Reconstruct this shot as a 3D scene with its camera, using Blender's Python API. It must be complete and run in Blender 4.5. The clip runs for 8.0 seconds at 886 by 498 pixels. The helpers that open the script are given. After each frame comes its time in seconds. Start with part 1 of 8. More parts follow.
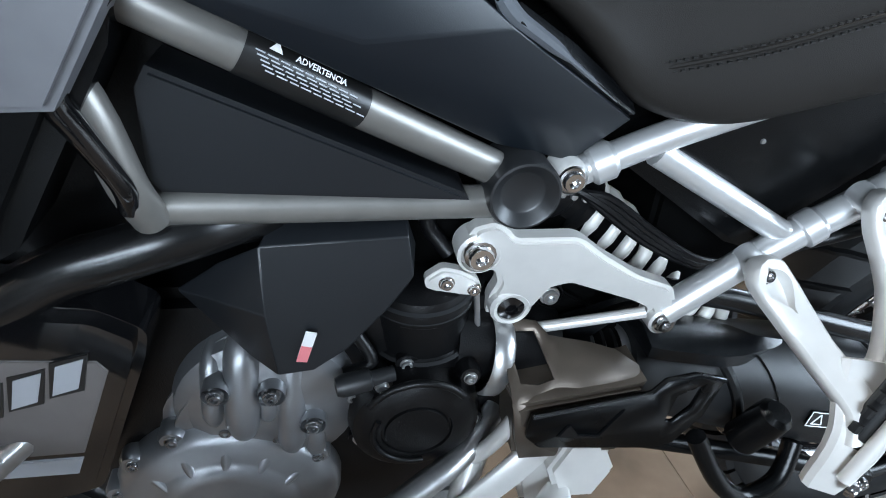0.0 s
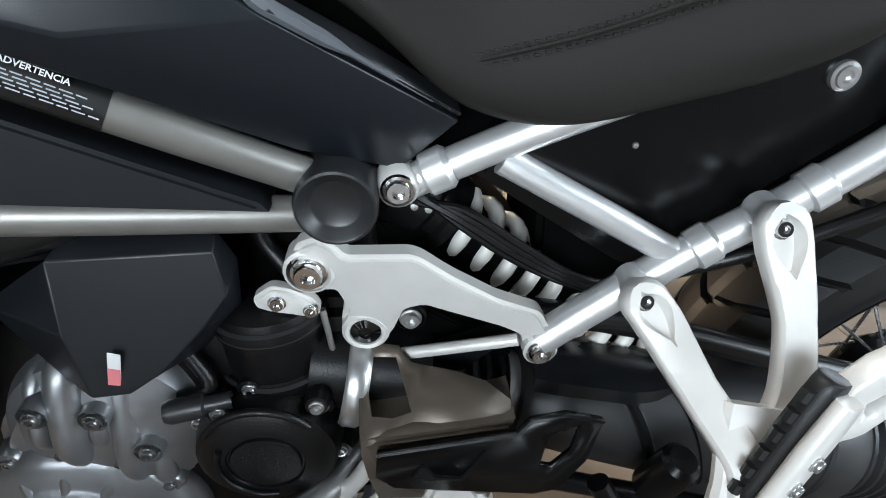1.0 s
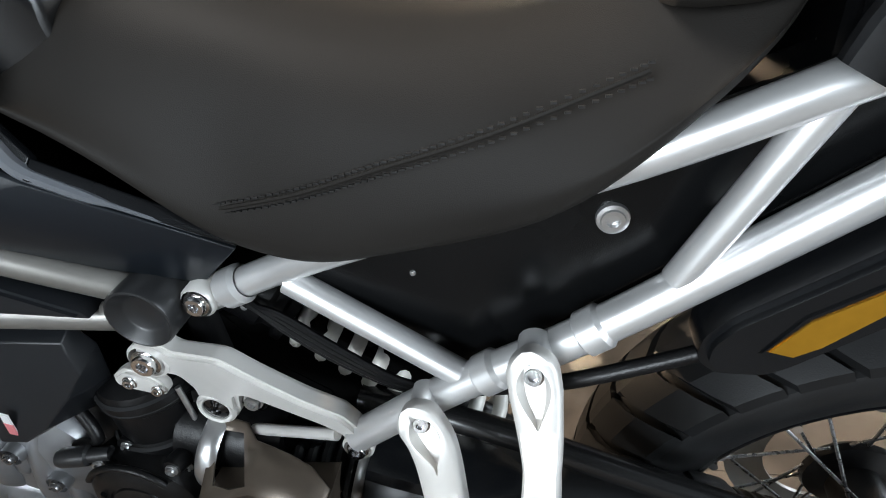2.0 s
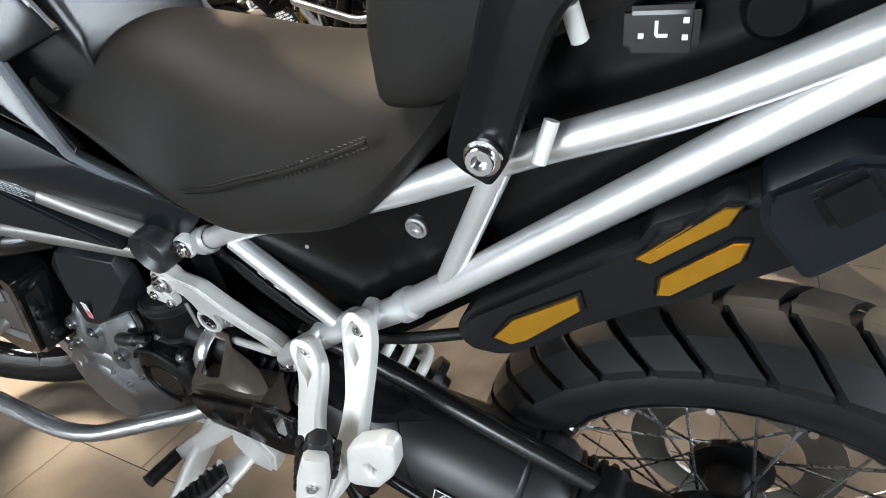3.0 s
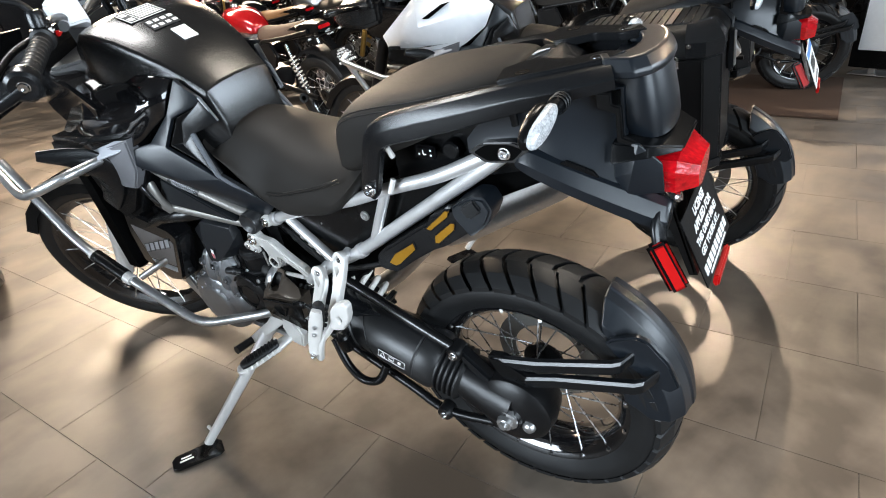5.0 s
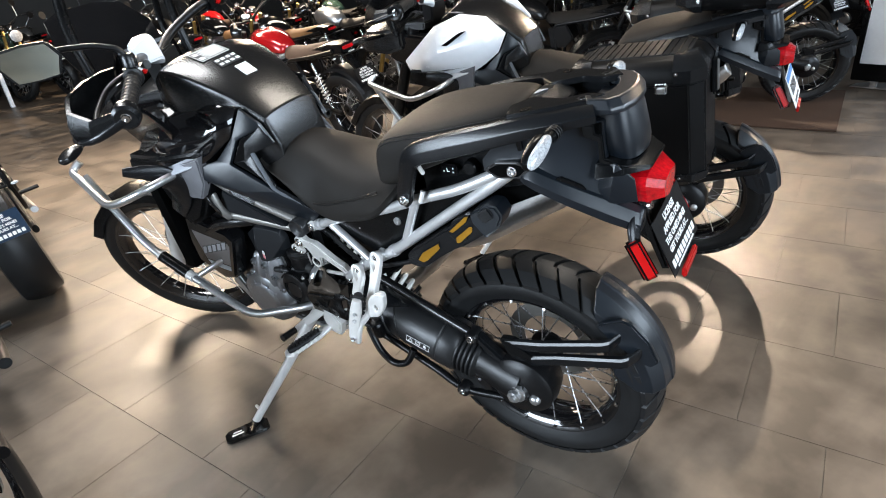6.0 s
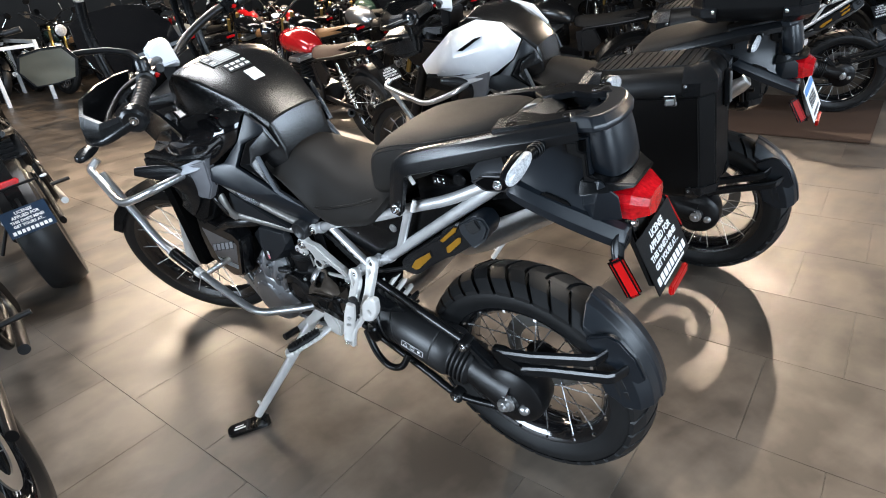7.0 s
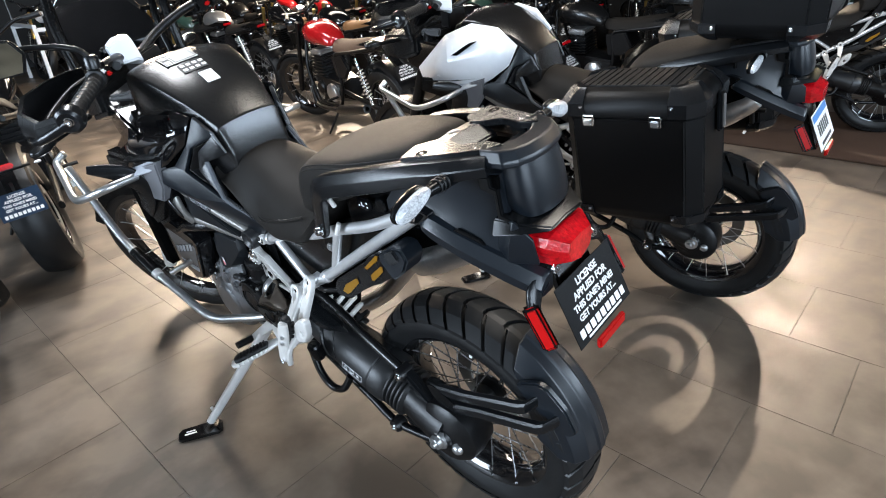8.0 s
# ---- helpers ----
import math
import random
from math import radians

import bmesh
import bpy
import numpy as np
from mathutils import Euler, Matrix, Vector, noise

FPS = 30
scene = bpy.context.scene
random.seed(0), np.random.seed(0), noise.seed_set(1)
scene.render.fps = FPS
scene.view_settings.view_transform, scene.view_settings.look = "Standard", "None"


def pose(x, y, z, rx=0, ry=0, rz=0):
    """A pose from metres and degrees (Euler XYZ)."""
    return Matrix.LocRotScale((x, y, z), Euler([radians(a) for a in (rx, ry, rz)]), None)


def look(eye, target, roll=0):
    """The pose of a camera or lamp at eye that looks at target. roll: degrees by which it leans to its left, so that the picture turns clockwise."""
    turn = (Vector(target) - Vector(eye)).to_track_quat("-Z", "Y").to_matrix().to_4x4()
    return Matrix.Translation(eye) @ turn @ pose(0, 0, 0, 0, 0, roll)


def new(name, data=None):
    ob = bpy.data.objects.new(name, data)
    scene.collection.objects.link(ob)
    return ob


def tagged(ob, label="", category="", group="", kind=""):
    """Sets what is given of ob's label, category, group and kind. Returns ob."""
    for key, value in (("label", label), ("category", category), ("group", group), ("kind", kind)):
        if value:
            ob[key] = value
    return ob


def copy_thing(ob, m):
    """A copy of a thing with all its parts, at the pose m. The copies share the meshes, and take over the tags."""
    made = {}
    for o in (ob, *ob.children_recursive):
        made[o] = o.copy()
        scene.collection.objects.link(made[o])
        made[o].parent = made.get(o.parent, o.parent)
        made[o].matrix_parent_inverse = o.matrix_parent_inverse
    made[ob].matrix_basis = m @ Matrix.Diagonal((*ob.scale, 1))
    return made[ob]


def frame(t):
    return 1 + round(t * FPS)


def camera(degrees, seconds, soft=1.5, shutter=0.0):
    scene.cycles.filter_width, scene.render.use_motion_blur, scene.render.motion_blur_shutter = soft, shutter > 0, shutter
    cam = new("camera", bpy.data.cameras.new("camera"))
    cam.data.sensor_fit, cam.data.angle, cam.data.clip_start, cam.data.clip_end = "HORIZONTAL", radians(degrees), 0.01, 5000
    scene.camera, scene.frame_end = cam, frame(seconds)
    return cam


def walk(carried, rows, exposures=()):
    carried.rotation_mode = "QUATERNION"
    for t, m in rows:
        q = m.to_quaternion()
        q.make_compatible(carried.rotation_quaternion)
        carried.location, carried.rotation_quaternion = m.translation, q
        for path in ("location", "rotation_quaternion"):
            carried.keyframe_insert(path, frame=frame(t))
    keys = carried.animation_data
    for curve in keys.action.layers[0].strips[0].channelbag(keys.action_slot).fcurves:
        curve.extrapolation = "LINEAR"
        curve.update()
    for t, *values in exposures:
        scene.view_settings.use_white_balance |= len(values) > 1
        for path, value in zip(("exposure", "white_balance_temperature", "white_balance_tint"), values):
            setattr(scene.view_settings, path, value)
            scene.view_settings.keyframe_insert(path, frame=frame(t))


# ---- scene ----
cam = camera(75.7, 8.0, soft=1.0)
PATH = [
    (0, (0.024, 0.179, 0.833), (-0.004, 1.972, -0.052), 1.0),
    (0.5, (0.098, 0.213, 0.816), (0.022, 2.006, -0.067), 0.5),
    (1, (0.194, 0.234, 0.815), (-0.038, 2.034, -0.027), -1.2),
    (1.5, (0.303, 0.277, 0.846), (-0.159, 2.046, 0.035), -3.8),
    (1.7, (0.363, 0.297, 0.87), (-0.197, 2.032, 0.049), -4.4),
    (2.8, (0.659, 0.339, 0.961), (-0.387, 1.75, 0.004), -5.7),
    (3, (0.72, 0.329, 0.979), (-0.38, 1.692, 0.013), -5.6),
    (3.5, (0.906, 0.307, 1.048), (-0.269, 1.585, 0.056), -5.9),
    (4, (1.043, 0.239, 1.117), (-0.168, 1.486, 0.128), -5.7),
    (4.2, (1.11, 0.189, 1.137), (-0.114, 1.44, 0.17), -5.2),
    (5.3, (1.337, -0.035, 1.262), (0.07, 1.208, 0.341), -5.4),
    (5.5, (1.368, -0.071, 1.286), (0.092, 1.169, 0.371), -5.5),
    (6, (1.434, -0.144, 1.314), (0.133, 1.083, 0.418), -5.8),
    (6.5, (1.47, -0.152, 1.336), (0.138, 1.047, 0.448), -5.7),
    (7, (1.496, -0.083, 1.334), (0.127, 1.071, 0.442), -5.3),
    (7.5, (1.538, 0.038, 1.342), (0.131, 1.141, 0.446), -4.7),
    (8, (1.563, 0.169, 1.347), (0.118, 1.216, 0.444), -3.6),
]
walk(cam, [(t, look(eye, target, roll)) for t, eye, target, roll in PATH], exposures=((0.0, 0.22, 6500, 9), (0.5, 0.14, 6850, 10), (1.0, 0.06, 7100, 10), (1.5, -0.12, 7200, 11), (3.5, 0.2, 7250, 10), (4.2, 0.2, 7100, 10), (5.5, 0.1, 6800, 10), (6.5, 0.0, 6600, 10), (8.0, -0.05, 6500, 10)))

# ---- light ----
world = bpy.data.worlds.new("world")
scene.world = world
world.use_nodes = True
world.node_tree.nodes["Background"].inputs[0].default_value = (0.55, 0.7, 1.0, 1)
world.node_tree.nodes["Background"].inputs[1].default_value = 0.05
scene.view_settings.exposure = 0.0


def area(name, eye, target, sx, sy, watts, colour):
    d = bpy.data.lights.new(name, "AREA")
    d.shape, d.size, d.size_y, d.energy, d.color = "RECTANGLE", sx, sy, watts, colour
    ob = new(name, d)
    ob.matrix_world = look(eye, target)
    return ob


def spot(name, eye, target, watts, colour, radius=0.05, cone=70):
    d = bpy.data.lights.new(name, "SPOT")
    d.energy, d.color, d.shadow_soft_size, d.spot_size, d.spot_blend = watts, colour, radius, radians(cone), 0.6
    ob = new(name, d)
    ob.matrix_world = look(eye, target)
    return ob


WARM, COOL = (1.0, 0.80, 0.60), (0.68, 0.83, 1.0)
spot("track_spot", (-0.9, 7.2, 3.3), (1.5, 2.2, 0), 1150, WARM, 0.07, 44)
spot("track_spot", (3.2, 6.4, 3.3), (0.6, 1.2, 0), 260, WARM, 0.06, 95)
spot("track_spot", (-5.6, 1.5, 3.3), (-1.1, 0.3, 0), 1800, WARM, 0.8, 80)
spot("track_spot", (-8.0, 5.5, 3.3), (-6.5, 3.0, 0), 1700, WARM, 0.06, 110)
area("ceiling_panel", (0.5, 2.2, 3.45), (0.5, 2.2, 0), 0.6, 1.2, 60, (1.0, 0.92, 0.82))
area("ceiling_panel", (-1.9, 0.5, 3.45), (-1.9, 0.5, 0), 2.4, 0.6, 130, (0.95, 0.97, 1.0))
area("ceiling_panel", (-5.5, 4.0, 3.45), (-5.5, 4.0, 0), 0.6, 5.0, 150, (1.0, 0.9, 0.78))
area("window_light", (6.05, 5.5, 2.55), (0.0, 5.5, 2.55), 3.4, 1.5, 420, COOL)
area("window_light", (6.05, -0.6, 2.0), (0.0, -0.6, 2.0), 3.6, 2.4, 420, COOL)
area("window_light", (-0.6, -5.55, 1.9), (-0.6, 0.0, 1.9), 4.0, 2.2, 760, (0.70, 0.84, 1.0))


# ---- materials ----
def material(name, colour, rough=0.5, metal=0.0, var=0.15, scale=40.0, bump=0.0, bscale=400.0, coat=0.0, rvar=0.025, spec=0.5):
    m = bpy.data.materials.new(name)
    m.use_nodes = True
    nt = m.node_tree
    b = nt.nodes["Principled BSDF"]
    b.inputs["Metallic"].default_value = metal
    b.inputs["Coat Weight"].default_value = coat
    b.inputs["Coat Roughness"].default_value = 0.08
    b.inputs["Specular IOR Level"].default_value = spec
    tc = nt.nodes.new("ShaderNodeTexCoord")
    n1 = nt.nodes.new("ShaderNodeTexNoise")
    n1.inputs["Scale"].default_value, n1.inputs["Detail"].default_value = scale, 5
    n2 = nt.nodes.new("ShaderNodeTexNoise")
    n2.inputs["Scale"].default_value, n2.inputs["Detail"].default_value = scale * 0.12, 3
    mix = nt.nodes.new("ShaderNodeMath")
    mix.operation = "ADD"
    nt.links.new(tc.outputs["Object"], n1.inputs["Vector"])
    nt.links.new(tc.outputs["Object"], n2.inputs["Vector"])
    nt.links.new(n1.outputs["Fac"], mix.inputs[0])
    nt.links.new(n2.outputs["Fac"], mix.inputs[1])
    mr = nt.nodes.new("ShaderNodeMapRange")
    mr.inputs["From Min"].default_value, mr.inputs["From Max"].default_value = 0.6, 1.4
    mr.inputs["To Min"].default_value, mr.inputs["To Max"].default_value = 1 - var, 1 + var
    nt.links.new(mix.outputs[0], mr.inputs["Value"])
    vm = nt.nodes.new("ShaderNodeVectorMath")
    vm.operation = "SCALE"
    vm.inputs[0].default_value = colour[:3]
    nt.links.new(mr.outputs[0], vm.inputs["Scale"])
    nt.links.new(vm.outputs[0], b.inputs["Base Color"])
    rr = nt.nodes.new("ShaderNodeMapRange")
    rr.inputs["From Min"].default_value, rr.inputs["From Max"].default_value = 0.3, 0.7
    rr.inputs["To Min"].default_value, rr.inputs["To Max"].default_value = max(rough - rvar, 0.02), min(rough + rvar, 1)
    nt.links.new(n1.outputs["Fac"], rr.inputs["Value"])
    nt.links.new(rr.outputs[0], b.inputs["Roughness"])
    if bump:
        n3 = nt.nodes.new("ShaderNodeTexNoise")
        n3.inputs["Scale"].default_value, n3.inputs["Detail"].default_value = bscale, 2
        nt.links.new(tc.outputs["Object"], n3.inputs["Vector"])
        bp = nt.nodes.new("ShaderNodeBump")
        bp.inputs["Strength"].default_value, bp.inputs["Distance"].default_value = bump, 0.001
        nt.links.new(n3.outputs["Fac"], bp.inputs["Height"])
        nt.links.new(bp.outputs["Normal"], b.inputs["Normal"])
    return m


M_PLASTIC = material("black_plastic", (0.0030, 0.0032, 0.0035), 0.26, bump=0.06, bscale=1600, scale=8, spec=0.22, rvar=0.03)
M_PLASTIC2 = material("dark_grey_plastic", (0.0055, 0.0060, 0.0068), 0.25, bump=0.06, bscale=1600, scale=8, spec=0.34, rvar=0.03)
# black plastic; blue window sheen is put into the base colour
M_MOULD = material("blue_lit_satin_moulding", (0.0054, 0.0076, 0.0106), 0.34, bump=0.06, bscale=1600, scale=8, spec=0.44, rvar=0.03)
M_SHAFT = material("satin_black_casting", (0.0085, 0.0088, 0.0094), 0.40, bump=0.12, bscale=1200, scale=14, spec=0.5, rvar=0.03)
M_GLOSS = material("gloss_black", (0.004, 0.004, 0.0045), 0.08, coat=0.6, rvar=0.03)
M_TANK = material("satin_black_paint", (0.006, 0.006, 0.0062), 0.26, rvar=0.004, scale=6)
M_GREYPAINT = material("satin_grey_paint", (0.34, 0.35, 0.375), 0.35, rvar=0.02)
# same grey paint as above, darkened for the side turned from light
M_GREYSHADE = material("shaded_grey_satin_paint", (0.12, 0.12, 0.128), 0.35, rvar=0.02)
M_FIELD = material("grey_brown_field", (0.125, 0.113, 0.108), 0.45)
M_SEAT = material("seat_vinyl", (0.0168, 0.0152, 0.0138), 0.58, bump=0.2, bscale=1400, scale=12, spec=0.10, rvar=0.03)
M_SILVER = material("silver_cast_aluminium", (0.64, 0.622, 0.595), 0.36, 0.25, bump=0.0, bscale=1200, var=0.08)
M_TUBE = material("silver_painted_tube", (0.70, 0.70, 0.70), 0.32, 0.7, bump=0.0, bscale=1200, var=0.08)
M_FRAME = material("graphite_frame_paint", (0.225, 0.215, 0.20), 0.38, 0.55, bump=0.0, bscale=1400)
M_STEEL = material("brushed_steel", (0.56, 0.56, 0.56), 0.3, 0.9, scale=120)
M_SPOKE = material("dark_spoke_steel", (0.27, 0.27, 0.275), 0.28, 0.9, scale=120)
M_CHROME = material("bright_steel", (0.75, 0.75, 0.76), 0.15, 1.0, var=0.05)
M_ENGINE = material("grey_engine_casting", (0.285, 0.29, 0.30), 0.33, 0.75, bump=0.05, bscale=900)
M_DARK = material("black_casting", (0.0042, 0.0042, 0.0046), 0.34, bump=0.25, bscale=700, spec=0.3)
M_RUBBER = material("tyre_rubber", (0.008, 0.0082, 0.0086), 0.44, bump=0.15, bscale=700, scale=18, var=0.25, spec=0.34)
# near-zero colour puts the shade of gaps and recesses into the parts
M_BLACKHOLE = material("deep_shade_black", (0.0015, 0.0015, 0.0015), 0.8, spec=0.03)
M_GOLD = material("gold_anodised", (0.50, 0.25, 0.025), 0.32, 0.7, scale=80)
M_RED = material("red_lens", (0.45, 0.004, 0.008), 0.12, var=0.6, scale=120, coat=0.3, bump=1.0, bscale=160)
M_REFL = material("red_reflector", (0.42, 0.006, 0.006), 0.3, coat=0.0, spec=0.15)
M_CLEAR = material("clear_lens", (0.60, 0.62, 0.64), 0.12, 0.3, var=0.6, scale=300, bump=1.0, bscale=220)
M_WHITE = material("white_paint", (0.78, 0.80, 0.83), 0.25, coat=0.5, var=0.04)
M_LABELW = material("white_print", (0.8, 0.8, 0.8), 0.5, var=0.03)
M_LABELG = material("grey_print", (0.34, 0.35, 0.37), 0.5, var=0.03)
M_LABELB = material("black_label", (0.012, 0.012, 0.012), 0.35)
M_SHIELD = material("bronze_heat_shield", (0.125, 0.100, 0.080), 0.36, 0.5, bump=0.12, bscale=900)
M_SPRING = material("pale_spring_steel", (0.62, 0.60, 0.56), 0.42, 0.1)
M_REDP = material("red_metallic_paint", (0.42, 0.01, 0.012), 0.16, 0.3, coat=0.8)
M_BROWN = material("brown_leather", (0.05, 0.030, 0.021), 0.75, bump=0.4, bscale=500, spec=0.2)
M_BLUE = material("blue_print", (0.05, 0.22, 0.55), 0.4)
M_BRONZE = material("dark_gold_fork", (0.5, 0.33, 0.1), 0.3, 0.8)
M_TRIM = material("dark_trim", (0.10, 0.108, 0.12), 0.3, rvar=0.03)
M_PLUG = material("charcoal_plastic", (0.016, 0.0165, 0.0175), 0.36, rvar=0.03)
M_PANEL = material("dark_moulded_plastic", (0.0095, 0.0108, 0.0128), 0.36, scale=8, bump=0.08, bscale=1600, rvar=0.03, spec=0.42)
M_CASE = material("black_case_coating", (0.0025, 0.0025, 0.0027), 0.42, scale=8, bump=0.1, bscale=1400, spec=0.16)
M_PINK = material("pink_print", (0.75, 0.22, 0.24), 0.45, var=0.05)
M_GLASS = bpy.data.materials.new("window_glass")
M_GLASS.use_nodes = True
M_GLASS.node_tree.nodes["Principled BSDF"].inputs["Transmission Weight"].default_value = 1.0
M_GLASS.node_tree.nodes["Principled BSDF"].inputs["Roughness"].default_value = 0.02
M_WALL = material("painted_wall", (0.010, 0.0095, 0.009), 0.7, scale=3)
M_CEIL = material("ceiling_paint", (0.05, 0.048, 0.046), 0.8, scale=3)
M_GREEN = material("green_paint", (0.03, 0.06, 0.045), 0.2, coat=0.6)
M_TAN = material("tan_leather", (0.20, 0.10, 0.042), 0.7, spec=0.2)
# black plate with its blue reflection mixed into the colour
M_PLATE = material("black_plate_blue_sheen", (0.010, 0.026, 0.055), 0.3)
M_MIRROR = material("mirror_glass", (0.52, 0.56, 0.50), 0.05, 1.0, var=0.02, rvar=0.01)


def floor_material():
    m = bpy.data.materials.new("porcelain_tile")
    m.use_nodes = True
    nt = m.node_tree
    b = nt.nodes["Principled BSDF"]
    tc = nt.nodes.new("ShaderNodeTexCoord")
    oi = nt.nodes.new("ShaderNodeObjectInfo")
    geo = nt.nodes.new("ShaderNodeNewGeometry")
    n1 = nt.nodes.new("ShaderNodeTexNoise")
    n1.inputs["Scale"].default_value, n1.inputs["Detail"].default_value = 2.2, 3
    n2 = nt.nodes.new("ShaderNodeTexNoise")
    n2.inputs["Scale"].default_value, n2.inputs["Detail"].default_value = 5.0, 6
    n2.inputs["Roughness"].default_value = 0.5
    n1.inputs["Detail"].default_value, n1.inputs["Distortion"].default_value = 5, 0.6
    drawn = nt.nodes.new("ShaderNodeMapping")
    drawn.inputs["Rotation"].default_value, drawn.inputs["Scale"].default_value = (0, 0, radians(-10.8)), (1.7, 0.7, 1.0)
    nt.links.new(geo.outputs["Position"], drawn.inputs["Vector"])
    nt.links.new(drawn.outputs[0], n1.inputs["Vector"])
    nt.links.new(geo.outputs["Position"], n2.inputs["Vector"])
    add = nt.nodes.new("ShaderNodeMath")
    add.operation = "ADD"
    nt.links.new(n1.outputs["Fac"], add.inputs[0])
    nt.links.new(n2.outputs["Fac"], add.inputs[1])
    a2 = nt.nodes.new("ShaderNodeMath")
    a2.operation = "MULTIPLY_ADD"
    a2.inputs[1].default_value, a2.inputs[2].default_value = 0.10, -0.05
    nt.links.new(oi.outputs["Random"], a2.inputs[0])
    a3 = nt.nodes.new("ShaderNodeMath")
    a3.operation = "ADD"
    nt.links.new(add.outputs[0], a3.inputs[0])
    nt.links.new(a2.outputs[0], a3.inputs[1])
    cr = nt.nodes.new("ShaderNodeValToRGB")
    cr.color_ramp.elements[0].position, cr.color_ramp.elements[0].color = 0.42, (0.058, 0.046, 0.036, 1)
    cr.color_ramp.elements[1].position, cr.color_ramp.elements[1].color = 0.60, (0.142, 0.113, 0.088, 1)
    a4 = nt.nodes.new("ShaderNodeMath")
    a4.operation = "MULTIPLY_ADD"
    a4.inputs[1].default_value, a4.inputs[2].default_value = 0.08, -0.04
    nt.links.new(geo.outputs["Random Per Island"], a4.inputs[0])
    a5 = nt.nodes.new("ShaderNodeMath")
    a5.operation = "ADD"
    nt.links.new(a3.outputs[0], a5.inputs[0])
    nt.links.new(a4.outputs[0], a5.inputs[1])
    half = nt.nodes.new("ShaderNodeMath")
    half.operation = "MULTIPLY"
    half.inputs[1].default_value = 0.5
    nt.links.new(a5.outputs[0], half.inputs[0])
    nt.links.new(half.outputs[0], cr.inputs["Fac"])
    nt.links.new(cr.outputs["Color"], b.inputs["Base Color"])
    rr = nt.nodes.new("ShaderNodeMapRange")
    rr.inputs["From Min"].default_value, rr.inputs["From Max"].default_value = 0.35, 0.65
    rr.inputs["To Min"].default_value, rr.inputs["To Max"].default_value = 0.36, 0.50
    nt.links.new(n2.outputs["Fac"], rr.inputs["Value"])
    nt.links.new(rr.outputs[0], b.inputs["Roughness"])
    b.inputs["Specular IOR Level"].default_value = 0.4
    bp = nt.nodes.new("ShaderNodeBump")
    bp.inputs["Strength"].default_value, bp.inputs["Distance"].default_value = 0.04, 0.003
    nt.links.new(n2.outputs["Fac"], bp.inputs["Height"])
    nt.links.new(bp.outputs["Normal"], b.inputs["Normal"])
    return m


M_TILE = floor_material()
M_GROUT = material("dark_grout", (0.105, 0.084, 0.066), 0.5, scale=9, var=0.5)


# ---- mesh helpers ----
def finish(bm, name, mat, parent=None, label="", angle=38):
    bmesh.ops.recalc_face_normals(bm, faces=bm.faces)
    me = bpy.data.meshes.new(name)
    bm.to_mesh(me)
    bm.free()
    me.materials.append(mat)
    me.shade_smooth()
    me.set_sharp_from_angle(angle=radians(angle))
    ob = new(name, me)
    if parent:
        ob.parent = parent
    if label:
        ob["label"] = label
    return ob


def smooth_path(pts, n=6, closed=False):
    """Catmull-Rom through the points."""
    P = [Vector(p) for p in pts]
    if len(P) < 3:
        return P
    out = []
    k = len(P)
    for i in range(k if closed else k - 1):
        a, b = P[(i - 1) % k] if closed or i else P[0], P[i]
        c = P[(i + 1) % k]
        d = P[(i + 2) % k] if closed or i + 2 < k else P[-1]
        for j in range(n):
            t = j / n
            out.append(0.5 * ((2 * b) + (c - a) * t + (2 * a - 5 * b + 4 * c - d) * t * t + (3 * b - a - 3 * c + d) * t ** 3))
    if not closed:
        out.append(P[-1])
    return out


def bend_path(pts, r=0.02, n=4):
    """Straight runs with rounded corners."""
    P = [Vector(p) for p in pts]
    out = [P[0]]
    for a, b, c in zip(P, P[1:], P[2:]):
        u, v = (a - b), (c - b)
        k = min(r, u.length * 0.45, v.length * 0.45)
        p, q = b + u.normalized() * k, b + v.normalized() * k
        for j in range(n + 1):
            t = j / n
            out.append((1 - t) ** 2 * p + 2 * t * (1 - t) * b + t * t * q)
    out.append(P[-1])
    return out


def add_tube(bm, P, r, seg=12, cap=True, flat=1.0):
    """A tube along P; r a number or a list; flat squeezes it across."""
    P = [Vector(p) for p in P]
    rs = [float(v) for v in np.interp(np.linspace(0, 1, len(P)), np.linspace(0, 1, len(r)), r)] if isinstance(r, (list, tuple)) else [r] * len(P)
    rings = []
    side = None
    for i, p in enumerate(P):
        t = (P[min(i + 1, len(P) - 1)] - P[max(i - 1, 0)]).normalized()
        if side is None:
            side = t.cross(Vector((0, 0, 1)) if abs(t.z) < 0.9 else Vector((0, 1, 0))).normalized()
        else:
            side = (side - t * side.dot(t)).normalized()
        up = t.cross(side)
        rings.append([bm.verts.new(p + rs[i] * (math.cos(a) * side * flat + math.sin(a) * up)) for a in (2 * math.pi * k / seg for k in range(seg))])
    for a, b in zip(rings, rings[1:]):
        for k in range(seg):
            bm.faces.new((a[k], a[(k + 1) % seg], b[(k + 1) % seg], b[k]))
    if cap:
        bm.faces.new(rings[0])
        bm.faces.new(rings[-1][::-1])
    return rings


def tube(name, pts, r, mat, parent, label="", seg=12, n=0, bend=0.0, flat=1.0):
    bm = bmesh.new()
    P = smooth_path(pts, n) if n else bend_path(pts, bend) if bend else [Vector(p) for p in pts]
    add_tube(bm, P, r, seg, flat=flat)
    return finish(bm, name, mat, parent, label)


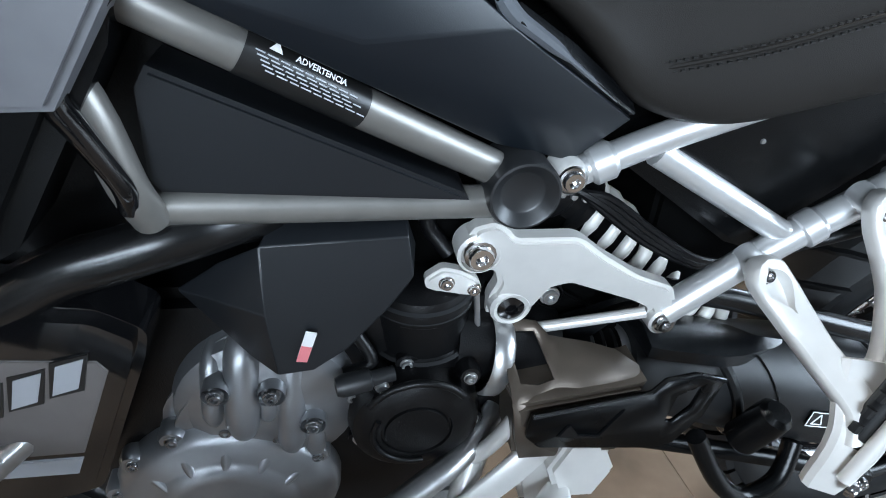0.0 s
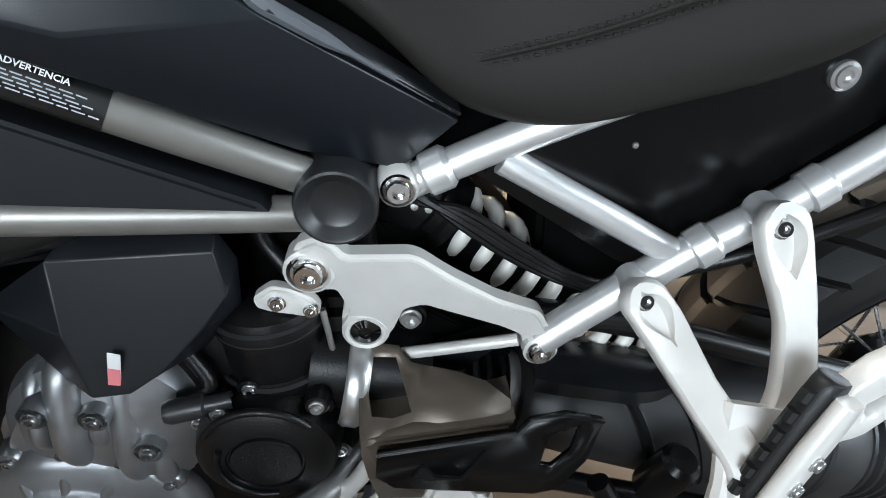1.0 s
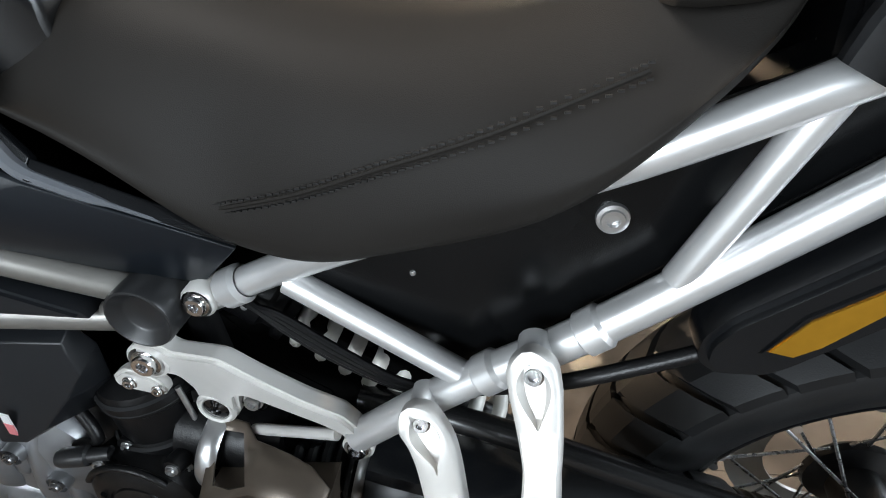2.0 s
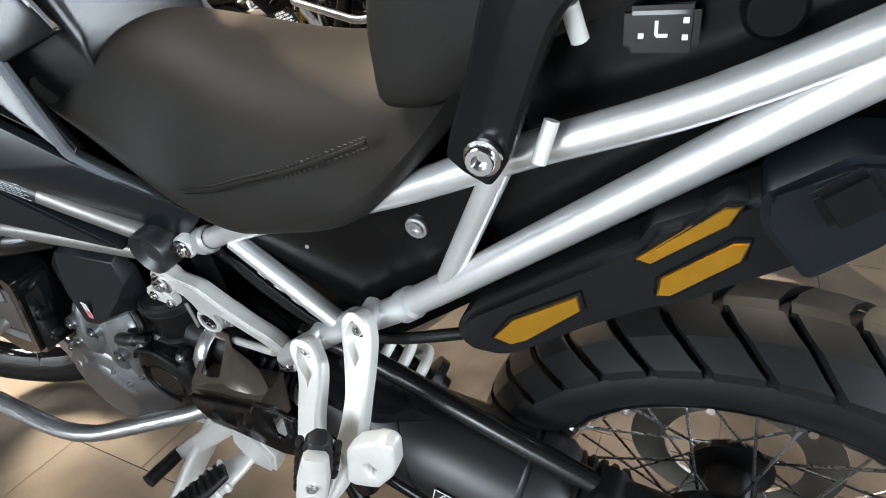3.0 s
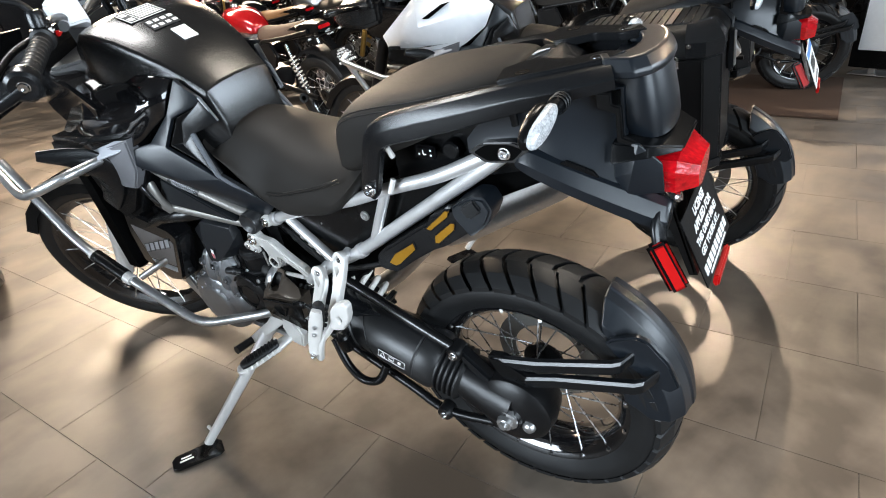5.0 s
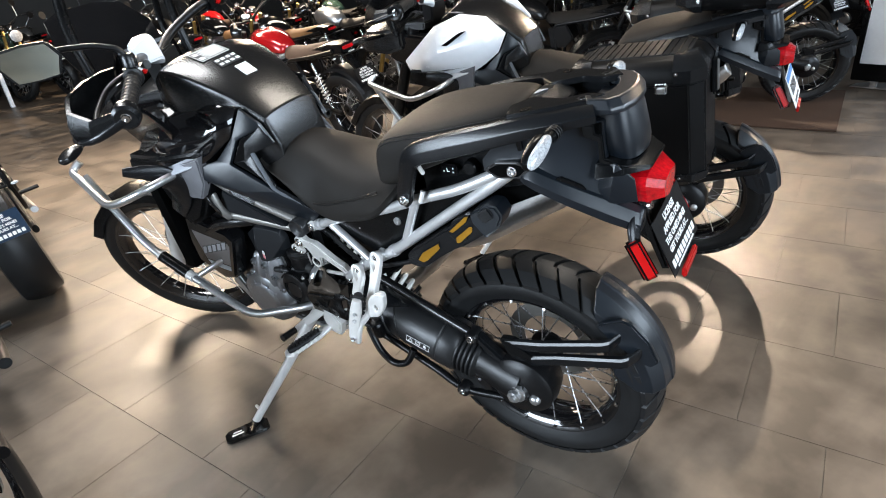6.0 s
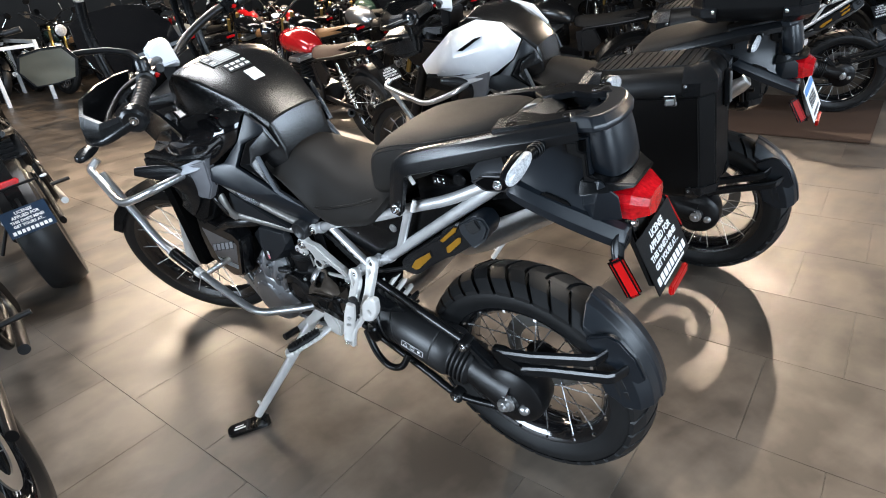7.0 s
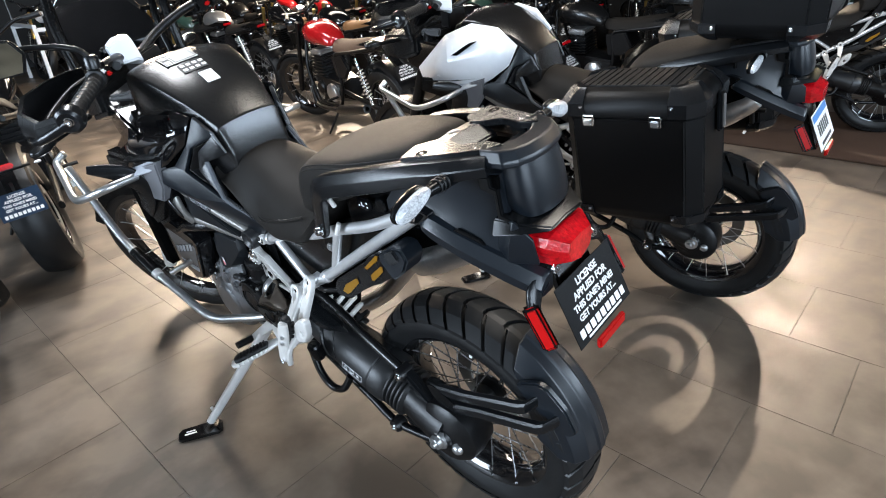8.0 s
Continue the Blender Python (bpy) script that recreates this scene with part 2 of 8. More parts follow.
def add_lathe(bm, profile, centre, axis, seg=32, close=False):
    """profile: (radius, along) pairs, turned round the axis through centre."""
    ax = Vector(axis).normalized()
    s = ax.cross(Vector((0, 0, 1)) if abs(ax.z) < 0.9 else Vector((1, 0, 0))).normalized()
    u = ax.cross(s)
    c = Vector(centre)
    rings = []
    for r, h in profile:
        if r < 1e-6:
            rings.append([bm.verts.new(c + ax * h)])
        else:
            rings.append([bm.verts.new(c + ax * h + r * (math.cos(a) * s + math.sin(a) * u)) for a in (2 * math.pi * k / seg for k in range(seg))])
    pairs = list(zip(rings, rings[1:])) + ([(rings[-1], rings[0])] if close else [])
    for a, b in pairs:
        for k in range(seg):
            q = [a[k % len(a)], a[(k + 1) % len(a)], b[(k + 1) % len(b)], b[k % len(b)]]
            q = [v for i, v in enumerate(q) if v not in q[:i]]
            if len(q) > 2:
                bm.faces.new(q)


def lathe(name, profile, centre, axis, mat, parent, label="", seg=32, close=False, angle=38):
    bm = bmesh.new()
    add_lathe(bm, profile, centre, axis, seg, close)
    return finish(bm, name, mat, parent, label, angle)


def add_plate(bm, outline, y0, y1, bevel=0.003, warp=None, segs=2):
    """outline in (x, z), from y0 (outside) to y1; warp(x, z) adds to y."""
    w = warp or (lambda x, z: 0.0)
    a = [bm.verts.new((x, y0 + w(x, z), z)) for x, z in outline]
    b = [bm.verts.new((x, y1 + w(x, z), z)) for x, z in outline]
    fa, fb = bm.faces.new(a), bm.faces.new(b[::-1])
    k = len(a)
    for i in range(k):
        bm.faces.new((a[i], b[i], b[(i + 1) % k], a[(i + 1) % k]))
    if bevel:
        bmesh.ops.recalc_face_normals(bm, faces=bm.faces)
        bmesh.ops.bevel(bm, geom=list(fa.edges) + list(fb.edges), offset=bevel, segments=segs, affect="EDGES", clamp_overlap=True)


def plate(name, outline, y0, y1, mat, parent, label="", bevel=0.003, warp=None, round_=0.0, n=3, angle=38):
    if round_:
        P = [Vector((x, 0, z)) for x, z in outline]
        out = []
        k = len(P)
        for i in range(k):
            a, b, c = P[i - 1], P[i], P[(i + 1) % k]
            u, v = a - b, c - b
            m = min(round_, u.length * 0.45, v.length * 0.45)
            p, q = b + u.normalized() * m, b + v.normalized() * m
            for j in range(n + 1):
                t = j / n
                g = (1 - t) ** 2 * p + 2 * t * (1 - t) * b + t * t * q
                out.append((g.x, g.z))
        outline = out
    bm = bmesh.new()
    add_plate(bm, outline, y0, y1, bevel, warp)
    return finish(bm, name, mat, parent, label, angle)


def add_loft(bm, rings, cap=True):
    R = [[bm.verts.new(p) for p in ring] for ring in rings]
    k = len(R[0])
    for a, b in zip(R, R[1:]):
        for i in range(k):
            bm.faces.new((a[i], a[(i + 1) % k], b[(i + 1) % k], b[i]))
    if cap:
        bm.faces.new(R[0][::-1])
        bm.faces.new(R[-1])


def mirror_ring(x, half, tilt=0.0, cy=0.0):
    """A closed ring across the bike from half a profile of (width, z), top centre first."""
    zt = half[0][1]
    right = [(x + tilt * (zt - z), cy + w, z) for w, z in half]
    left = [(x + tilt * (zt - z), cy - w, z) for w, z in half[::-1] if w > 1e-6]
    return right + left


def body(name, secs, mat, parent, label="", cy=0.0, sub=0, angle=38, bevel=0.0):
    """A body lofted along the bike; secs: (x, half profile)."""
    bm = bmesh.new()
    add_loft(bm, [mirror_ring(x, h, cy=cy) for x, h in secs])
    if bevel:
        bmesh.ops.recalc_face_normals(bm, faces=bm.faces)
        bmesh.ops.bevel(bm, geom=[e for e in bm.edges if len(e.link_faces) == 2 and e.calc_face_angle() > radians(28)], offset=bevel, segments=2, affect="EDGES", clamp_overlap=True)
    ob = finish(bm, name, mat, parent, label, angle)
    if sub:
        md = ob.modifiers.new("smooth", "SUBSURF")
        md.levels = md.render_levels = sub
    return ob


def add_box(bm, c, s, rot=None, bevel=0.0):
    m = Matrix.Translation(c) @ (rot or Matrix.Identity(4)) @ Matrix.Diagonal((*s, 1))
    r = bmesh.ops.create_cube(bm, size=1, matrix=m)
    if bevel:
        es = {e for v in r["verts"] for e in v.link_edges}
        bmesh.ops.bevel(bm, geom=list(es), offset=bevel, segments=2, affect="EDGES", clamp_overlap=True)


def box(name, c, s, mat, parent=None, label="", rot=None, bevel=0.004):
    bm = bmesh.new()
    add_box(bm, c, s, rot, bevel)
    return finish(bm, name, mat, parent, label)


def bolt(c, axis, r, parent, mat=None, name="bolt", h=None, label=""):
    """A flanged screw head with a hollow."""
    h = h or r * 0.6
    return lathe(name, [(0, h * 0.35), (r * 0.38, h * 0.35), (r * 0.42, h), (r * 0.72, h), (r * 0.80, h * 0.75), (r * 0.80, h * 0.3), (r, h * 0.22), (r, -0.002)], c, axis, mat or M_CHROME, parent, label, 14)


def text(name, body_text, size, m, mat, parent, label="", thick=0.0004, bold=0.0):
    c = bpy.data.curves.new(name, "FONT")
    c.body, c.size, c.extrude, c.offset = body_text, size, thick, bold
    c.align_x, c.align_y = "CENTER", "CENTER"
    c.resolution_u = 2
    t = bpy.data.objects.new(name, c)
    me = bpy.data.meshes.new_from_object(t)
    bpy.data.objects.remove(t)
    me.name = name
    me.materials.clear()
    me.materials.append(mat)
    ob = new(name, me)
    ob.parent = parent
    ob.matrix_basis = m
    if label:
        ob["label"] = label
    return ob


def add_cast(bm, path, widths, thick, normal, n=5):
    """A cast bar with chamfered edges along path; normal faces outwards."""
    P = smooth_path(path, n)
    ws = np.interp(np.linspace(0, 1, len(P)), np.linspace(0, 1, len(widths)), widths)
    nv = Vector(normal).normalized()
    rings = []
    for i, p in enumerate(P):
        t = (P[min(i + 1, len(P) - 1)] - P[max(i - 1, 0)]).normalized()
        o = (nv - t * nv.dot(t)).normalized()
        s = t.cross(o)
        w, h, c = float(ws[i]) / 2, thick / 2, min(thick * 0.28, float(ws[i]) * 0.25)
        rings.append([p + s * a + o * b for a, b in ((-w, -h + c), (-w + c, -h), (w - c, -h), (w, -h + c), (w, h - c), (w - c, h), (-w + c, h), (-w, h - c))])
    add_loft(bm, rings)


def cast(name, path, widths, thick, normal, mat, parent, label="", n=5):
    bm = bmesh.new()
    add_cast(bm, path, widths, thick, normal, n)
    return finish(bm, name, mat, parent, label, 50)


def dense(secs, n=5):
    """Rings between rings: a smooth run through each row of points."""
    cols = [smooth_path([ring[i] for ring in secs], n) for i in range(len(secs[0]))]
    return [[c[k] for c in cols] for k in range(len(cols[0]))]


def round_ring(ring, n=3):
    return smooth_path(ring, n, closed=True)


def facets(name, V, faces, mat, parent, label="", s=1, thick=0.008, angle=16, off=0.0, bevel=0.0015):
    """A moulded shell of flat facets with softened creases; V holds (x, half width, z)."""
    bm = bmesh.new()
    vs = {}
    for f in faces:
        for ch in f:
            if ch not in vs:
                x, y, z = V[ch]
                vs[ch] = bm.verts.new((x, s * (y + off), z))
        bm.faces.new([vs[ch] for ch in f])
    ob = finish(bm, name, mat, parent, label, angle)
    md = ob.modifiers.new("thick", "SOLIDIFY")
    md.thickness, md.offset = thick, 0.0
    if bevel:
        md = ob.modifiers.new("edge", "BEVEL")
        md.width, md.segments, md.limit_method, md.angle_limit = bevel, 2, "ANGLE", radians(angle)
    return ob


def holed(name, outline, hole, y, thick, mat, parent, label="", warp=None):
    """A sheet in x and z with a hole through it."""
    w = warp or (lambda x, z: 0.0)
    bm = bmesh.new()
    es = []
    for loop in (outline, hole):
        vs = [bm.verts.new((x, y + w(x, z), z)) for x, z in loop]
        es += [bm.edges.new((vs[i], vs[(i + 1) % len(vs)])) for i in range(len(vs))]
    bmesh.ops.triangle_fill(bm, use_beauty=True, use_dissolve=False, edges=es)
    ob = finish(bm, name, mat, parent, label, 30)
    md = ob.modifiers.new("thick", "SOLIDIFY")
    md.thickness, md.offset = thick, 0.0
    return ob


def empty(name, m):
    ob = new(name)
    ob.empty_display_size = 0.1
    ob.matrix_world = m
    return ob


# ---- room ----
def room():
    x0, x1, y0, y1, h = -12.0, 6.0, -5.5, 11.0, 3.5
    f = box("floor", ((x0 + x1) / 2, (y0 + y1) / 2, -0.055), (x1 - x0, y1 - y0, 0.1), M_GROUT, None, bevel=0)
    tagged(f, "brown-grey porcelain showroom floor tiles with dark joints", "floor", kind="structure")
    c = box("ceiling", ((x0 + x1) / 2, (y0 + y1) / 2, h + 0.1), (x1 - x0, y1 - y0, 0.2), M_CEIL, None, bevel=0)
    tagged(c, "plain painted showroom ceiling above the motorcycles", "ceiling", kind="structure")
    for n, cx, cy, sx, sy in (("wall_north", (x0 + x1) / 2, y1 + 0.1, x1 - x0, 0.2), ("wall_west", x0 - 0.1, (y0 + y1) / 2, 0.2, y1 - y0 + 0.4)):
        w = box(n, (cx, cy, h / 2), (sx, sy, h), M_WALL, None, bevel=0)
        tagged(w, "plain dark painted showroom wall behind the motorcycles", "wall", kind="structure")
    # walls with window openings: a run of (from, to, sill, head) along each
    count = 0
    for n, along, fixed, lo, hi, holes in (("wall_east", "y", x1 + 0.1, y0 - 0.2, y1 + 0.2, ((-2.4, 1.2, 0.8, 3.2), (3.8, 7.2, 1.8, 3.3))), ("wall_south", "x", y0 - 0.1, x0, x1, ((-2.6, 1.4, 0.8, 3.0),))):
        P = lambda a, z: (fixed, a, z) if along == "y" else (a, fixed, z)
        S = lambda la, lz, t=0.2: (t, la, lz) if along == "y" else (la, t, lz)
        bm = bmesh.new()
        at_ = lo
        for a, b, s0, s1 in holes:
            add_box(bm, P((at_ + a) / 2, h / 2), S(a - at_, h))
            add_box(bm, P((a + b) / 2, s0 / 2), S(b - a, s0))
            add_box(bm, P((a + b) / 2, (s1 + h) / 2), S(b - a, h - s1))
            at_ = b
        add_box(bm, P((at_ + hi) / 2, h / 2), S(hi - at_, h))
        w = finish(bm, n, M_WALL)
        tagged(w, "plain dark painted showroom wall with window openings", "wall", kind="structure")
        for a, b, s0, s1 in holes:
            count += 1
            g = empty("window_%d" % count, Matrix.Identity(4))
            tagged(g, "large showroom window with a dark metal frame", "window", kind="structure")
            out = 0.06 if along == "y" else -0.06
            for q0, q1, z0_, z1_ in ((a, a + 0.06, s0, s1), (b - 0.06, b, s0, s1), (a + 0.06, b - 0.06, s0, s0 + 0.06), (a + 0.06, b - 0.06, s1 - 0.06, s1)):
                c = P((q0 + q1) / 2, (z0_ + z1_) / 2)
                c = (c[0] + (out if along == "y" else 0), c[1] + (out if along == "x" else 0), c[2])
                box("window_frame", c, S(q1 - q0, z1_ - z0_, 0.06), M_DARK, g, bevel=0.004)
            c = P((a + b) / 2, (s0 + s1) / 2)
            c = (c[0] + (out if along == "y" else 0), c[1] + (out if along == "x" else 0), c[2])
            pn = box("pane", c, S(b - a - 0.12, s1 - s0 - 0.12, 0.008), M_GLASS, g, bevel=0)
            pn.visible_shadow = False
    # unseen lamp housings, added on the ceiling to go with the lamps
    for x, y, lx, ly in ((0.5, 2.2, 0.6, 1.2), (-1.9, 0.5, 2.4, 0.6), (-5.5, 4.0, 0.6, 5.0)):
        c = box("ceiling_light", (x, y, 3.482), (lx + 0.06, ly + 0.06, 0.036), M_WHITE, None, bevel=0.004)
        tagged(c, "unseen flat white ceiling light panel, added over its lamp", "ceiling light")
    for x, y in ((-0.9, 7.2), (3.2, 6.4), (-5.6, 1.5), (-8.0, 5.5)):
        c = lathe("track_spot_lamp", [(0.0, 0.0), (0.05, 0.0), (0.055, 0.01), (0.055, 0.12), (0.02, 0.13), (0.02, 0.15)], (x, y, 3.348), (0, 0, 1), M_DARK, None, "", 24)
        tagged(c, "unseen small black track spotlight, added under the ceiling", "spotlight")
    return f


FLOOR = room()

# ---- adventure motorcycle: x backwards, y to its right, z up; the rear tyre stands at the origin ----
YAW, TIP = 11.2, 8.2
TAIL_Y = -0.022
BIKE = Matrix.Translation((0.6758, 0.9426, 0.0045)) @ pose(0, 0, 0, 0, 0, YAW) @ pose(0, 0, 0, TIP, 0, 0)


def wheel(bike, c, R, width, rim_r, hub_w, mat_rim, name, blocks=0, spokes=36, m=None, detail=True, bead=0.013):
    """A spoked wheel: tyre, rim, spokes, nipples, hub, disc. m turns the whole wheel about."""
    w = width / 2
    th = R - rim_r
    hw = w * 0.70
    g = lathe(name, [(rim_r, -hw - 0.004), (rim_r - 0.004, -hw - 0.004), (rim_r - 0.014, -hw + 0.003), (rim_r - 0.022, -hw * 0.80), (rim_r - 0.034, -hw * 0.55), (rim_r - 0.037, 0),
                        (rim_r - 0.034, hw * 0.55), (rim_r - 0.022, hw * 0.80), (rim_r - 0.014, hw - 0.003), (rim_r - 0.004, hw + 0.004), (rim_r, hw + 0.004), (rim_r - 0.002, hw - 0.008), (rim_r - 0.02, 0), (rim_r - 0.002, -hw + 0.008)],
              c, (0, 1, 0), mat_rim, bike, "spoked wheel with a black rim", 72 if detail else 40, close=True)
    g.matrix_basis = m or Matrix.Identity(4)
    # carcass: wide sidewall, round crown
    dp = 0.011 if blocks else 0.001
    prof = [(rim_r - bead, -w * 0.66), (rim_r, -w * 0.76), (rim_r + th * 0.25, -w * 0.93), (rim_r + th * 0.52, -w), (rim_r + th * 0.74, -w * 0.93),
            (R - th * 0.10 - dp, -w * 0.62), (R - dp, -w * 0.3), (R - dp + 0.002, 0), (R - dp, w * 0.3), (R - th * 0.10 - dp, w * 0.62),
            (rim_r + th * 0.74, w * 0.93), (rim_r + th * 0.52, w), (rim_r + th * 0.25, w * 0.93), (rim_r, w * 0.76), (rim_r - bead, w * 0.66)]
    if blocks:
        half = [(rim_r - bead, w * 0.66), (rim_r, w * 0.76), (rim_r + th * 0.25, w * 0.92), (rim_r + th * 0.46, w * 0.97), (rim_r + th * 0.58, w * 0.92), (R - th * 0.33, w * 0.72), (R - th * 0.21, w * 0.5), (R - 0.0125, w * 0.2)]
        prof = [(r, -y) for r, y in half] + [(R - 0.0115, 0)] + half[::-1]
    ty = lathe("tyre", prof, c, (0, 1, 0), M_RUBBER, g, "black rubber tyre with block tread" if blocks else "", 72 if detail else 48)
    if blocks:
        bm = bmesh.new()
        sh = [(-w * 0.97, rim_r + th * 0.70), (-w * 0.80, R - th * 0.20), (-w * 0.60, R - th * 0.085), (-w * 0.40, R - 0.0035), (-w * 0.10, R), (w * 0.10, R), (w * 0.40, R - 0.0035), (w * 0.60, R - th * 0.085), (w * 0.80, R - th * 0.20), (w * 0.97, rim_r + th * 0.70)]
        da = 2 * math.pi / blocks

        def put(i0, i1, a0, a1, skew):
            top, bot = [], []
            n = 4
            for i in range(i0, i1 + 1):
                y, r = sh[i]
                for j in range(n + 1):
                    a = a0 + (a1 - a0) * j / n + skew * (abs(y) / w) ** 1.6
                    e = 0.0028
                    yy = y * 0.985 if i in (i0, i1) else y
                    for lst, rr in ((top, r), (bot, r - 0.011)):
                        lst.append(bm.verts.new((c[0] + rr * math.cos(a), c[1] + yy, c[2] + rr * math.sin(a))))
            k = n + 1
            rows = i1 - i0
            for i in range(rows):
                for j in range(n):
                    bm.faces.new((top[i * k + j], top[i * k + j + 1], top[(i + 1) * k + j + 1], top[(i + 1) * k + j]))
            rim_ix = [j for j in range(k)] + [i * k + n for i in range(1, rows + 1)] + [rows * k + j for j in range(n - 1, -1, -1)] + [i * k for i in range(rows - 1, 0, -1)]
            for p, q in zip(rim_ix, rim_ix[1:] + rim_ix[:1]):
                bm.faces.new((top[p], top[q], bot[q], bot[p]))

        for b in range(blocks):
            a = b * da
            put(0, 2, a, a + da * 0.80, -da * 0.9)
            put(2, 4, a, a + da * 0.80, -da * 0.9)
            put(4, 5, a + da * 0.04, a + da * 0.86, 0)
            put(5, 7, a + da * 0.08, a + da * 0.88, -da * 0.9)
            put(7, 9, a + da * 0.08, a + da * 0.88, -da * 0.9)
        finish(bm, "tread", M_RUBBER, g, "", 30)
    cv = Vector(c)
    hub = lathe("hub", [(0.012, -hub_w), (0.045, -hub_w), (0.052, -hub_w + 0.008), (0.05, -hub_w + 0.016), (0.032, -hub_w * 0.5), (0.030, hub_w * 0.5), (0.05, hub_w - 0.016), (0.052, hub_w - 0.008), (0.045, hub_w), (0.012, hub_w)], c, (0, 1, 0), M_DARK, g, "", 24)
    joined = None if detail else bmesh.new()
    for k in range(spokes):
        s = -1 if k % 2 else 1
        a = 2 * math.pi * k / spokes
        b = a + (0.42 if (k // 2) % 2 else -0.42)
        p = cv + Vector((0.047 * math.cos(b), s * (hub_w - 0.008) * -1, 0.047 * math.sin(b)))
        q = cv + Vector(((rim_r - 0.012) * math.cos(a), s * hw * 0.86, (rim_r - 0.012) * math.sin(a)))
        bm = joined or bmesh.new()
        add_tube(bm, [p, q], 0.0019, 6 if detail else 4)
        d = (p - q).normalized()
        add_tube(bm, [q - d * 0.004, q + d * 0.014], 0.0034, 6 if detail else 4)
        if detail:
            finish(bm, "spoke", M_SPOKE if blocks else M_STEEL, g)
        if detail:
            lathe("nipple", [(0, 0.002), (0.0045, 0.002), (0.0045, -0.006)], q + Vector((0.003 * math.cos(a), s * 0.0095, 0.003 * math.sin(a))), (0.3 * math.cos(a), s, 0.3 * math.sin(a)), M_CHROME, g, "", 8)
    if joined:
        finish(joined, "spokes", M_STEEL, g)["kind"] = "stuff"
    lathe("brake_disc", [(0.085, 0.0), (0.13, 0.0), (0.13, 0.005), (0.085, 0.005)], cv + Vector((0, hub_w + 0.012, 0)), (0, 1, 0), M_FRAME, g, "", 40, close=True)
    return g


def word_bars(parent, m, rows, mat, name="print_line"):
    """Lines of print as bars: rows of (x, y, w, h) in the plane of m."""
    for x, y, w, h in rows:
        b = box(name, (x, y, 0), (w, h, 0.0006), mat, parent, bevel=0)
        b.matrix_basis = m


def adventure(m, label, main=True, tank_mat=None, luggage=False, steer=24.0):
    bike = empty("adventure_motorcycle", m)
    tagged(bike, label, "motorcycle")
    tank_mat = tank_mat or M_TANK
    AX = Vector((0, 0, 0.328))
    wheel(bike, AX, 0.325, 0.148, 0.234, 0.052, M_GLOSS, "rear_wheel", 36 if main else 30, 32, detail=main)

    # --- frame and subframe tubes, both sides ---
    for s in (-1, 1):
        def S(x, y, z):
            return (x, y if s < 0 else -y, z)
        t = lambda nm, pts, r, mat, **k: tube(nm, [S(*p) for p in pts], r, mat, bike, **k)
        t("frame_tube", [(-1.05, -0.165, 0.925), (-0.882, -0.177, 0.845), (-0.772, -0.150, 0.777), (-0.675, -0.120, 0.717)], 0.0135, M_FRAME, n=6, label="graphite painted frame tube", seg=16)
        t("frame_tube", [(-0.915, -0.163, 0.7235), (-0.80, -0.142, 0.706), (-0.672, -0.122, 0.690)], 0.0132, M_FRAME, n=4, label="graphite painted frame tube", seg=16)
        t("frame_tube", [(-0.908, -0.170, 0.718), (-0.910, -0.186, 0.750), (-0.918, -0.188, 0.800), (-0.945, -0.180, 0.86)], 0.0115, M_FRAME, n=4, seg=16)
        t("frame_strap", [(-0.885, -0.200, 0.862), (-0.906, -0.206, 0.840), (-0.922, -0.208, 0.812), (-0.917, -0.206, 0.790), (-0.908, -0.198, 0.756), (-0.912, -0.186, 0.735)], [0.007, 0.008, 0.007, 0.006, 0.007], M_GLOSS, n=4, seg=10, label="black plastic strap along the frame")
        t("frame_tube", [(-0.655, -0.080, 0.70), (-0.648, -0.076, 0.56), (-0.62, -0.076, 0.42)], 0.02, M_DARK, n=4)
        t("subframe_tube", [(-0.612, -0.112, 0.704), (-0.544, -0.113, 0.733), (-0.44, -0.128, 0.777), (-0.30, -0.14, 0.828), (-0.19, -0.142, 0.873), (-0.08, -0.138, 0.912), (0.03, -0.128, 0.965)], 0.0125, M_TUBE, n=5, label="silver painted subframe tube", seg=16)
        t("subframe_tube", [(-0.508, -0.137, 0.572), (-0.411, -0.134, 0.641), (-0.315, -0.134, 0.70), (-0.15, -0.132, 0.82), (0.0, -0.128, 0.93), (0.05, -0.12, 0.968)], 0.0138, M_TUBE, n=5, label="silver painted subframe tube", seg=16)
        t("subframe_brace", [(-0.541, -0.113, 0.722), (-0.405, -0.133, 0.645)], 0.0112, M_TUBE, seg=16)
        t("subframe_brace", [(-0.205, -0.140, 0.868), (-0.268, -0.134, 0.742)], 0.0105, M_TUBE, seg=16)
        lathe("frame_plug", [(0, 0.0085), (0.0165, 0.0085), (0.0182, 0.0098), (0.0240, 0.0160), (0.0258, 0.0172), (0.0275, 0.0168), (0.0288, 0.0138), (0.0288, -0.03)], S(-0.657, -0.128, 0.7045), (0, -1 if s < 0 else 1, 0), M_PLUG, bike, "round charcoal frame plug", 40)
        lathe("tube_collar", [(0.0137, -0.012), (0.0152, -0.010), (0.0152, 0.004), (0.0137, 0.007)], S(-0.905, -0.158, 0.7195), S(1, 0.16, -0.16), M_FRAME, bike, "", 20)
        if s < 0:
            for a, b in (((-0.586, -0.1125, 0.7155), (0.92, -0.02, 0.40)), ((-0.315, -0.134, 0.70), (0.8, 0, 0.58)), ((-0.388, -0.134, 0.655), (0.81, 0, 0.58))):
                lathe("tube_collar", [(0.013, -0.012), (0.0165, -0.009), (0.0165, 0.006), (0.013, 0.010)], a, b, M_TUBE, bike, "", 20)

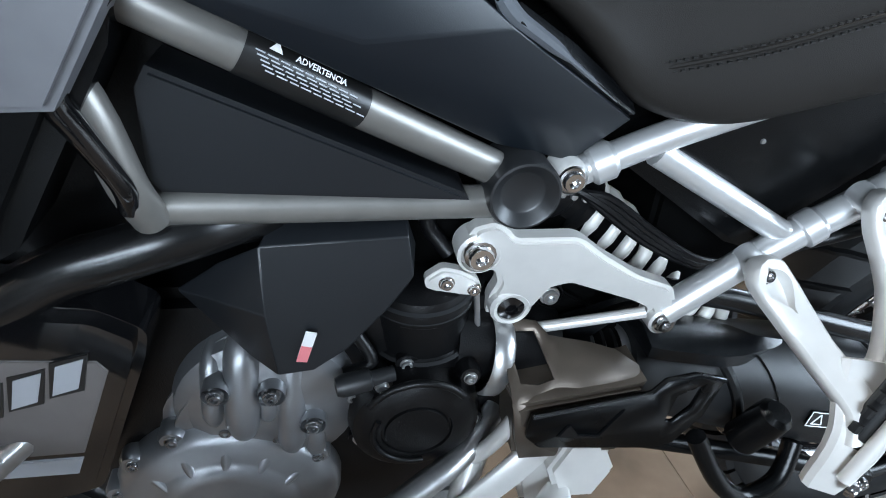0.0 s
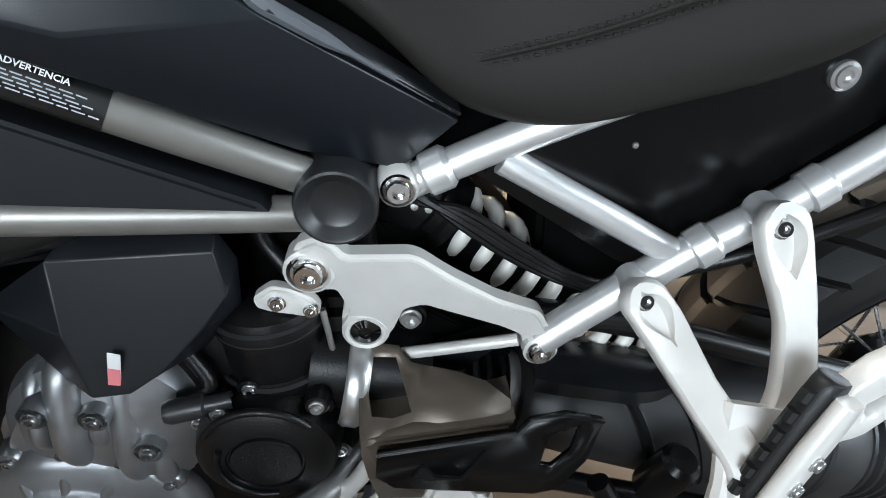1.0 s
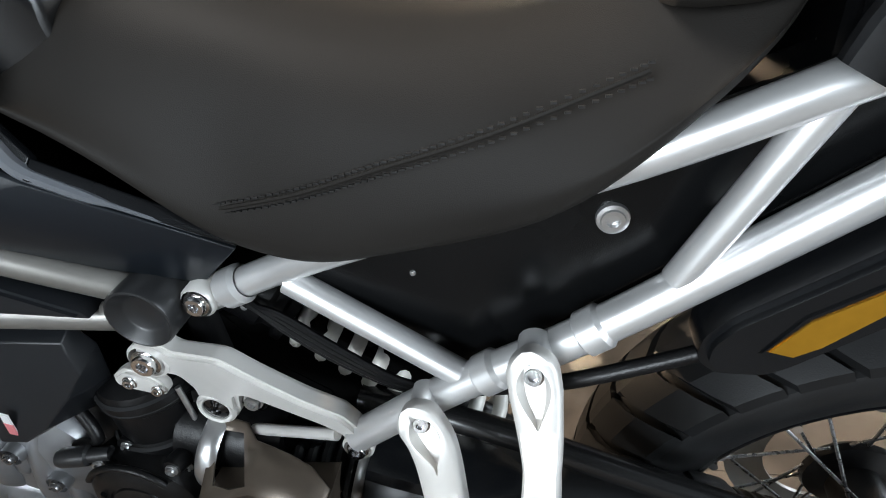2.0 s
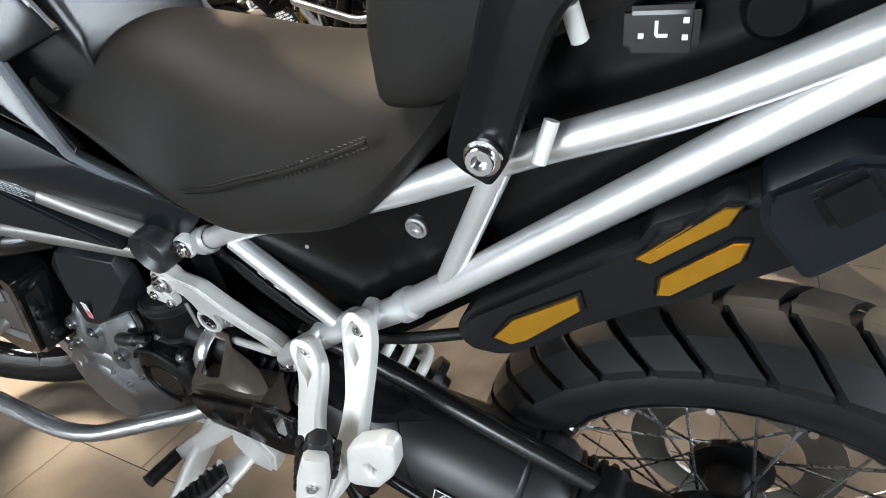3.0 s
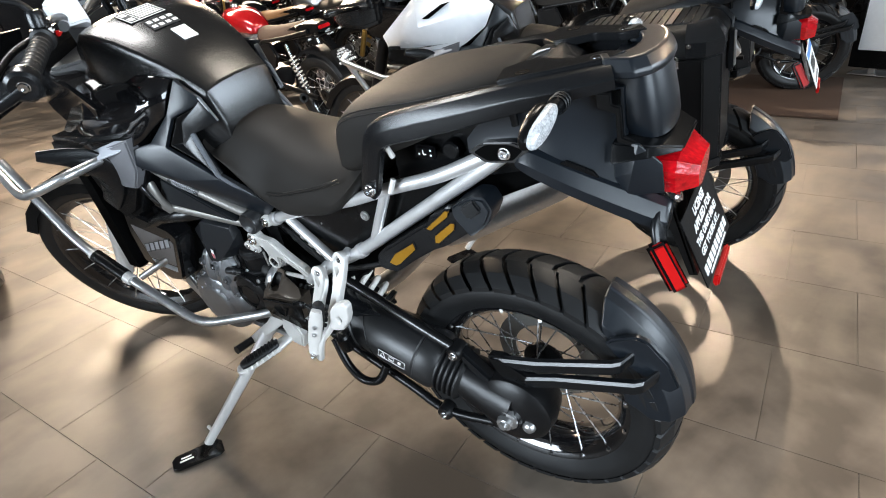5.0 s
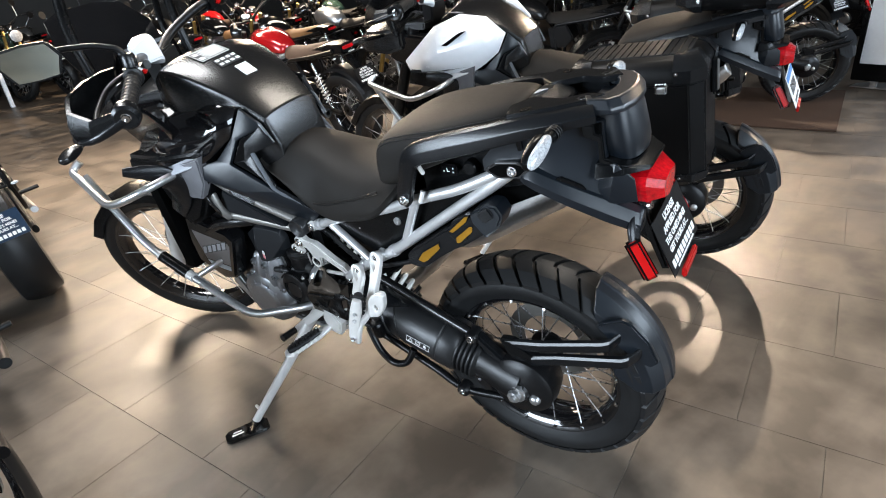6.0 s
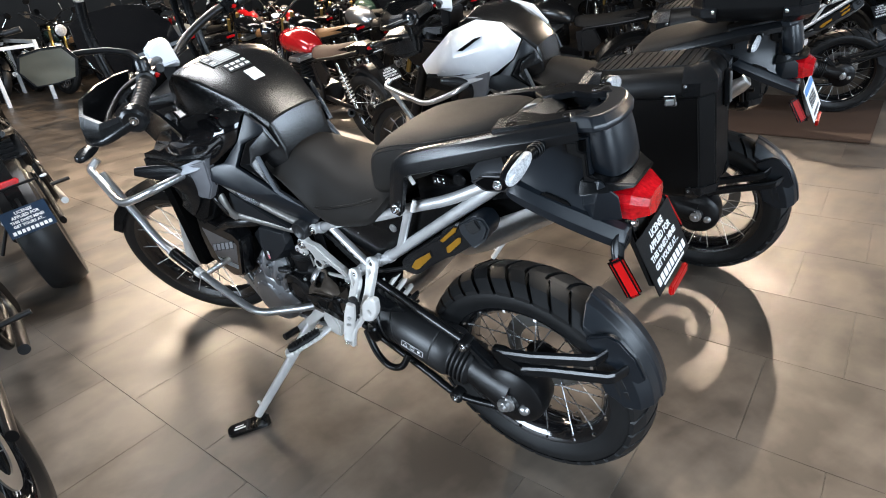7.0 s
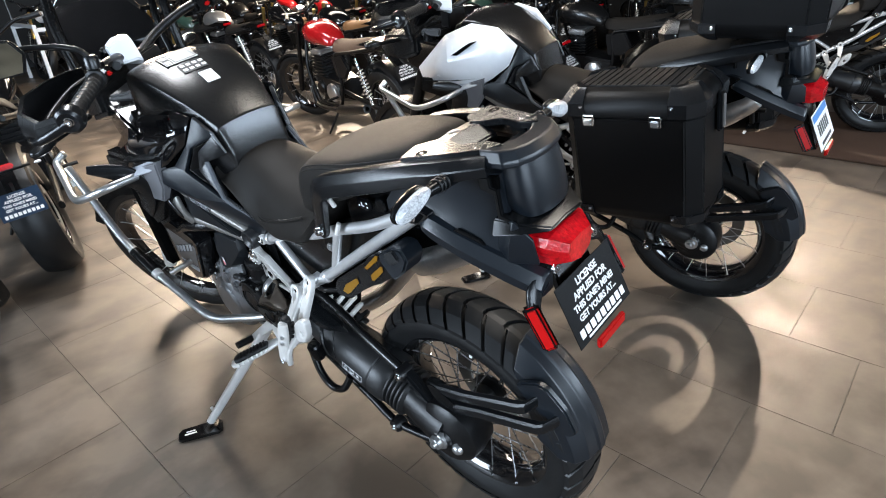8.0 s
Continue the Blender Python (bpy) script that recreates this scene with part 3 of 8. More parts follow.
    # --- tank, covers, side panels ---
    def tank_ring(x, zt, we, ze, ws, zs, zb):
        return (x, [(0, zt), (we * 0.5, zt - (zt - ze) * 0.16), (we * 0.85, zt - (zt - ze) * 0.62), (we, ze), (we + 0.006, ze - 0.012), (ws, zs), (ws * 0.95, zb), (0, zb)])
    tank = body("tank", [
        tank_ring(-1.125, 1.010, 0.05, 0.998, 0.07, 0.97, 0.93), tank_ring(-1.10, 1.076, 0.088, 1.062, 0.105, 1.0, 0.93), tank_ring(-1.05, 1.137, 0.128, 1.122, 0.142, 1.03, 0.92), tank_ring(-0.99, 1.168, 0.145, 1.148, 0.160, 1.04, 0.92), tank_ring(-0.94, 1.169, 0.146, 1.146, 0.162, 1.04, 0.91),
        tank_ring(-0.88, 1.153, 0.138, 1.129, 0.155, 1.03, 0.90), tank_ring(-0.82, 1.122, 0.125, 1.101, 0.140, 1.01, 0.89), tank_ring(-0.775, 1.094, 0.113, 1.076, 0.127, 0.99, 0.88), tank_ring(-0.735, 1.061, 0.100, 1.047, 0.113, 0.97, 0.87), tank_ring(-0.692, 1.021, 0.088, 1.013, 0.10, 0.95, 0.87), tank_ring(-0.671, 0.941, 0.080, 0.935, 0.088, 0.905, 0.86),
    ], M_TANK, bike, "satin black fuel tank", angle=24)
    md = tank.modifiers.new("round", "BEVEL")
    md.width, md.segments, md.limit_method, md.angle_limit = 0.004, 2, "ANGLE", radians(24)
    lathe("fuel_cap", [(0, 0.008), (0.030, 0.008), (0.036, 0.004), (0.040, -0.004)], (-1.0, 0, 1.156), (-0.1, 0, 1), M_GLOSS, bike, "black fuel filler cap", 28)
    for s in (-1, 1):
        W = lambda f: (lambda x, z: s * f(x, z))
        flip = lambda y: s * y
        # faceted flank cover
        V = {"A": (-0.741, 0.122, 1.047), "B": (-0.70, 0.104, 1.0), "C": (-0.672, 0.100, 0.947), "D": (-0.738, 0.130, 0.925), "E": (-0.680, 0.135, 0.838), "F": (-0.637, 0.127, 0.811), "G": (-0.614, 0.108, 0.719),
             "H": (-0.885, 0.209, 0.867), "L": (-0.68, 0.122, 0.742), "I": (-0.886, 0.204, 0.905), "J": (-0.841, 0.175, 0.914), "K": (-0.774, 0.150, 0.976), "M": (-0.762, 0.148, 0.968), "N": (-0.79, 0.174, 0.908),
             "O": (-0.765, 0.146, 0.902), "P": (-0.712, 0.112, 0.988), "Q": (-0.682, 0.147, 0.828), "R": (-0.752, 0.136, 0.955), "T": (-0.573, 0.112, 0.754), "U": (-0.576, 0.106, 0.766), "X": (-0.775, 0.172, 0.826)}
        for nm, mt, faces, off in (("tank_cover", M_MOULD, ("AKMPB", "KJNM", "JIHXN", "NXQ", "XHLGTQ"), 0.0), ("tank_cover_inset", M_PLASTIC, ("MNOR", "MRP", "NQO"), -0.010), ("tank_cover_wing", M_PLASTIC2, ("PRODC", "PCB", "ODEQ"), 0.001), ("trim_strip", M_PLASTIC2, ("EQTUF",), 0.003)):
            facets(nm, V, faces, mt, bike, "black faceted tank flank cover" if nm == "tank_cover" else "", s, 0.012, 11, off)
        # large flank panel ahead of the cover
        VP = {"a": (-1.24, 0.195, 0.955), "b": (-1.05, 0.205, 1.105), "c": (-0.93, 0.175, 1.145), "d": (-0.82, 0.150, 1.125), "e": (-0.745, 0.135, 1.052), "f": (-0.775, 0.160, 0.978), "g": (-0.845, 0.195, 0.928), "h": (-0.93, 0.222, 0.888), "i": (-1.06, 0.232, 0.88), "l": (-1.20, 0.215, 0.895), "j": (-1.03, 0.240, 1.0), "k": (-0.85, 0.195, 1.03)}
        if main:
            VP.update({"b": (-1.05, 0.165, 1.04), "c": (-0.93, 0.150, 1.065), "d": (-0.82, 0.138, 1.06), "j": (-1.03, 0.205, 0.97), "k": (-0.85, 0.172, 1.0), "a": (-1.2, 0.17, 0.94)})
        bm = bmesh.new()
        vs = {}
        for f in ("abj", "bckj", "cdk", "dek", "efk", "fgk", "ghjk", "hij", "ilj", "laj"):
            for ch in f:
                if ch not in vs:
                    x, y, z = VP[ch]
                    vs[ch] = bm.verts.new((x, s * y, z))
            bm.faces.new([vs[ch] for ch in f])
        bmesh.ops.triangulate(bm, faces=bm.faces)
        fp = finish(bm, "flank_panel", M_GLOSS if main else tank_mat, bike, "gloss black flank panel" if main else "white flank panel", 14)
        md = fp.modifiers.new("thick", "SOLIDIFY")
        md.thickness = 0.010
        if not main:
            plate("panel_slot", [(-1.01, 1.03), (-0.93, 1.075), (-0.90, 1.08), (-0.985, 1.028)], flip(0.236), flip(0.20), M_BLACKHOLE, fp, "", 0.0, lambda x, z: flip(-0.25 * (x + 1.02)))
        tube("trim_edge", [(x, s * y, z) for x, y, z in ((-0.738, 0.134, 0.926), (-0.685, 0.1490, 0.835), (-0.645, 0.1420, 0.809), (-0.590, 0.1230, 0.769))], [0.0062, 0.0060, 0.0042, 0.0012], M_TRIM, bike, "grey edge strip", bend=0.01, seg=8)
        tube("trim_edge", [(x, s * y, z) for x, y, z in ((-0.716, 0.110, 1.014), (-0.70, 0.108, 1.0), (-0.674, 0.104, 0.950))], [0.002, 0.0042, 0.0035], M_TRIM, bike, seg=8)
        plate("side_panel", [(-0.89, 0.812), (-0.898, 0.80), (-0.903, 0.745), (-0.898, 0.736), (-0.70, 0.705), (-0.705, 0.712)],
              flip(0.148), flip(0.10), M_PANEL, bike, "black triangular side panel", 0.004, lambda x, z: flip(0.13 * (-0.70 - x) * 1.0))
        # radiator shroud; grey insert coloured as shaded, its upward wedge coloured as lit
        plate("shroud", [(-1.00, 0.93), (-0.86, 0.95), (-0.895, 0.83), (-0.96, 0.73), (-1.02, 0.70), (-1.06, 0.74), (-1.10, 0.84), (-1.22, 0.86), (-1.20, 0.92)], flip(0.235), flip(0.16), M_PLASTIC, bike, "black radiator shroud", 0.012, lambda x, z: flip(-0.10 * max(x + 0.98, 0) * 3))
        plate("shroud_insert", [(-1.06, 0.885), (-0.872, 0.935), (-0.884, 0.855), (-0.918, 0.806), (-0.96, 0.808), (-1.0, 0.86)], flip(0.232), flip(0.18), M_GREYSHADE, bike, "grey shroud insert, shaded tone in its paint", 0.004, lambda x, z: flip(-0.14 * max(x + 1.06, 0) + 0.012))
        facets("shroud_wedge", {"a": (-1.048, 0.250, 0.890), "b": (-0.884, 0.190, 0.938), "c": (-0.866, 0.186, 0.932), "d": (-0.905, 0.226, 0.906), "e": (-0.98, 0.256, 0.887)}, ("abcde",), M_GREYPAINT, bike, "grey shroud wedge, lit tone in its paint", s, 0.005, 20)
        plate("fairing_side", [(-1.05, 1.05), (-0.95, 1.0), (-0.99, 0.93), (-1.2, 0.90), (-1.36, 0.93), (-1.45, 1.0), (-1.30, 1.06)], flip(0.20), flip(0.13), M_GLOSS, bike, "gloss black fairing side", 0.01, lambda x, z: flip(0.25 * (x + 1.05)) if x < -1.05 else 0.0)
        plate("fairing_panel", [(-1.0, 1.02), (-0.96, 0.97), (-1.02, 0.80), (-1.10, 0.78), (-1.15, 0.95)], flip(0.17), flip(0.12), M_BLACKHOLE, bike, "", 0.01)

    # --- seats ---
    def seat_ring(x, zt, w, drop, cy=0.0):
        return (x, [(0, zt), (w * 0.55, zt - 0.004), (w * 0.85, zt - 0.026), (w * 0.98, zt - 0.06), (w * 1.0, zt - drop * 0.6), (w * 0.97, zt - drop), (0, zt - drop + 0.03)])
    def saddle(x, zt, w, zb, wb):
        return (x, [(0, zt), (w * 0.38, zt - 0.003), (w * 0.70, zt - 0.018), (w * 0.92, zt - 0.05), (0.5 * (w + wb) * 1.02, 0.5 * (zt - 0.06 + zb)), (wb * 1.03, zb + 0.018), (wb * 0.96, zb - 0.006), (wb * 0.6, zb), (0, zb)])
    body("front_seat", [saddle(-0.742, 0.915, 0.100, 0.902, 0.112), saddle(-0.735, 0.924, 0.108, 0.892, 0.122), saddle(-0.712, 0.932, 0.110, 0.868, 0.130), saddle(-0.670, 0.936, 0.112, 0.850, 0.134), saddle(-0.62, 0.931, 0.112, 0.815, 0.140), saddle(-0.585, 0.924, 0.118, 0.772, 0.134), saddle(-0.55, 0.918, 0.120, 0.755, 0.134), saddle(-0.50, 0.905, 0.138, 0.748, 0.142), saddle(-0.44, 0.898, 0.150, 0.765, 0.147), saddle(-0.375, 0.899, 0.160, 0.780, 0.154), saddle(-0.325, 0.908, 0.164, 0.806, 0.162), saddle(-0.285, 0.928, 0.166, 0.845, 0.166), saddle(-0.250, 0.955, 0.160, 0.880, 0.164), saddle(-0.232, 0.975, 0.14, 0.905, 0.15), saddle(-0.222, 0.975, 0.12, 0.92, 0.12)],
         M_SEAT, bike, "black vinyl rider seat", sub=2, angle=180)
    if main:
        for s in (-1, 1):
            tube("seat_seam", [(x, s * y, z) for x, y, z in ((-0.568, 0.131, 0.794), (-0.50, 0.1455, 0.812), (-0.44, 0.154, 0.832), (-0.375, 0.160, 0.853), (-0.30, 0.1615, 0.882))], 0.0016, M_SEAT, bike, n=5, seg=6)
            pts = smooth_path([Vector((x, s * y, z)) for x, y, z in ((-0.568, 0.1315, 0.798), (-0.50, 0.1465, 0.816), (-0.44, 0.1550, 0.836), (-0.375, 0.1605, 0.857), (-0.30, 0.162, 0.886))], 13)
            bm = bmesh.new()
            for p in pts[::1]:
                add_box(bm, p, (0.0032, 0.0016, 0.0012))
            for p in pts[::1]:
                add_box(bm, p - Vector((0, s * 0.0004, 0.008)), (0.0032, 0.0016, 0.0012))
            st = finish(bm, "stitching", M_LABELB, bike)
            st["kind"] = "stuff"
    cy = TAIL_Y
    rings = []
    for x, zt, w, drop in ((-0.292, 0.962, 0.100, 0.060), (-0.288, 0.990, 0.128, 0.085), (-0.272, 1.016, 0.138, 0.110), (-0.24, 1.034, 0.143, 0.122), (-0.18, 1.050, 0.145, 0.105), (-0.10, 1.064, 0.141, 0.085), (-0.03, 1.076, 0.120, 0.065), (0.02, 1.082, 0.096, 0.05), (0.042, 1.078, 0.080, 0.04), (0.050, 1.066, 0.066, 0.02)):
        half = ((0, zt), (w * 0.5, zt - 0.003), (w * 0.80, zt - 0.012), (w * 0.95, zt - 0.030), (w * 0.99, zt - 0.030 - (drop - 0.03) * 0.5), (w * 0.95, zt - drop), (w * 0.5, zt - drop))
        rings.append(round_ring([Vector((x, cy + y, z)) for y, z in half] + [Vector((x, cy - y, z)) for y, z in half[::-1] if y > 0]))
    bm = bmesh.new()
    rings = dense(rings, 5)
    add_loft(bm, rings)
    finish(bm, "pillion_seat", M_SEAT, bike, "black vinyl pillion seat", 60)
    if main:
        # two stitched welts round the top, 9 mm apart
        k = len(rings[0])
        for col, back in ((8, 7), (9, 8)):
            for c, b in ((col, back), (k - col, k - back)):
                pts = [r[c] * 0.5 + r[b] * 0.5 for r in rings[8:43]]
                tube("seat_piping", pts, 0.0012, M_LABELB, bike, seg=6)

    # --- grab rails, rack, tail: set a little to the left of the wheel's line ---
    cy = TAIL_Y
    for s in (-1, 1):
        T = lambda x, y, z: Vector((x, cy + s * (y + cy), z))
        bm = bmesh.new()
        secs = [(-0.214, 0.176, 0.878, 0.017, 0.007), (-0.205, 0.177, 0.895, 0.020, 0.008), (-0.186, 0.182, 0.940, 0.019, 0.009), (-0.166, 0.186, 0.986, 0.021, 0.011), (-0.140, 0.186, 1.008, 0.023, 0.014), (-0.085, 0.180, 1.024, 0.024, 0.016), (-0.01, 0.168, 1.042, 0.023, 0.018), (0.07, 0.147, 1.060, 0.021, 0.022), (0.14, 0.122, 1.072, 0.018, 0.026), (0.195, 0.096, 1.080, 0.016, 0.028)]
        pts = smooth_path([T(x, y, z) for x, y, z, _, _ in secs], 4)
        rings = []
        for i, p in enumerate(pts):
            k = min(i / 4, len(secs) - 1.001)
            j, f = int(k), k - int(k)
            hh = secs[j][3] * (1 - f) + secs[j + 1][3] * f
            ww = secs[j][4] * (1 - f) + secs[j + 1][4] * f
            tg = (pts[min(i + 1, len(pts) - 1)] - pts[max(i - 1, 0)]).normalized()
            side = Vector((0, s, 0))
            side = (side - tg * side.dot(tg)).normalized()
            up = Vector((-tg.z, 0, tg.x)).normalized() if abs(tg.x) + abs(tg.z) > 0.1 else Vector((0, 0, 1))
            rings.append([p + side * (ww * a) + up * (hh * b) for a, b in ((-1, 0.85), (-0.6, 1), (0.15, 1), (0.45, 0.86), (0.95, 0.18), (1.0, 0.0), (0.92, -0.85), (0.6, -1), (-0.8, -1), (-1, -0.8))])
        add_loft(bm, rings)
        finish(bm, "grab_rail", M_PLASTIC2, bike, "dark grey cast grab rail", 24)
        bolt(T(-0.199, 0.189, 0.893), (0, s, 0), 0.012, bike)
        tube("rail_spigot", [T(-0.150, 0.176, 0.975), T(-0.146, 0.170, 0.955)], 0.005, M_SILVER, bike, seg=10)
        tube("rail_spigot", [T(-0.165, 0.160, 0.905), T(-0.172, 0.168, 0.880)], 0.005, M_SILVER, bike, seg=10)
        tube("rail_spigot", [T(0.068, 0.142, 1.036), T(0.070, 0.140, 1.016)], 0.006, M_PLASTIC, bike, seg=10)
        # flat wing of the rack between rail and opening
        wing = plate("rack_wing", [(0.035, 0.095), (0.050, 0.150), (0.12, 0.128), (0.195, 0.098), (0.212, 0.070), (0.175, 0.062), (0.13, 0.080), (0.10, 0.068), (0.07, 0.060)], -0.006, 0.006, M_PLASTIC2, bike, "", 0.002, round_=0.006)
        wing.matrix_basis = Matrix(((0.9928, -0.1195, 0, 0), (0, 0, s, cy + s * cy), (0.1195, 0.9928, 0, 1.073), (0, 0, 0, 1)))
        # black disc puts the open hole's shade into colour; bright disc beside it
        for x, y, z, r, mt in ((0.079, 0.124, 1.0886, 0.0105, M_BLACKHOLE), (0.172, 0.086, 1.0996, 0.009, M_CHROME)):
            lathe("rack_hole", [(0, -0.0004), (r, 0.0004), (r, -0.004)], T(x, y, z), (-0.12, 0, 1), mt, bike, "", 18)
    # rounded end of the rack and the smooth shell under it
    def arc(x0, dx, hw, n=12):
        return [(x0 + dx * math.cos(a) ** 0.6 if math.cos(a) > 1e-6 else x0, hw * math.sin(a)) for a in (math.pi * (k / n - 0.5) for k in range(n + 1))]
    bm = bmesh.new()
    rings = []
    for (xa, ya), (xb, yb), (xc, yc) in zip(arc(0.190, 0.068, 0.088, 8), arc(0.184, 0.062, 0.080, 8), arc(0.172, 0.040, 0.055, 8)):
        rings.append([(xa, cy + ya, 1.076), (xa, cy + ya, 1.086), (xb, cy + yb, 1.1025), (xc, cy + yc, 1.101), (xc, cy + yc, 1.082)])
    add_loft(bm, rings)
    re_ = finish(bm, "rack_end", M_MOULD, bike, "dark grey rack end", 18)
    md = re_.modifiers.new("edge", "BEVEL")
    md.width, md.segments, md.limit_method, md.angle_limit = 0.003, 2, "ANGLE", radians(30)
    bm = bmesh.new()
    rings = []
    for z, x0, dx, hw in ((1.079, 0.212, 0.038, 0.060), (1.05, 0.216, 0.042, 0.064), (1.02, 0.221, 0.044, 0.065), (0.995, 0.228, 0.041, 0.063), (0.982, 0.234, 0.034, 0.058)):
        out_ = [(x, cy + 0.006 + y, z) for x, y in arc(x0, dx, hw, 16)]
        rings.append(out_ + [(x0 - 0.04, cy + 0.006 + hw * 0.85, z), (x0 - 0.04, cy + 0.006 - hw * 0.85, z)])
    add_loft(bm, rings)
    finish(bm, "tail_end", M_MOULD, bike, "smooth dark grey tail end shell", 40)
    body("rack_bridge", [(0.045, [(0, 1.078), (0.060, 1.076), (0.072, 1.055), (0, 1.04)]), (0.085, [(0, 1.089), (0.055, 1.086), (0.068, 1.06), (0, 1.04)]), (0.120, [(0, 1.072), (0.050, 1.070), (0.062, 1.04), (0, 1.03)])], M_PLASTIC2, bike, "raised rack bridge behind the seat", cy=cy, bevel=0.003)
    plate("rack_mark", [(0.056, 0.010), (0.082, 0.000), (0.056, -0.010)], -0.0006, 0.0006, M_LABELG, bike, "", 0).matrix_basis = Matrix(((0.963, -0.27, 0, 0), (0, 0, 1, cy), (0.27, 0.963, 0, 1.0672), (0, 0, 0, 1)))
    body("rack_floor", [(0.07, [(0, 1.055), (0.075, 1.05), (0.075, 1.03), (0, 1.03)]), (0.205, [(0, 1.06), (0.07, 1.055), (0.07, 1.03), (0, 1.03)])], M_BLACKHOLE, bike, "", cy=cy)
    body("tail_core", [(-0.20, [(0, 1.0), (0.085, 0.99), (0.085, 0.93), (0.085, 0.86), (0, 0.84)]), (-0.02, [(0, 1.03), (0.085, 1.02), (0.088, 0.97), (0.085, 0.90), (0, 0.88)]), (0.10, [(0, 1.05), (0.090, 1.04), (0.10, 0.985), (0.08, 0.93), (0, 0.92)]), (0.21, [(0, 1.05), (0.055, 1.045), (0.06, 1.0), (0.06, 0.93), (0, 0.92)])], M_PLASTIC, bike, "black tail core", cy=cy, bevel=0.006)
    for s in (-1, 1):
        T = lambda x, y, z: Vector((x, cy + s * (y + cy), z))
        # hollow side panel under the rail
        top = smooth_path([T(-0.012, 0.146, 0.990), T(0.03, 0.140, 1.030), T(0.11, 0.120, 1.050), T(0.17, 0.098, 1.058), T(0.208, 0.084, 1.058)], 5)
        mid = smooth_path([T(-0.012, 0.146, 0.980), T(0.03, 0.140, 1.000), T(0.11, 0.122, 1.000), T(0.17, 0.098, 0.995), T(0.212, 0.080, 0.990)], 5)
        low = smooth_path([T(-0.012, 0.146, 0.966), T(0.03, 0.146, 0.965), T(0.11, 0.138, 0.955), T(0.17, 0.124, 0.930), T(0.222, 0.106, 0.905)], 5)
        bm = bmesh.new()
        add_loft(bm, [[a, a * 0.45 + b * 0.55, b, b * 0.5 + c * 0.5, c, c - Vector((0, s * 0.02, 0)), a - Vector((0, s * 0.02, 0))] for a, b, c in zip(top, mid, low)])
        finish(bm, "tail_side", M_MOULD, bike, "", 36)
        # sloping lower rail with a broad upper facet
        path = smooth_path([T(0.066, 0.142, 0.962), T(0.088, 0.148, 0.960), T(0.15, 0.137, 0.930), T(0.22, 0.114, 0.893), T(0.270, 0.096, 0.868), T(0.282, 0.088, 0.862)], 4)
        bm = bmesh.new()
        rings = []
        for i, p in enumerate(path):
            f = i / (len(path) - 1)
            h = float(np.interp(f, [0, 0.25, 0.6, 1], [0.010, 0.018, 0.020, 0.016]))
            w = float(np.interp(f, [0, 0.3, 1], [0.006, 0.010, 0.014]))
            rings.append([p + Vector((0, s * w * a, h * b)) for a, b in ((-1.6, 1.25), (-0.2, 1.05), (0.75, 0.35), (1, 0.1), (0.8, -0.9), (0.4, -1), (-1.6, -1))])
        add_loft(bm, rings)
        finish(bm, "tail_rail", M_MOULD, bike, "", 24)
        plate("rail_inlay", [(0.098, 0.972), (0.128, 0.957), (0.142, 0.963), (0.178, 0.944), (0.188, 0.930), (0.172, 0.938), (0.136, 0.955), (0.124, 0.949), (0.100, 0.964)], 0.0, -s * 0.006, M_PLASTIC, bike, "", 0.001, lambda x, z, s=s: cy + s * (0.1475 + cy - 0.33 * max(x - 0.10, 0)))
        # block beside the lamp
        bx = {"a": (0.200, 0.088, 0.978), "b": (0.236, 0.100, 0.985), "c": (0.268, 0.094, 0.955), "d": (0.272, 0.086, 0.905), "e": (0.225, 0.108, 0.905), "f": (0.206, 0.104, 0.930), "g": (0.232, 0.108, 0.945)}
        facets("light_box", {k: (x, y + cy, z) for k, (x, y, z) in bx.items()}, ("abgf", "bcdeg", "egf"), M_MOULD, bike, "", s, 0.006, 10).location.y = cy
        # stepped bracket hanging in front of the end shell
        plate("tail_step", [(0.176, 1.056), (0.196, 1.056), (0.198, 1.040), (0.210, 1.036), (0.214, 0.992), (0.236, 0.984), (0.236, 0.975), (0.206, 0.982), (0.203, 1.026), (0.178, 1.034)], 0.0, -s * 0.010, M_PLASTIC, bike, "", 0.002, lambda x, z, s=s: cy + s * (0.106 + cy - 0.12 * max(x - 0.176, 0)))
        # bolt pocket with a raised rim; a black inlay paints its recess shade
        po = [(-0.008, 0.972), (0.018, 0.990), (0.068, 0.994), (0.094, 0.985), (0.072, 0.960), (0.020, 0.955)]
        plate("tail_pocket", po, 0.0, -s * 0.02, M_GLOSS, bike, "black bolt pocket", 0.002, lambda x, z, s=s: cy + s * (0.1555 + cy - 0.06 * max(x, 0)), round_=0.006)
        plate("pocket_floor", [(0.043 + (x - 0.043) * 0.8, 0.975 + (z - 0.975) * 0.74) for x, z in po], s * 0.0006, -s * 0.008, M_BLACKHOLE, bike, "", 0.0, lambda x, z, s=s: cy + s * (0.1555 + cy - 0.06 * max(x, 0)), round_=0.005)
        bolt(T(0.054, 0.154, 0.975), (0, s, 0), 0.0105, bike)
        # indicator
        ind = body("indicator", [(-0.045, [(0, 0.006), (0.008, 0.004), (0.008, -0.004), (0, -0.006)]), (-0.03, [(0, 0.016), (0.012, 0.012), (0.012, -0.012), (0, -0.016)]), (0.0, [(0, 0.020), (0.014, 0.015), (0.014, -0.015), (0, -0.020)]), (0.026, [(0, 0.021), (0.012, 0.015), (0.012, -0.015), (0, -0.021)]), (0.046, [(0, 0.008), (0.006, 0.006), (0.006, -0.006), (0, -0.008)])], M_CLEAR, bike, "clear indicator lens", sub=1)
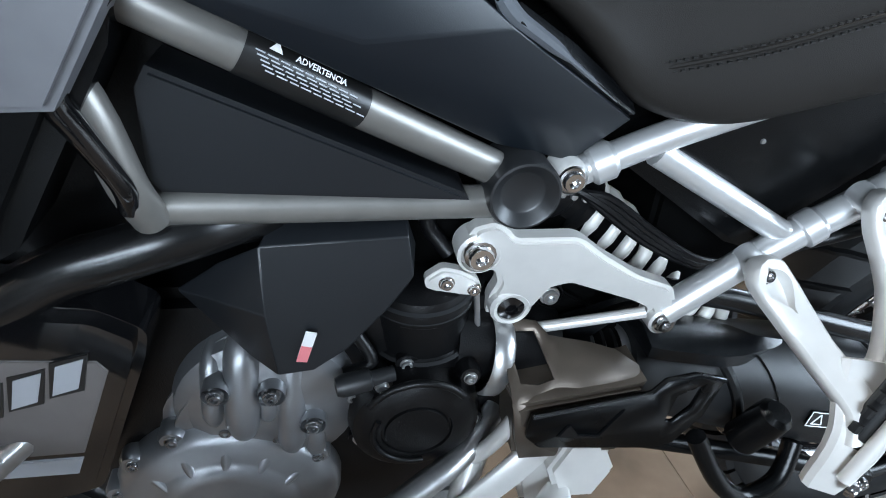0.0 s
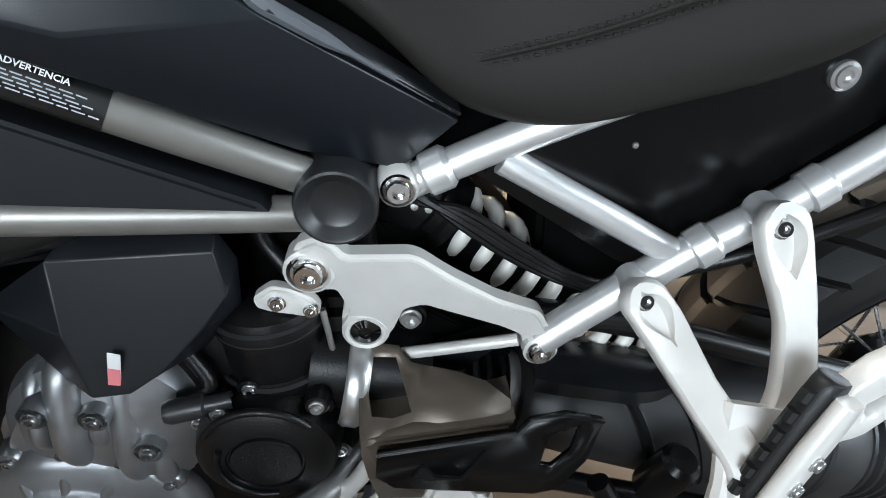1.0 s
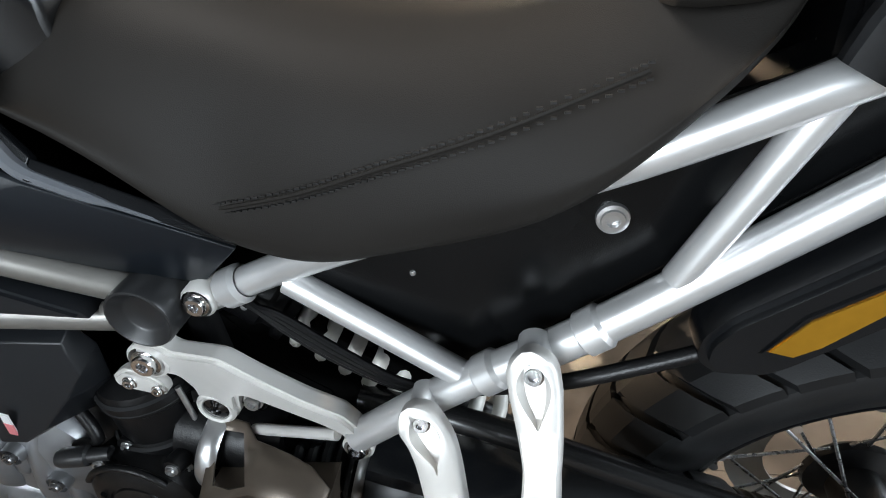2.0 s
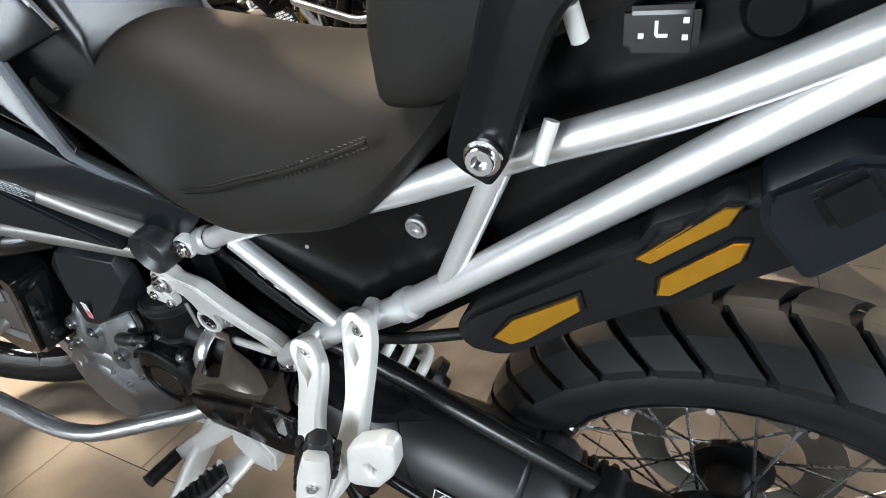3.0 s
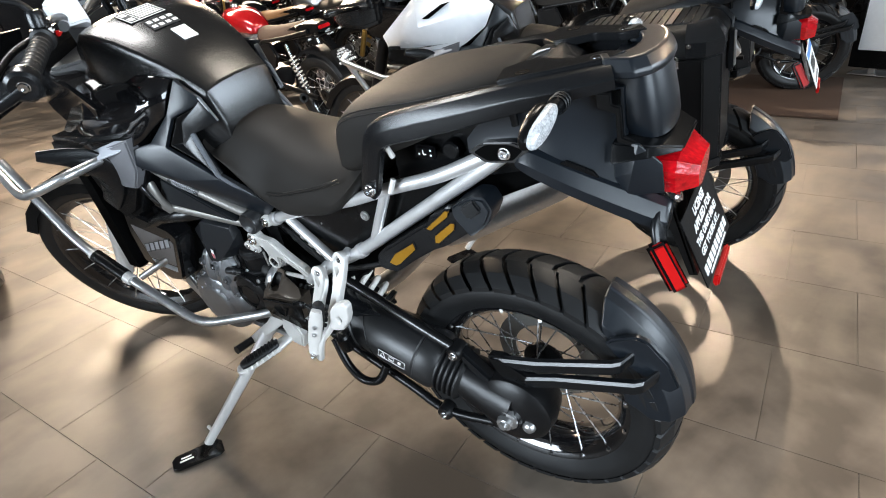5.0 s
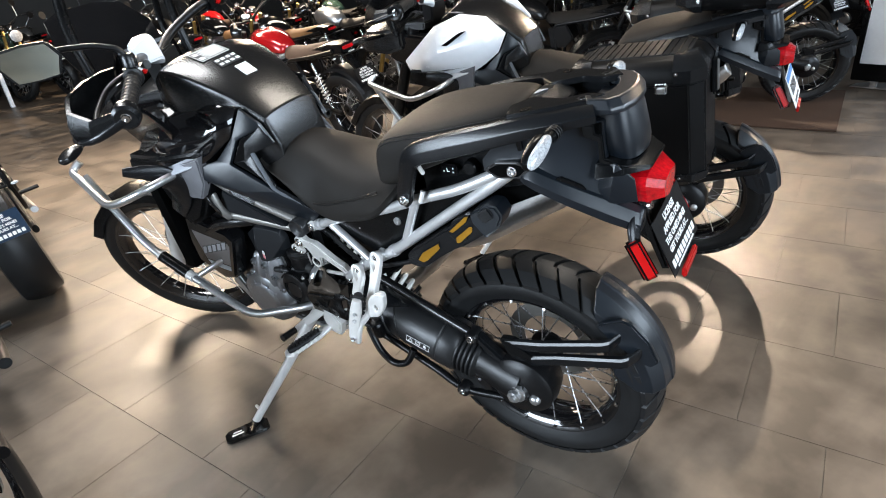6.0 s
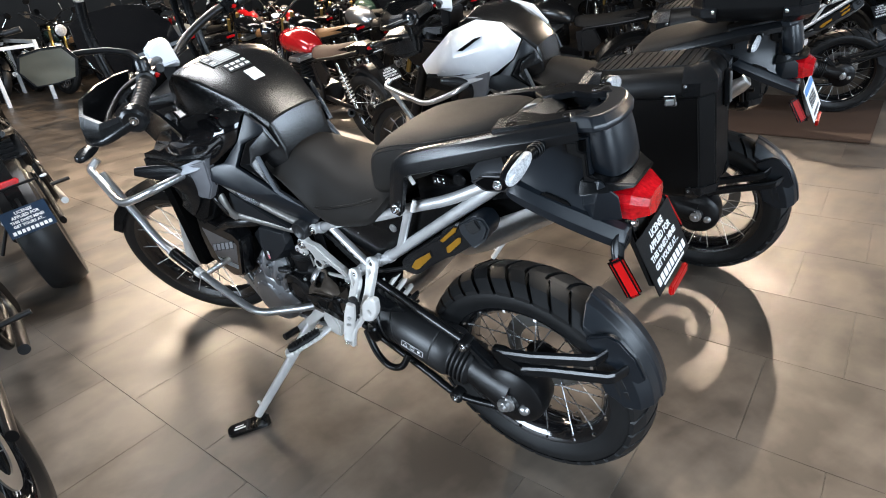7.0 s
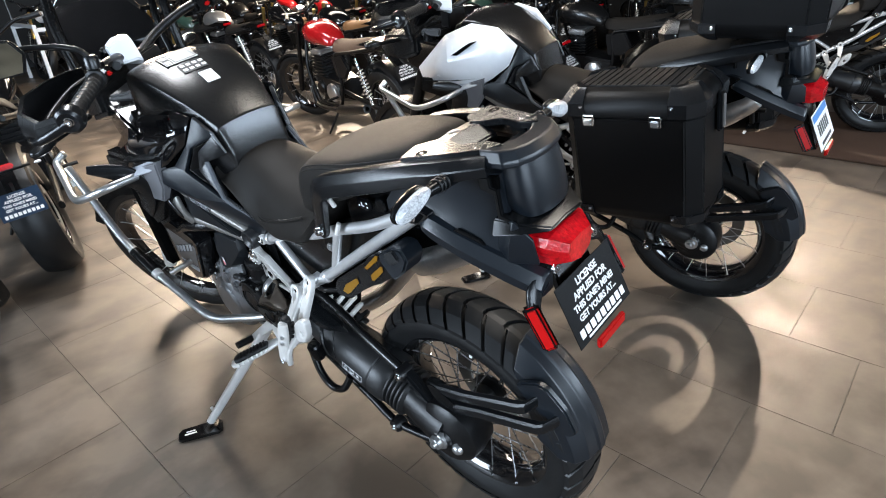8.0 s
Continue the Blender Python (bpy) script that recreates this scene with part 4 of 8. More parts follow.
        ind.matrix_basis = Matrix.Translation((0.150, cy + s * (0.228 + cy), 1.060)) @ pose(0, 0, 0, -s * 20, 0, 0) @ pose(0, 0, 0, 0, 0, s * 94) @ Matrix.Scale(0.86, 4)
        hs = body("indicator_housing", [(-0.046, [(0, 0.008), (0.010, 0.006), (0.010, -0.006), (0, -0.008)]), (-0.02, [(0, 0.023), (0.015, 0.018), (0.015, -0.018), (0, -0.023)]), (0.02, [(0, 0.025), (0.014, 0.02), (0.014, -0.02), (0, -0.025)]), (0.048, [(0, 0.010), (0.008, 0.008), (0.008, -0.008), (0, -0.010)])], M_PLASTIC, bike, "black indicator housing", sub=1)
        hs.matrix_basis = Matrix.Translation((-0.010, 0, 0)) @ ind.matrix_basis
        tube("indicator_stalk", [T(0.135, 0.105, 1.052), T(0.146, 0.150, 1.062), T(0.150, 0.195, 1.066)], [0.013, 0.012, 0.009], M_PLASTIC, bike, n=4)
        for k in range(3):
            lathe("stalk_rib", [(0.0125, -0.002), (0.0135, 0.0), (0.0125, 0.002)], T(0.146 + 0.001 * k, 0.152 + 0.010 * k, 1.062 + 0.001 * k), (0.1, s, 0.05), M_RUBBER, bike, "", 16)
    lens = body("tail_light", [(0.245, [(0, 0.962), (0.084, 0.958), (0.092, 0.945), (0.078, 0.897), (0, 0.887)]), (0.284, [(0, 0.962), (0.074, 0.955), (0.084, 0.938), (0.064, 0.891), (0, 0.880)]), (0.312, [(0, 0.945), (0.046, 0.940), (0.052, 0.922), (0.040, 0.897), (0, 0.886)])], M_RED, bike, "red tail light lens", angle=12)
    lens.matrix_basis = Matrix.Translation((0, cy, 0.926)) @ Matrix.Diagonal((1.0, 0.74, 0.86, 1.0)) @ Matrix.Translation((0, 0, -0.926))
    body("tail_lip", [(0.20, [(0, 0.99), (0.085, 0.985), (0.095, 0.955), (0, 0.95)]), (0.25, [(0, 0.985), (0.075, 0.98), (0.085, 0.965), (0, 0.963)]), (0.29, [(0, 0.974), (0.045, 0.97), (0.05, 0.965), (0, 0.964)])], M_PLASTIC, bike, "", cy=cy, bevel=0.003)
    # plate bracket, plate, reflectors
    plate("plate_bracket", [(0.22, 0.90), (0.255, 0.89), (0.275, 0.87), (0.325, 0.735), (0.312, 0.732), (0.262, 0.85), (0.22, 0.87)], -0.05, 0.06, M_PLASTIC, bike, "black plate bracket", 0.004)
    pm = Matrix.Translation((0.322, 0.004, 0.802)) @ pose(0, 0, 0, 0, -24 + 0, 0)
    # local: x out of the plate, y along, z up
    pl = box("plate", (0, 0, 0), (0.002, 0.185, 0.122), M_CASE if main else M_LABELW, bike, "black dealer plate with white lettering" if main else "white and blue plate", bevel=0.0006)
    pl.matrix_basis = pm
    face = Matrix.Translation((0.0016, 0, 0)) @ Matrix(((0, 0, 1, 0), (1, 0, 0, 0), (0, 1, 0, 0), (0, 0, 0, 1)))
    if main:
        for z, body_text, sz in ((0.043, "LICENSE", 0.019), (0.023, "APPLIED FOR", 0.019), (0.003, "THIS ONE'S MINE!", 0.017), (-0.016, "GET YOURS AT...", 0.017)):
            text("lettering", body_text, sz, face @ Matrix.Translation((0, z, 0)), M_LABELW, pl, "", 0.0003, 0.0006)
        word_bars(pl, face, [(-0.072 + 0.018 * k, -0.040, 0.013, 0.016) for k in range(9)] + [(0.0, -0.054, 0.12, 0.004)], M_LABELW)
    else:
        word_bars(pl, face, [(0, 0.045, 0.17, 0.022)], M_BLUE)
        word_bars(pl, face, [(-0.055 + 0.021 * i, 0.0, 0.013, 0.04) for i in range(6)], M_LABELB)
        word_bars(pl, face, [(0, -0.045, 0.12, 0.01)], M_LABELB)
    if main:
        for s in (-1, 1):
            bolt((0.287, s * 0.064, 0.887), (1, 0, 0.3), 0.009, bike)
            cast("reflector_arm", [(0.262, s * 0.060, 0.885), (0.272, s * 0.085, 0.872), (0.272, s * 0.108, 0.858), (0.280, s * 0.122, 0.830), (0.296, s * 0.124, 0.790)], [0.030, 0.032, 0.030, 0.022, 0.014], 0.010, (1, s * 0.6, 0.3), M_PLASTIC2, bike, "black plastic reflector arm")
    for s in (-1, 1):
        rf = box("side_reflector", (0, 0, 0), (0.012, 0.026, 0.085), M_REFL, bike, "red side reflector", bevel=0.006)
        rf.matrix_basis = Matrix.Translation((0.295, s * 0.130, 0.805)) @ pose(0, 0, 0, 0, -28, 0) @ pose(0, 0, 0, 0, 0, s * 62)
        rb = box("reflector_frame", (0, 0, 0), (0.010, 0.031, 0.091), M_PLASTIC, bike, "", bevel=0.005)
        rb.matrix_basis = Matrix.Translation((0.2925, s * 0.1265, 0.804)) @ pose(0, 0, 0, 0, -28, 0) @ pose(0, 0, 0, 0, 0, s * 62)
    rr = box("rear_reflector", (0.352, 0.012, 0.722), (0.010, 0.095, 0.022), M_REFL, bike, "red rear reflector", bevel=0.003)

    # --- hugger fender on its arms ---
    bm = bmesh.new()
    rings = []
    for k in range(19):
        f = k / 18
        a = radians(61.5 - 51.5 * f)
        r = 0.350 - 0.010 * f + 0.005 * math.sin(f * math.pi)
        deep = 0.030 + 0.040 * math.sin(min(f * 1.6, 1) * math.pi / 2) - 0.045 * max(f - 0.78, 0) / 0.22
        half_ = [(0.0, r + 0.009, 0.0), (0.010, r + 0.009, 0.0), (0.014, r + 0.005, 0.3), (0.034 + 0.010 * f, r, 0.6), (0.066 + 0.004 * f, r - 0.036 + 0.014 * f, 5.0), (0.069 + 0.004 * f, r - 0.036 - deep, 11.0)]
        fade = 1 - f
        prof = [(-y, q_, g_) for y, q_, g_ in half_[:0:-1]] + half_
        prof += [(y * 0.95, q_ - 0.004, g_) for y, q_, g_ in prof[::-1]]
        rings.append([(AX.x + q_ * math.cos(a - radians(g_) * fade), y, AX.z + q_ * math.sin(a - radians(g_) * fade)) for y, q_, g_ in prof])
    add_loft(bm, rings)
    fn = finish(bm, "rear_fender", M_MOULD, bike, "dark grey rear hugger fender", 14)
    md = fn.modifiers.new("edge", "BEVEL")
    md.width, md.segments, md.limit_method, md.angle_limit = 0.0018, 2, "ANGLE", radians(16)
    # raised side plate that carries the two arms
    plate("fender_bracket", [(0.184, 0.560), (0.196, 0.574), (0.240, 0.596), (0.262, 0.590), (0.300, 0.545), (0.322, 0.490), (0.305, 0.470), (0.280, 0.480), (0.262, 0.500), (0.235, 0.512), (0.212, 0.528)], -0.082, -0.066, M_MOULD, fn, "", 0.004, lambda x, z: 0.10 * max(x - 0.25, 0), round_=0.006)
    for pts in (((-0.035, -0.120, 0.462), (0.06, -0.118, 0.486), (0.205, -0.102, 0.524), (0.222, -0.098, 0.532), (0.246, -0.066, 0.548)), ((0.035, -0.122, 0.436), (0.10, -0.116, 0.456), (0.250, -0.106, 0.494), (0.266, -0.102, 0.502), (0.288, -0.068, 0.512))):
        bm = bmesh.new()
        add_loft(bm, [[(x, y + dy, z + dz) for dy, dz in ((-0.006, -0.013), (-0.008, -0.004), (-0.008, 0.009), (-0.004, 0.015), (0.006, 0.016), (0.010, 0.012), (0.010, -0.012), (0.004, -0.016))] for x, y, z in pts])
        finish(bm, "fender_arm", M_PLASTIC2, bike, "angular black fender arm", 26)
    plate("arm_root", [(-0.055, 0.478), (-0.02, 0.486), (0.045, 0.455), (0.06, 0.425), (0.02, 0.408), (-0.03, 0.43)], -0.128, -0.10, M_PLASTIC, bike, "", 0.006, round_=0.012)

    # --- shaft drive swingarm ---
    a, b = Vector((-0.520, -0.100, 0.476)), Vector((-0.125, -0.108, 0.374))
    d = (b - a).normalized()
    sw = lathe("shaft_tube", [(0.030, -0.004), (0.044, 0), (0.047, 0.015), (0.055, 0.08), (0.063, 0.16), (0.069, 0.25), (0.070, 0.294), (0.0685, 0.296), (0.0685, 0.300), (0.071, 0.302), (0.070, 0.338), (0.060, 0.354)], a, d, M_SHAFT, bike, "black shaft drive tube", 40)
    prof = []
    for k in range(6):
        prof += [(0.056, 0.333 + k * 0.013), (0.064, 0.338 + k * 0.013), (0.064, 0.342 + k * 0.013)]
    lathe("rear_boot", prof + [(0.05, 0.418)], a, d, M_RUBBER, bike, "ribbed black rubber boot", 32)
    prof = []
    for k in range(6):
        prof += [(0.029, -0.078 + k * 0.0135), (0.036, -0.074 + k * 0.0135), (0.036, -0.070 + k * 0.0135)]
    lathe("front_boot", prof + [(0.040, 0.006)], a, d, M_RUBBER, bike, "ribbed black rubber boot", 32)
    lathe("boot_clamp", [(0.0375, -0.012), (0.0385, -0.010), (0.0385, -0.003), (0.037, -0.001)], a, d, M_STEEL, bike, "", 32)
    # raised strap and seam that sweep down round the tube, and the upper cover with its pointed end
    wide = lambda q: float(np.interp(q, [0.015, 0.08, 0.16, 0.25], [0.047, 0.055, 0.063, 0.069]))
    side = d.cross(Vector((0, 0, 1))).normalized()
    rise = side.cross(d).normalized()
    for nm, q0, q1, rr, lift in (("shaft_strap", 0.052, 0.165, 0.0060, 0.0015), ("shaft_seam", 0.105, 0.215, 0.0010, 0.0004)):
        pts = []
        for k in range(15):
            f = k / 14
            q = q0 + (q1 - q0) * f ** 0.85
            w = radians(100 - 165 * f)
            pts.append(a + d * q + (wide(q) + lift) * (math.cos(w) * side + math.sin(w) * rise))
        tube(nm, pts, rr, M_PLASTIC, sw, n=2, seg=8)
    cover = []
    for k in range(9):
        f = k / 8
        q = 0.0 + 0.175 * f
        w = float(np.interp(f, [0, 0.55, 1], [0.030, 0.034, 0.004]))
        c = a + d * q + rise * (wide(max(q, 0.015)) - 0.006 + 0.012 * (1 - f)) + side * 0.012
        cover.append([c + side * w - rise * 0.010, c + side * w * 0.92 + rise * 0.002, c + rise * 0.008, c - side * w * 0.92 + rise * 0.002, c - side * w - rise * 0.010])
    bm = bmesh.new()
    add_loft(bm, cover)
    finish(bm, "shaft_cover", M_PLASTIC2, bike, "black pointed upper shaft cover", 30)
    lathe("final_drive", [(0.0, -0.165), (0.03, -0.165), (0.034, -0.155), (0.075, -0.148), (0.088, -0.135), (0.092, -0.10), (0.085, -0.06), (0.05, -0.05)], (0, 0, 0.34), (0, 1, 0), M_DARK, bike, "black final drive housing", 36)
    tube("drive_neck", [(-0.14, -0.108, 0.383), (-0.06, -0.11, 0.358), (0, -0.11, 0.345)], [0.05, 0.058, 0.066], M_DARK, bike, seg=24)
    lathe("axle_nut", [(0, 0.03), (0.008, 0.03), (0.010, 0.022), (0.017, 0.022), (0.019, 0.012), (0.026, 0.010), (0.028, -0.002), (0.028, -0.02)], (0.001, -0.160, 0.345), (0, -1, 0), M_STEEL, bike, "steel axle nut", 12)
    lathe("filler_plug", [(0, 0.012), (0.006, 0.012), (0.011, 0.010), (0.015, 0.004), (0.016, -0.01)], (0.046, -0.152, 0.328), (0, -1, 0), M_STEEL, bike, "", 12)
    tube("torque_arm", [(-0.52, -0.088, 0.565), (-0.407, -0.096, 0.545), (-0.25, -0.112, 0.500), (-0.135, -0.122, 0.468)], 0.0125, M_TANK, bike, "black upper torque arm", n=4)
    lathe("arm_joint", [(0, 0.02), (0.016, 0.02), (0.019, 0.014), (0.019, -0.018)], (-0.128, -0.122, 0.464), (0, -1, 0), M_DARK, bike, "", 20)
    bolt((-0.128, -0.142, 0.464), (0, -1, 0), 0.011, bike)
    plate("drive_strut", [(-0.137, 0.475), (-0.108, 0.473), (-0.008, 0.385), (-0.018, 0.352), (-0.05, 0.365)], -0.135, -0.105, M_PLASTIC2, bike, "dark grey final drive strut", 0.006)
    tube("lower_arm", [(-0.52, -0.125, 0.385), (-0.40, -0.135, 0.352), (-0.26, -0.148, 0.312), (-0.169, -0.152, 0.277), (-0.05, -0.135, 0.275)], 0.011, M_PLASTIC, bike, "black lower arm", n=4)
    lathe("arm_joint", [(0, 0.012), (0.017, 0.012), (0.02, 0.006), (0.02, -0.02)], (-0.169, -0.155, 0.276), (0, -1, 0), M_DARK, bike, "", 20)
    bolt((-0.169, -0.168, 0.276), (0, -1, 0), 0.010, bike)
    tube("foot_guard", [(-0.45, -0.175, 0.43), (-0.415, -0.19, 0.37), (-0.375, -0.192, 0.335), (-0.33, -0.185, 0.345), (-0.31, -0.165, 0.385)], 0.0105, M_PLASTIC, bike, "black foot guard loop", n=5)
    lathe("guard_stub", [(0, 0.030), (0.012, 0.029), (0.017, 0.024), (0.018, 0.012), (0.018, -0.03), (0.014, -0.034)], (-0.398, -0.190, 0.458), (0.15, -0.2, 0.75), M_PLASTIC, bike, "black rubber stop", 24)
    if main:
        lb = box("warning_label", (0, 0, 0), (0.075, 0.020, 0.0008), M_LABELB, bike, "black warning label with white symbols", bevel=0)
        mid = (a + (b - a) * 0.60)
        up = Vector((0, -0.97, 0.13)); up = (up - d * up.dot(d)).normalized()
        vv = up.cross(d).normalized()
        lm = Matrix((( d.x, vv.x, up.x, 0), (d.y, vv.y, up.y, 0), (d.z, vv.z, up.z, 0), (0, 0, 0, 1)))
        lb.matrix_basis = Matrix.Translation(mid + up * 0.0690) @ lm
        I4 = Matrix.Translation((0, 0, 0.0008))
        word_bars(lb, I4, [(0, 0.0092, 0.073, 0.001), (0, -0.0092, 0.073, 0.001), (-0.0365, 0, 0.001, 0.019), (0.0365, 0, 0.001, 0.019), (0.0, -0.004, 0.014, 0.002), (0.0, 0.005, 0.014, 0.002), (-0.0065, 0.001, 0.0015, 0.011), (0.0065, 0.001, 0.0015, 0.011), (0.022, 0.0, 0.008, 0.008)], M_LABELW)
        bm = bmesh.new()
        for p, q in (((-0.031, -0.006), (-0.024, 0.007)), ((-0.024, 0.007), (-0.017, -0.006)), ((-0.017, -0.006), (-0.031, -0.006))):
            add_tube(bm, [(p[0], p[1], 0.001), (q[0], q[1], 0.001)], 0.0007, 5)
        finish(bm, "warning_triangle", M_LABELW, lb)

    # --- shock ---
    sa, sb = Vector((-0.634, -0.052, 0.694)), Vector((-0.358, -0.045, 0.456))
    sd = (sb - sa).normalized()
    L = (sb - sa).length
    u = sd.cross(Vector((0, 1, 0))).normalized()
    v = sd.cross(u)
    bm = bmesh.new()
    N = 9.5
    add_tube(bm, [sa + sd * (0.082 + (L - 0.115) * k / (N * 16)) + 0.0295 * (math.cos(2 * math.pi * k / 16) * u + math.sin(2 * math.pi * k / 16) * v) for k in range(int(N * 16) + 1)], 0.0074, 10)
    finish(bm, "shock_spring", M_SPRING, bike, "pale coil spring of the rear shock")
    lathe("shock_body", [(0.0, 0), (0.02, 0), (0.030, 0.012), (0.037, 0.02), (0.037, 0.05), (0.033, 0.055), (0.033, 0.064), (0.038, 0.067), (0.038, 0.076), (0.019, 0.078), (0.019, 0.15), (0.012, 0.16), (0.012, L - 0.03), (0.034, L - 0.028), (0.034, L - 0.016), (0.018, L - 0.012), (0.016, L)], sa, sd, M_DARK, bike, "black shock absorber body", 24)
    for k in range(3):
        lathe("adjuster_notch", [(0, 0.0035), (0.0030, 0.003), (0.0034, 0.0)], sa + sd * 0.040 + Vector((0.0, -0.037, 0.006)) + Vector((0.011, 0, -0.003)) * k, (0, -1, 0.1), M_STEEL, bike, "", 10)

    # --- reservoir guard with gold windows (left), silencer (right) ---
    ga, gb = Vector((-0.243, -0.140, 0.700)), Vector((0.018, -0.140, 0.884))
    gd = (gb - ga).normalized()
    gu = Vector((-gd.z, 0, gd.x))
    GM = Matrix(((gd.x, 0, gu.x, ga.x), (0, 1, 0, ga.y), (gd.z, 0, gu.z, ga.z), (0, 0, 0, 1)))
    gr = plate("reservoir_guard", [(-0.012, 0.004), (-0.008, -0.012), (0.014, -0.028), (0.030, -0.030), (0.095, -0.026), (0.150, -0.026), (0.178, -0.030), (0.250, -0.028), (0.258, -0.020), (0.258, 0.024), (0.19, 0.032), (0.178, 0.024), (0.150, 0.026), (0.02, 0.024), (0.0, 0.018)], -0.022, 0.020, M_PLASTIC2, bike, "black plastic guard with gold inserts", 0.007, round_=0.006)
    gr.matrix_basis = GM
    for o in ([(0.026, -0.004), (0.036, -0.016), (0.052, -0.017), (0.112, -0.007), (0.118, 0.006), (0.055, 0.006)], [(0.168, -0.014), (0.176, -0.018), (0.226, -0.010), (0.236, 0.000), (0.228, 0.004), (0.178, -0.002)], [(0.172, 0.017), (0.178, 0.010), (0.232, 0.016), (0.244, 0.024), (0.236, 0.028)]):
        mx, mz = sum(p[0] for p in o) / len(o), sum(p[1] for p in o) / len(o)
        rim = plate("insert_rim", [(mx + (x - mx) * 1.12, mz + (z - mz) * 1.3) for x, z in o], -0.0235, -0.005, M_PLASTIC2, gr, "", 0.0015)
        gp = plate("gold_insert", o, -0.0245, -0.005, M_GOLD, gr, "gold anodised insert", 0.001)
    plate("guard_cap", [(0.250, -0.034), (0.292, -0.030), (0.316, -0.014), (0.318, 0.012), (0.300, 0.026), (0.256, 0.028), (0.246, 0.010)], -0.030, 0.022, M_MOULD, gr, "", 0.009, lambda x, z: 0.16 * max(x - 0.262, 0), round_=0.006)
    box("cap_face", (0.290, -0.0275, 0.008), (0.030, 0.010, 0.026), M_PLASTIC2, gr, "", rot=pose(0, 0, 0, 0, 0, 14), bevel=0.004)
    tube("brake_hose", [(-0.40, -0.12, 0.62), (-0.33, -0.14, 0.655), (-0.24, -0.14, 0.69)], 0.006, M_DARK, bike, n=4)
    lathe("silencer", [(0.0, 0.0), (0.035, 0.0), (0.055, 0.03), (0.066, 0.10), (0.068, 0.36), (0.060, 0.44), (0.05, 0.47), (0.038, 0.475), (0.036, 0.43), (0, 0.43)], (-0.33, 0.16, 0.56), (0.80, 0.10, 0.50), M_STEEL, bike, "brushed steel silencer", 36)
    tube("exhaust_pipe", [(-0.95, 0.05, 0.30), (-0.70, 0.11, 0.27), (-0.52, 0.15, 0.36), (-0.34, 0.16, 0.553)], 0.028, M_STEEL, bike, n=6, seg=16)

    # --- peg hangers (cast silver) ---
    for s in (-1, 1):
        Y = lambda y: s * y
        hy = lambda x, z: 0.127 + 0.176 * (x + 0.685) + 0.229 * (z - 0.642)
        plate("hanger_plate", [(-0.698, 0.650), (-0.690, 0.670), (-0.675, 0.677), (-0.662, 0.670), (-0.656, 0.660), (-0.609, 0.664), (-0.601, 0.661), (-0.579, 0.643), (-0.545, 0.621), (-0.522, 0.612), (-0.511, 0.608), (-0.500, 0.585), (-0.494, 0.562), (-0.503, 0.549), (-0.518, 0.553), (-0.522, 0.578), (-0.538, 0.587), (-0.600, 0.609), (-0.616, 0.602), (-0.627, 0.572), (-0.640, 0.553), (-0.656, 0.551), (-0.668, 0.563), (-0.667, 0.588), (-0.662, 0.606), (-0.667, 0.622), (-0.684, 0.619), (-0.697, 0.628)],
              s * 0.0, s * -0.022, M_SILVER, bike, "silver cast footrest hanger plate", 0.0055, lambda x, z, s=s: s * hy(x, z), round_=0.005)
        plate("hanger_web", [(-0.622, 0.540), (-0.535, 0.566), (-0.515, 0.570), (-0.535, 0.545), (-0.575, 0.512), (-0.60, 0.52)], Y(0.116), Y(0.102), M_PLASTIC2, bike, "", 0.003)
        tube("hanger_strut", [(-0.624, Y(0.116), 0.545), (-0.525, Y(0.138), 0.574)], 0.0055, M_SILVER, bike)
        for x, z, r, y in ((-0.684, 0.645, 0.0135, 0.0), (-0.507, 0.564, 0.010, 0.0), (-0.611, 0.584, 0.0095, -0.014)):
            c = (x, Y(hy(x, z) + y), z)
            lathe("boss", [(r * 1.22, 0.004), (r * 1.42, 0.002), (r * 1.42, -0.02)], c, (0, s, 0), M_SILVER if y == 0 else M_DARK, bike, "", 22)
            bolt((c[0], c[1] + s * 0.003, c[2]), (0, s, 0), r, bike, M_CHROME if r > 0.0097 else M_STEEL)
        lathe("boss", [(0.0125, 0.006), (0.0148, 0.003), (0.0152, -0.02)], (-0.615, Y(0.122), 0.708), (0, s, 0), M_SILVER, bike, "", 20)
        bolt((-0.615, Y(0.127), 0.708), (0, s, 0), 0.0108, bike, M_CHROME)
        lathe("hanger_ring", [(0.0125, -0.006), (0.0135, 0.004), (0.0165, 0.005), (0.0195, 0.002), (0.020, -0.015)], (-0.648, Y(hy(-0.648, 0.577)), 0.577), (0, s, 0), M_SILVER, bike, "", 28)
        lathe("hanger_plug", [(0, 0.0025), (0.005, 0.0025), (0.006, 0.005), (0.0125, 0.003), (0.013, -0.006)], (-0.648, Y(hy(-0.648, 0.577)), 0.577), (0, s, 0), M_GLOSS, bike, "black plug", 20)
        # pivot plate takes the near-zero black, darkening the space behind the hanger
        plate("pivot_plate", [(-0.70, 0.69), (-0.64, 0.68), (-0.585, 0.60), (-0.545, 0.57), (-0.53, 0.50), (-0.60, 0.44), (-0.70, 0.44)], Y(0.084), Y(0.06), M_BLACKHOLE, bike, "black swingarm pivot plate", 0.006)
        # pillion hanger: one casting with two legs that meet low and outwards
        out = Vector((-0.12, s * 0.78, 0.62))
        bm = bmesh.new()
        heads = []
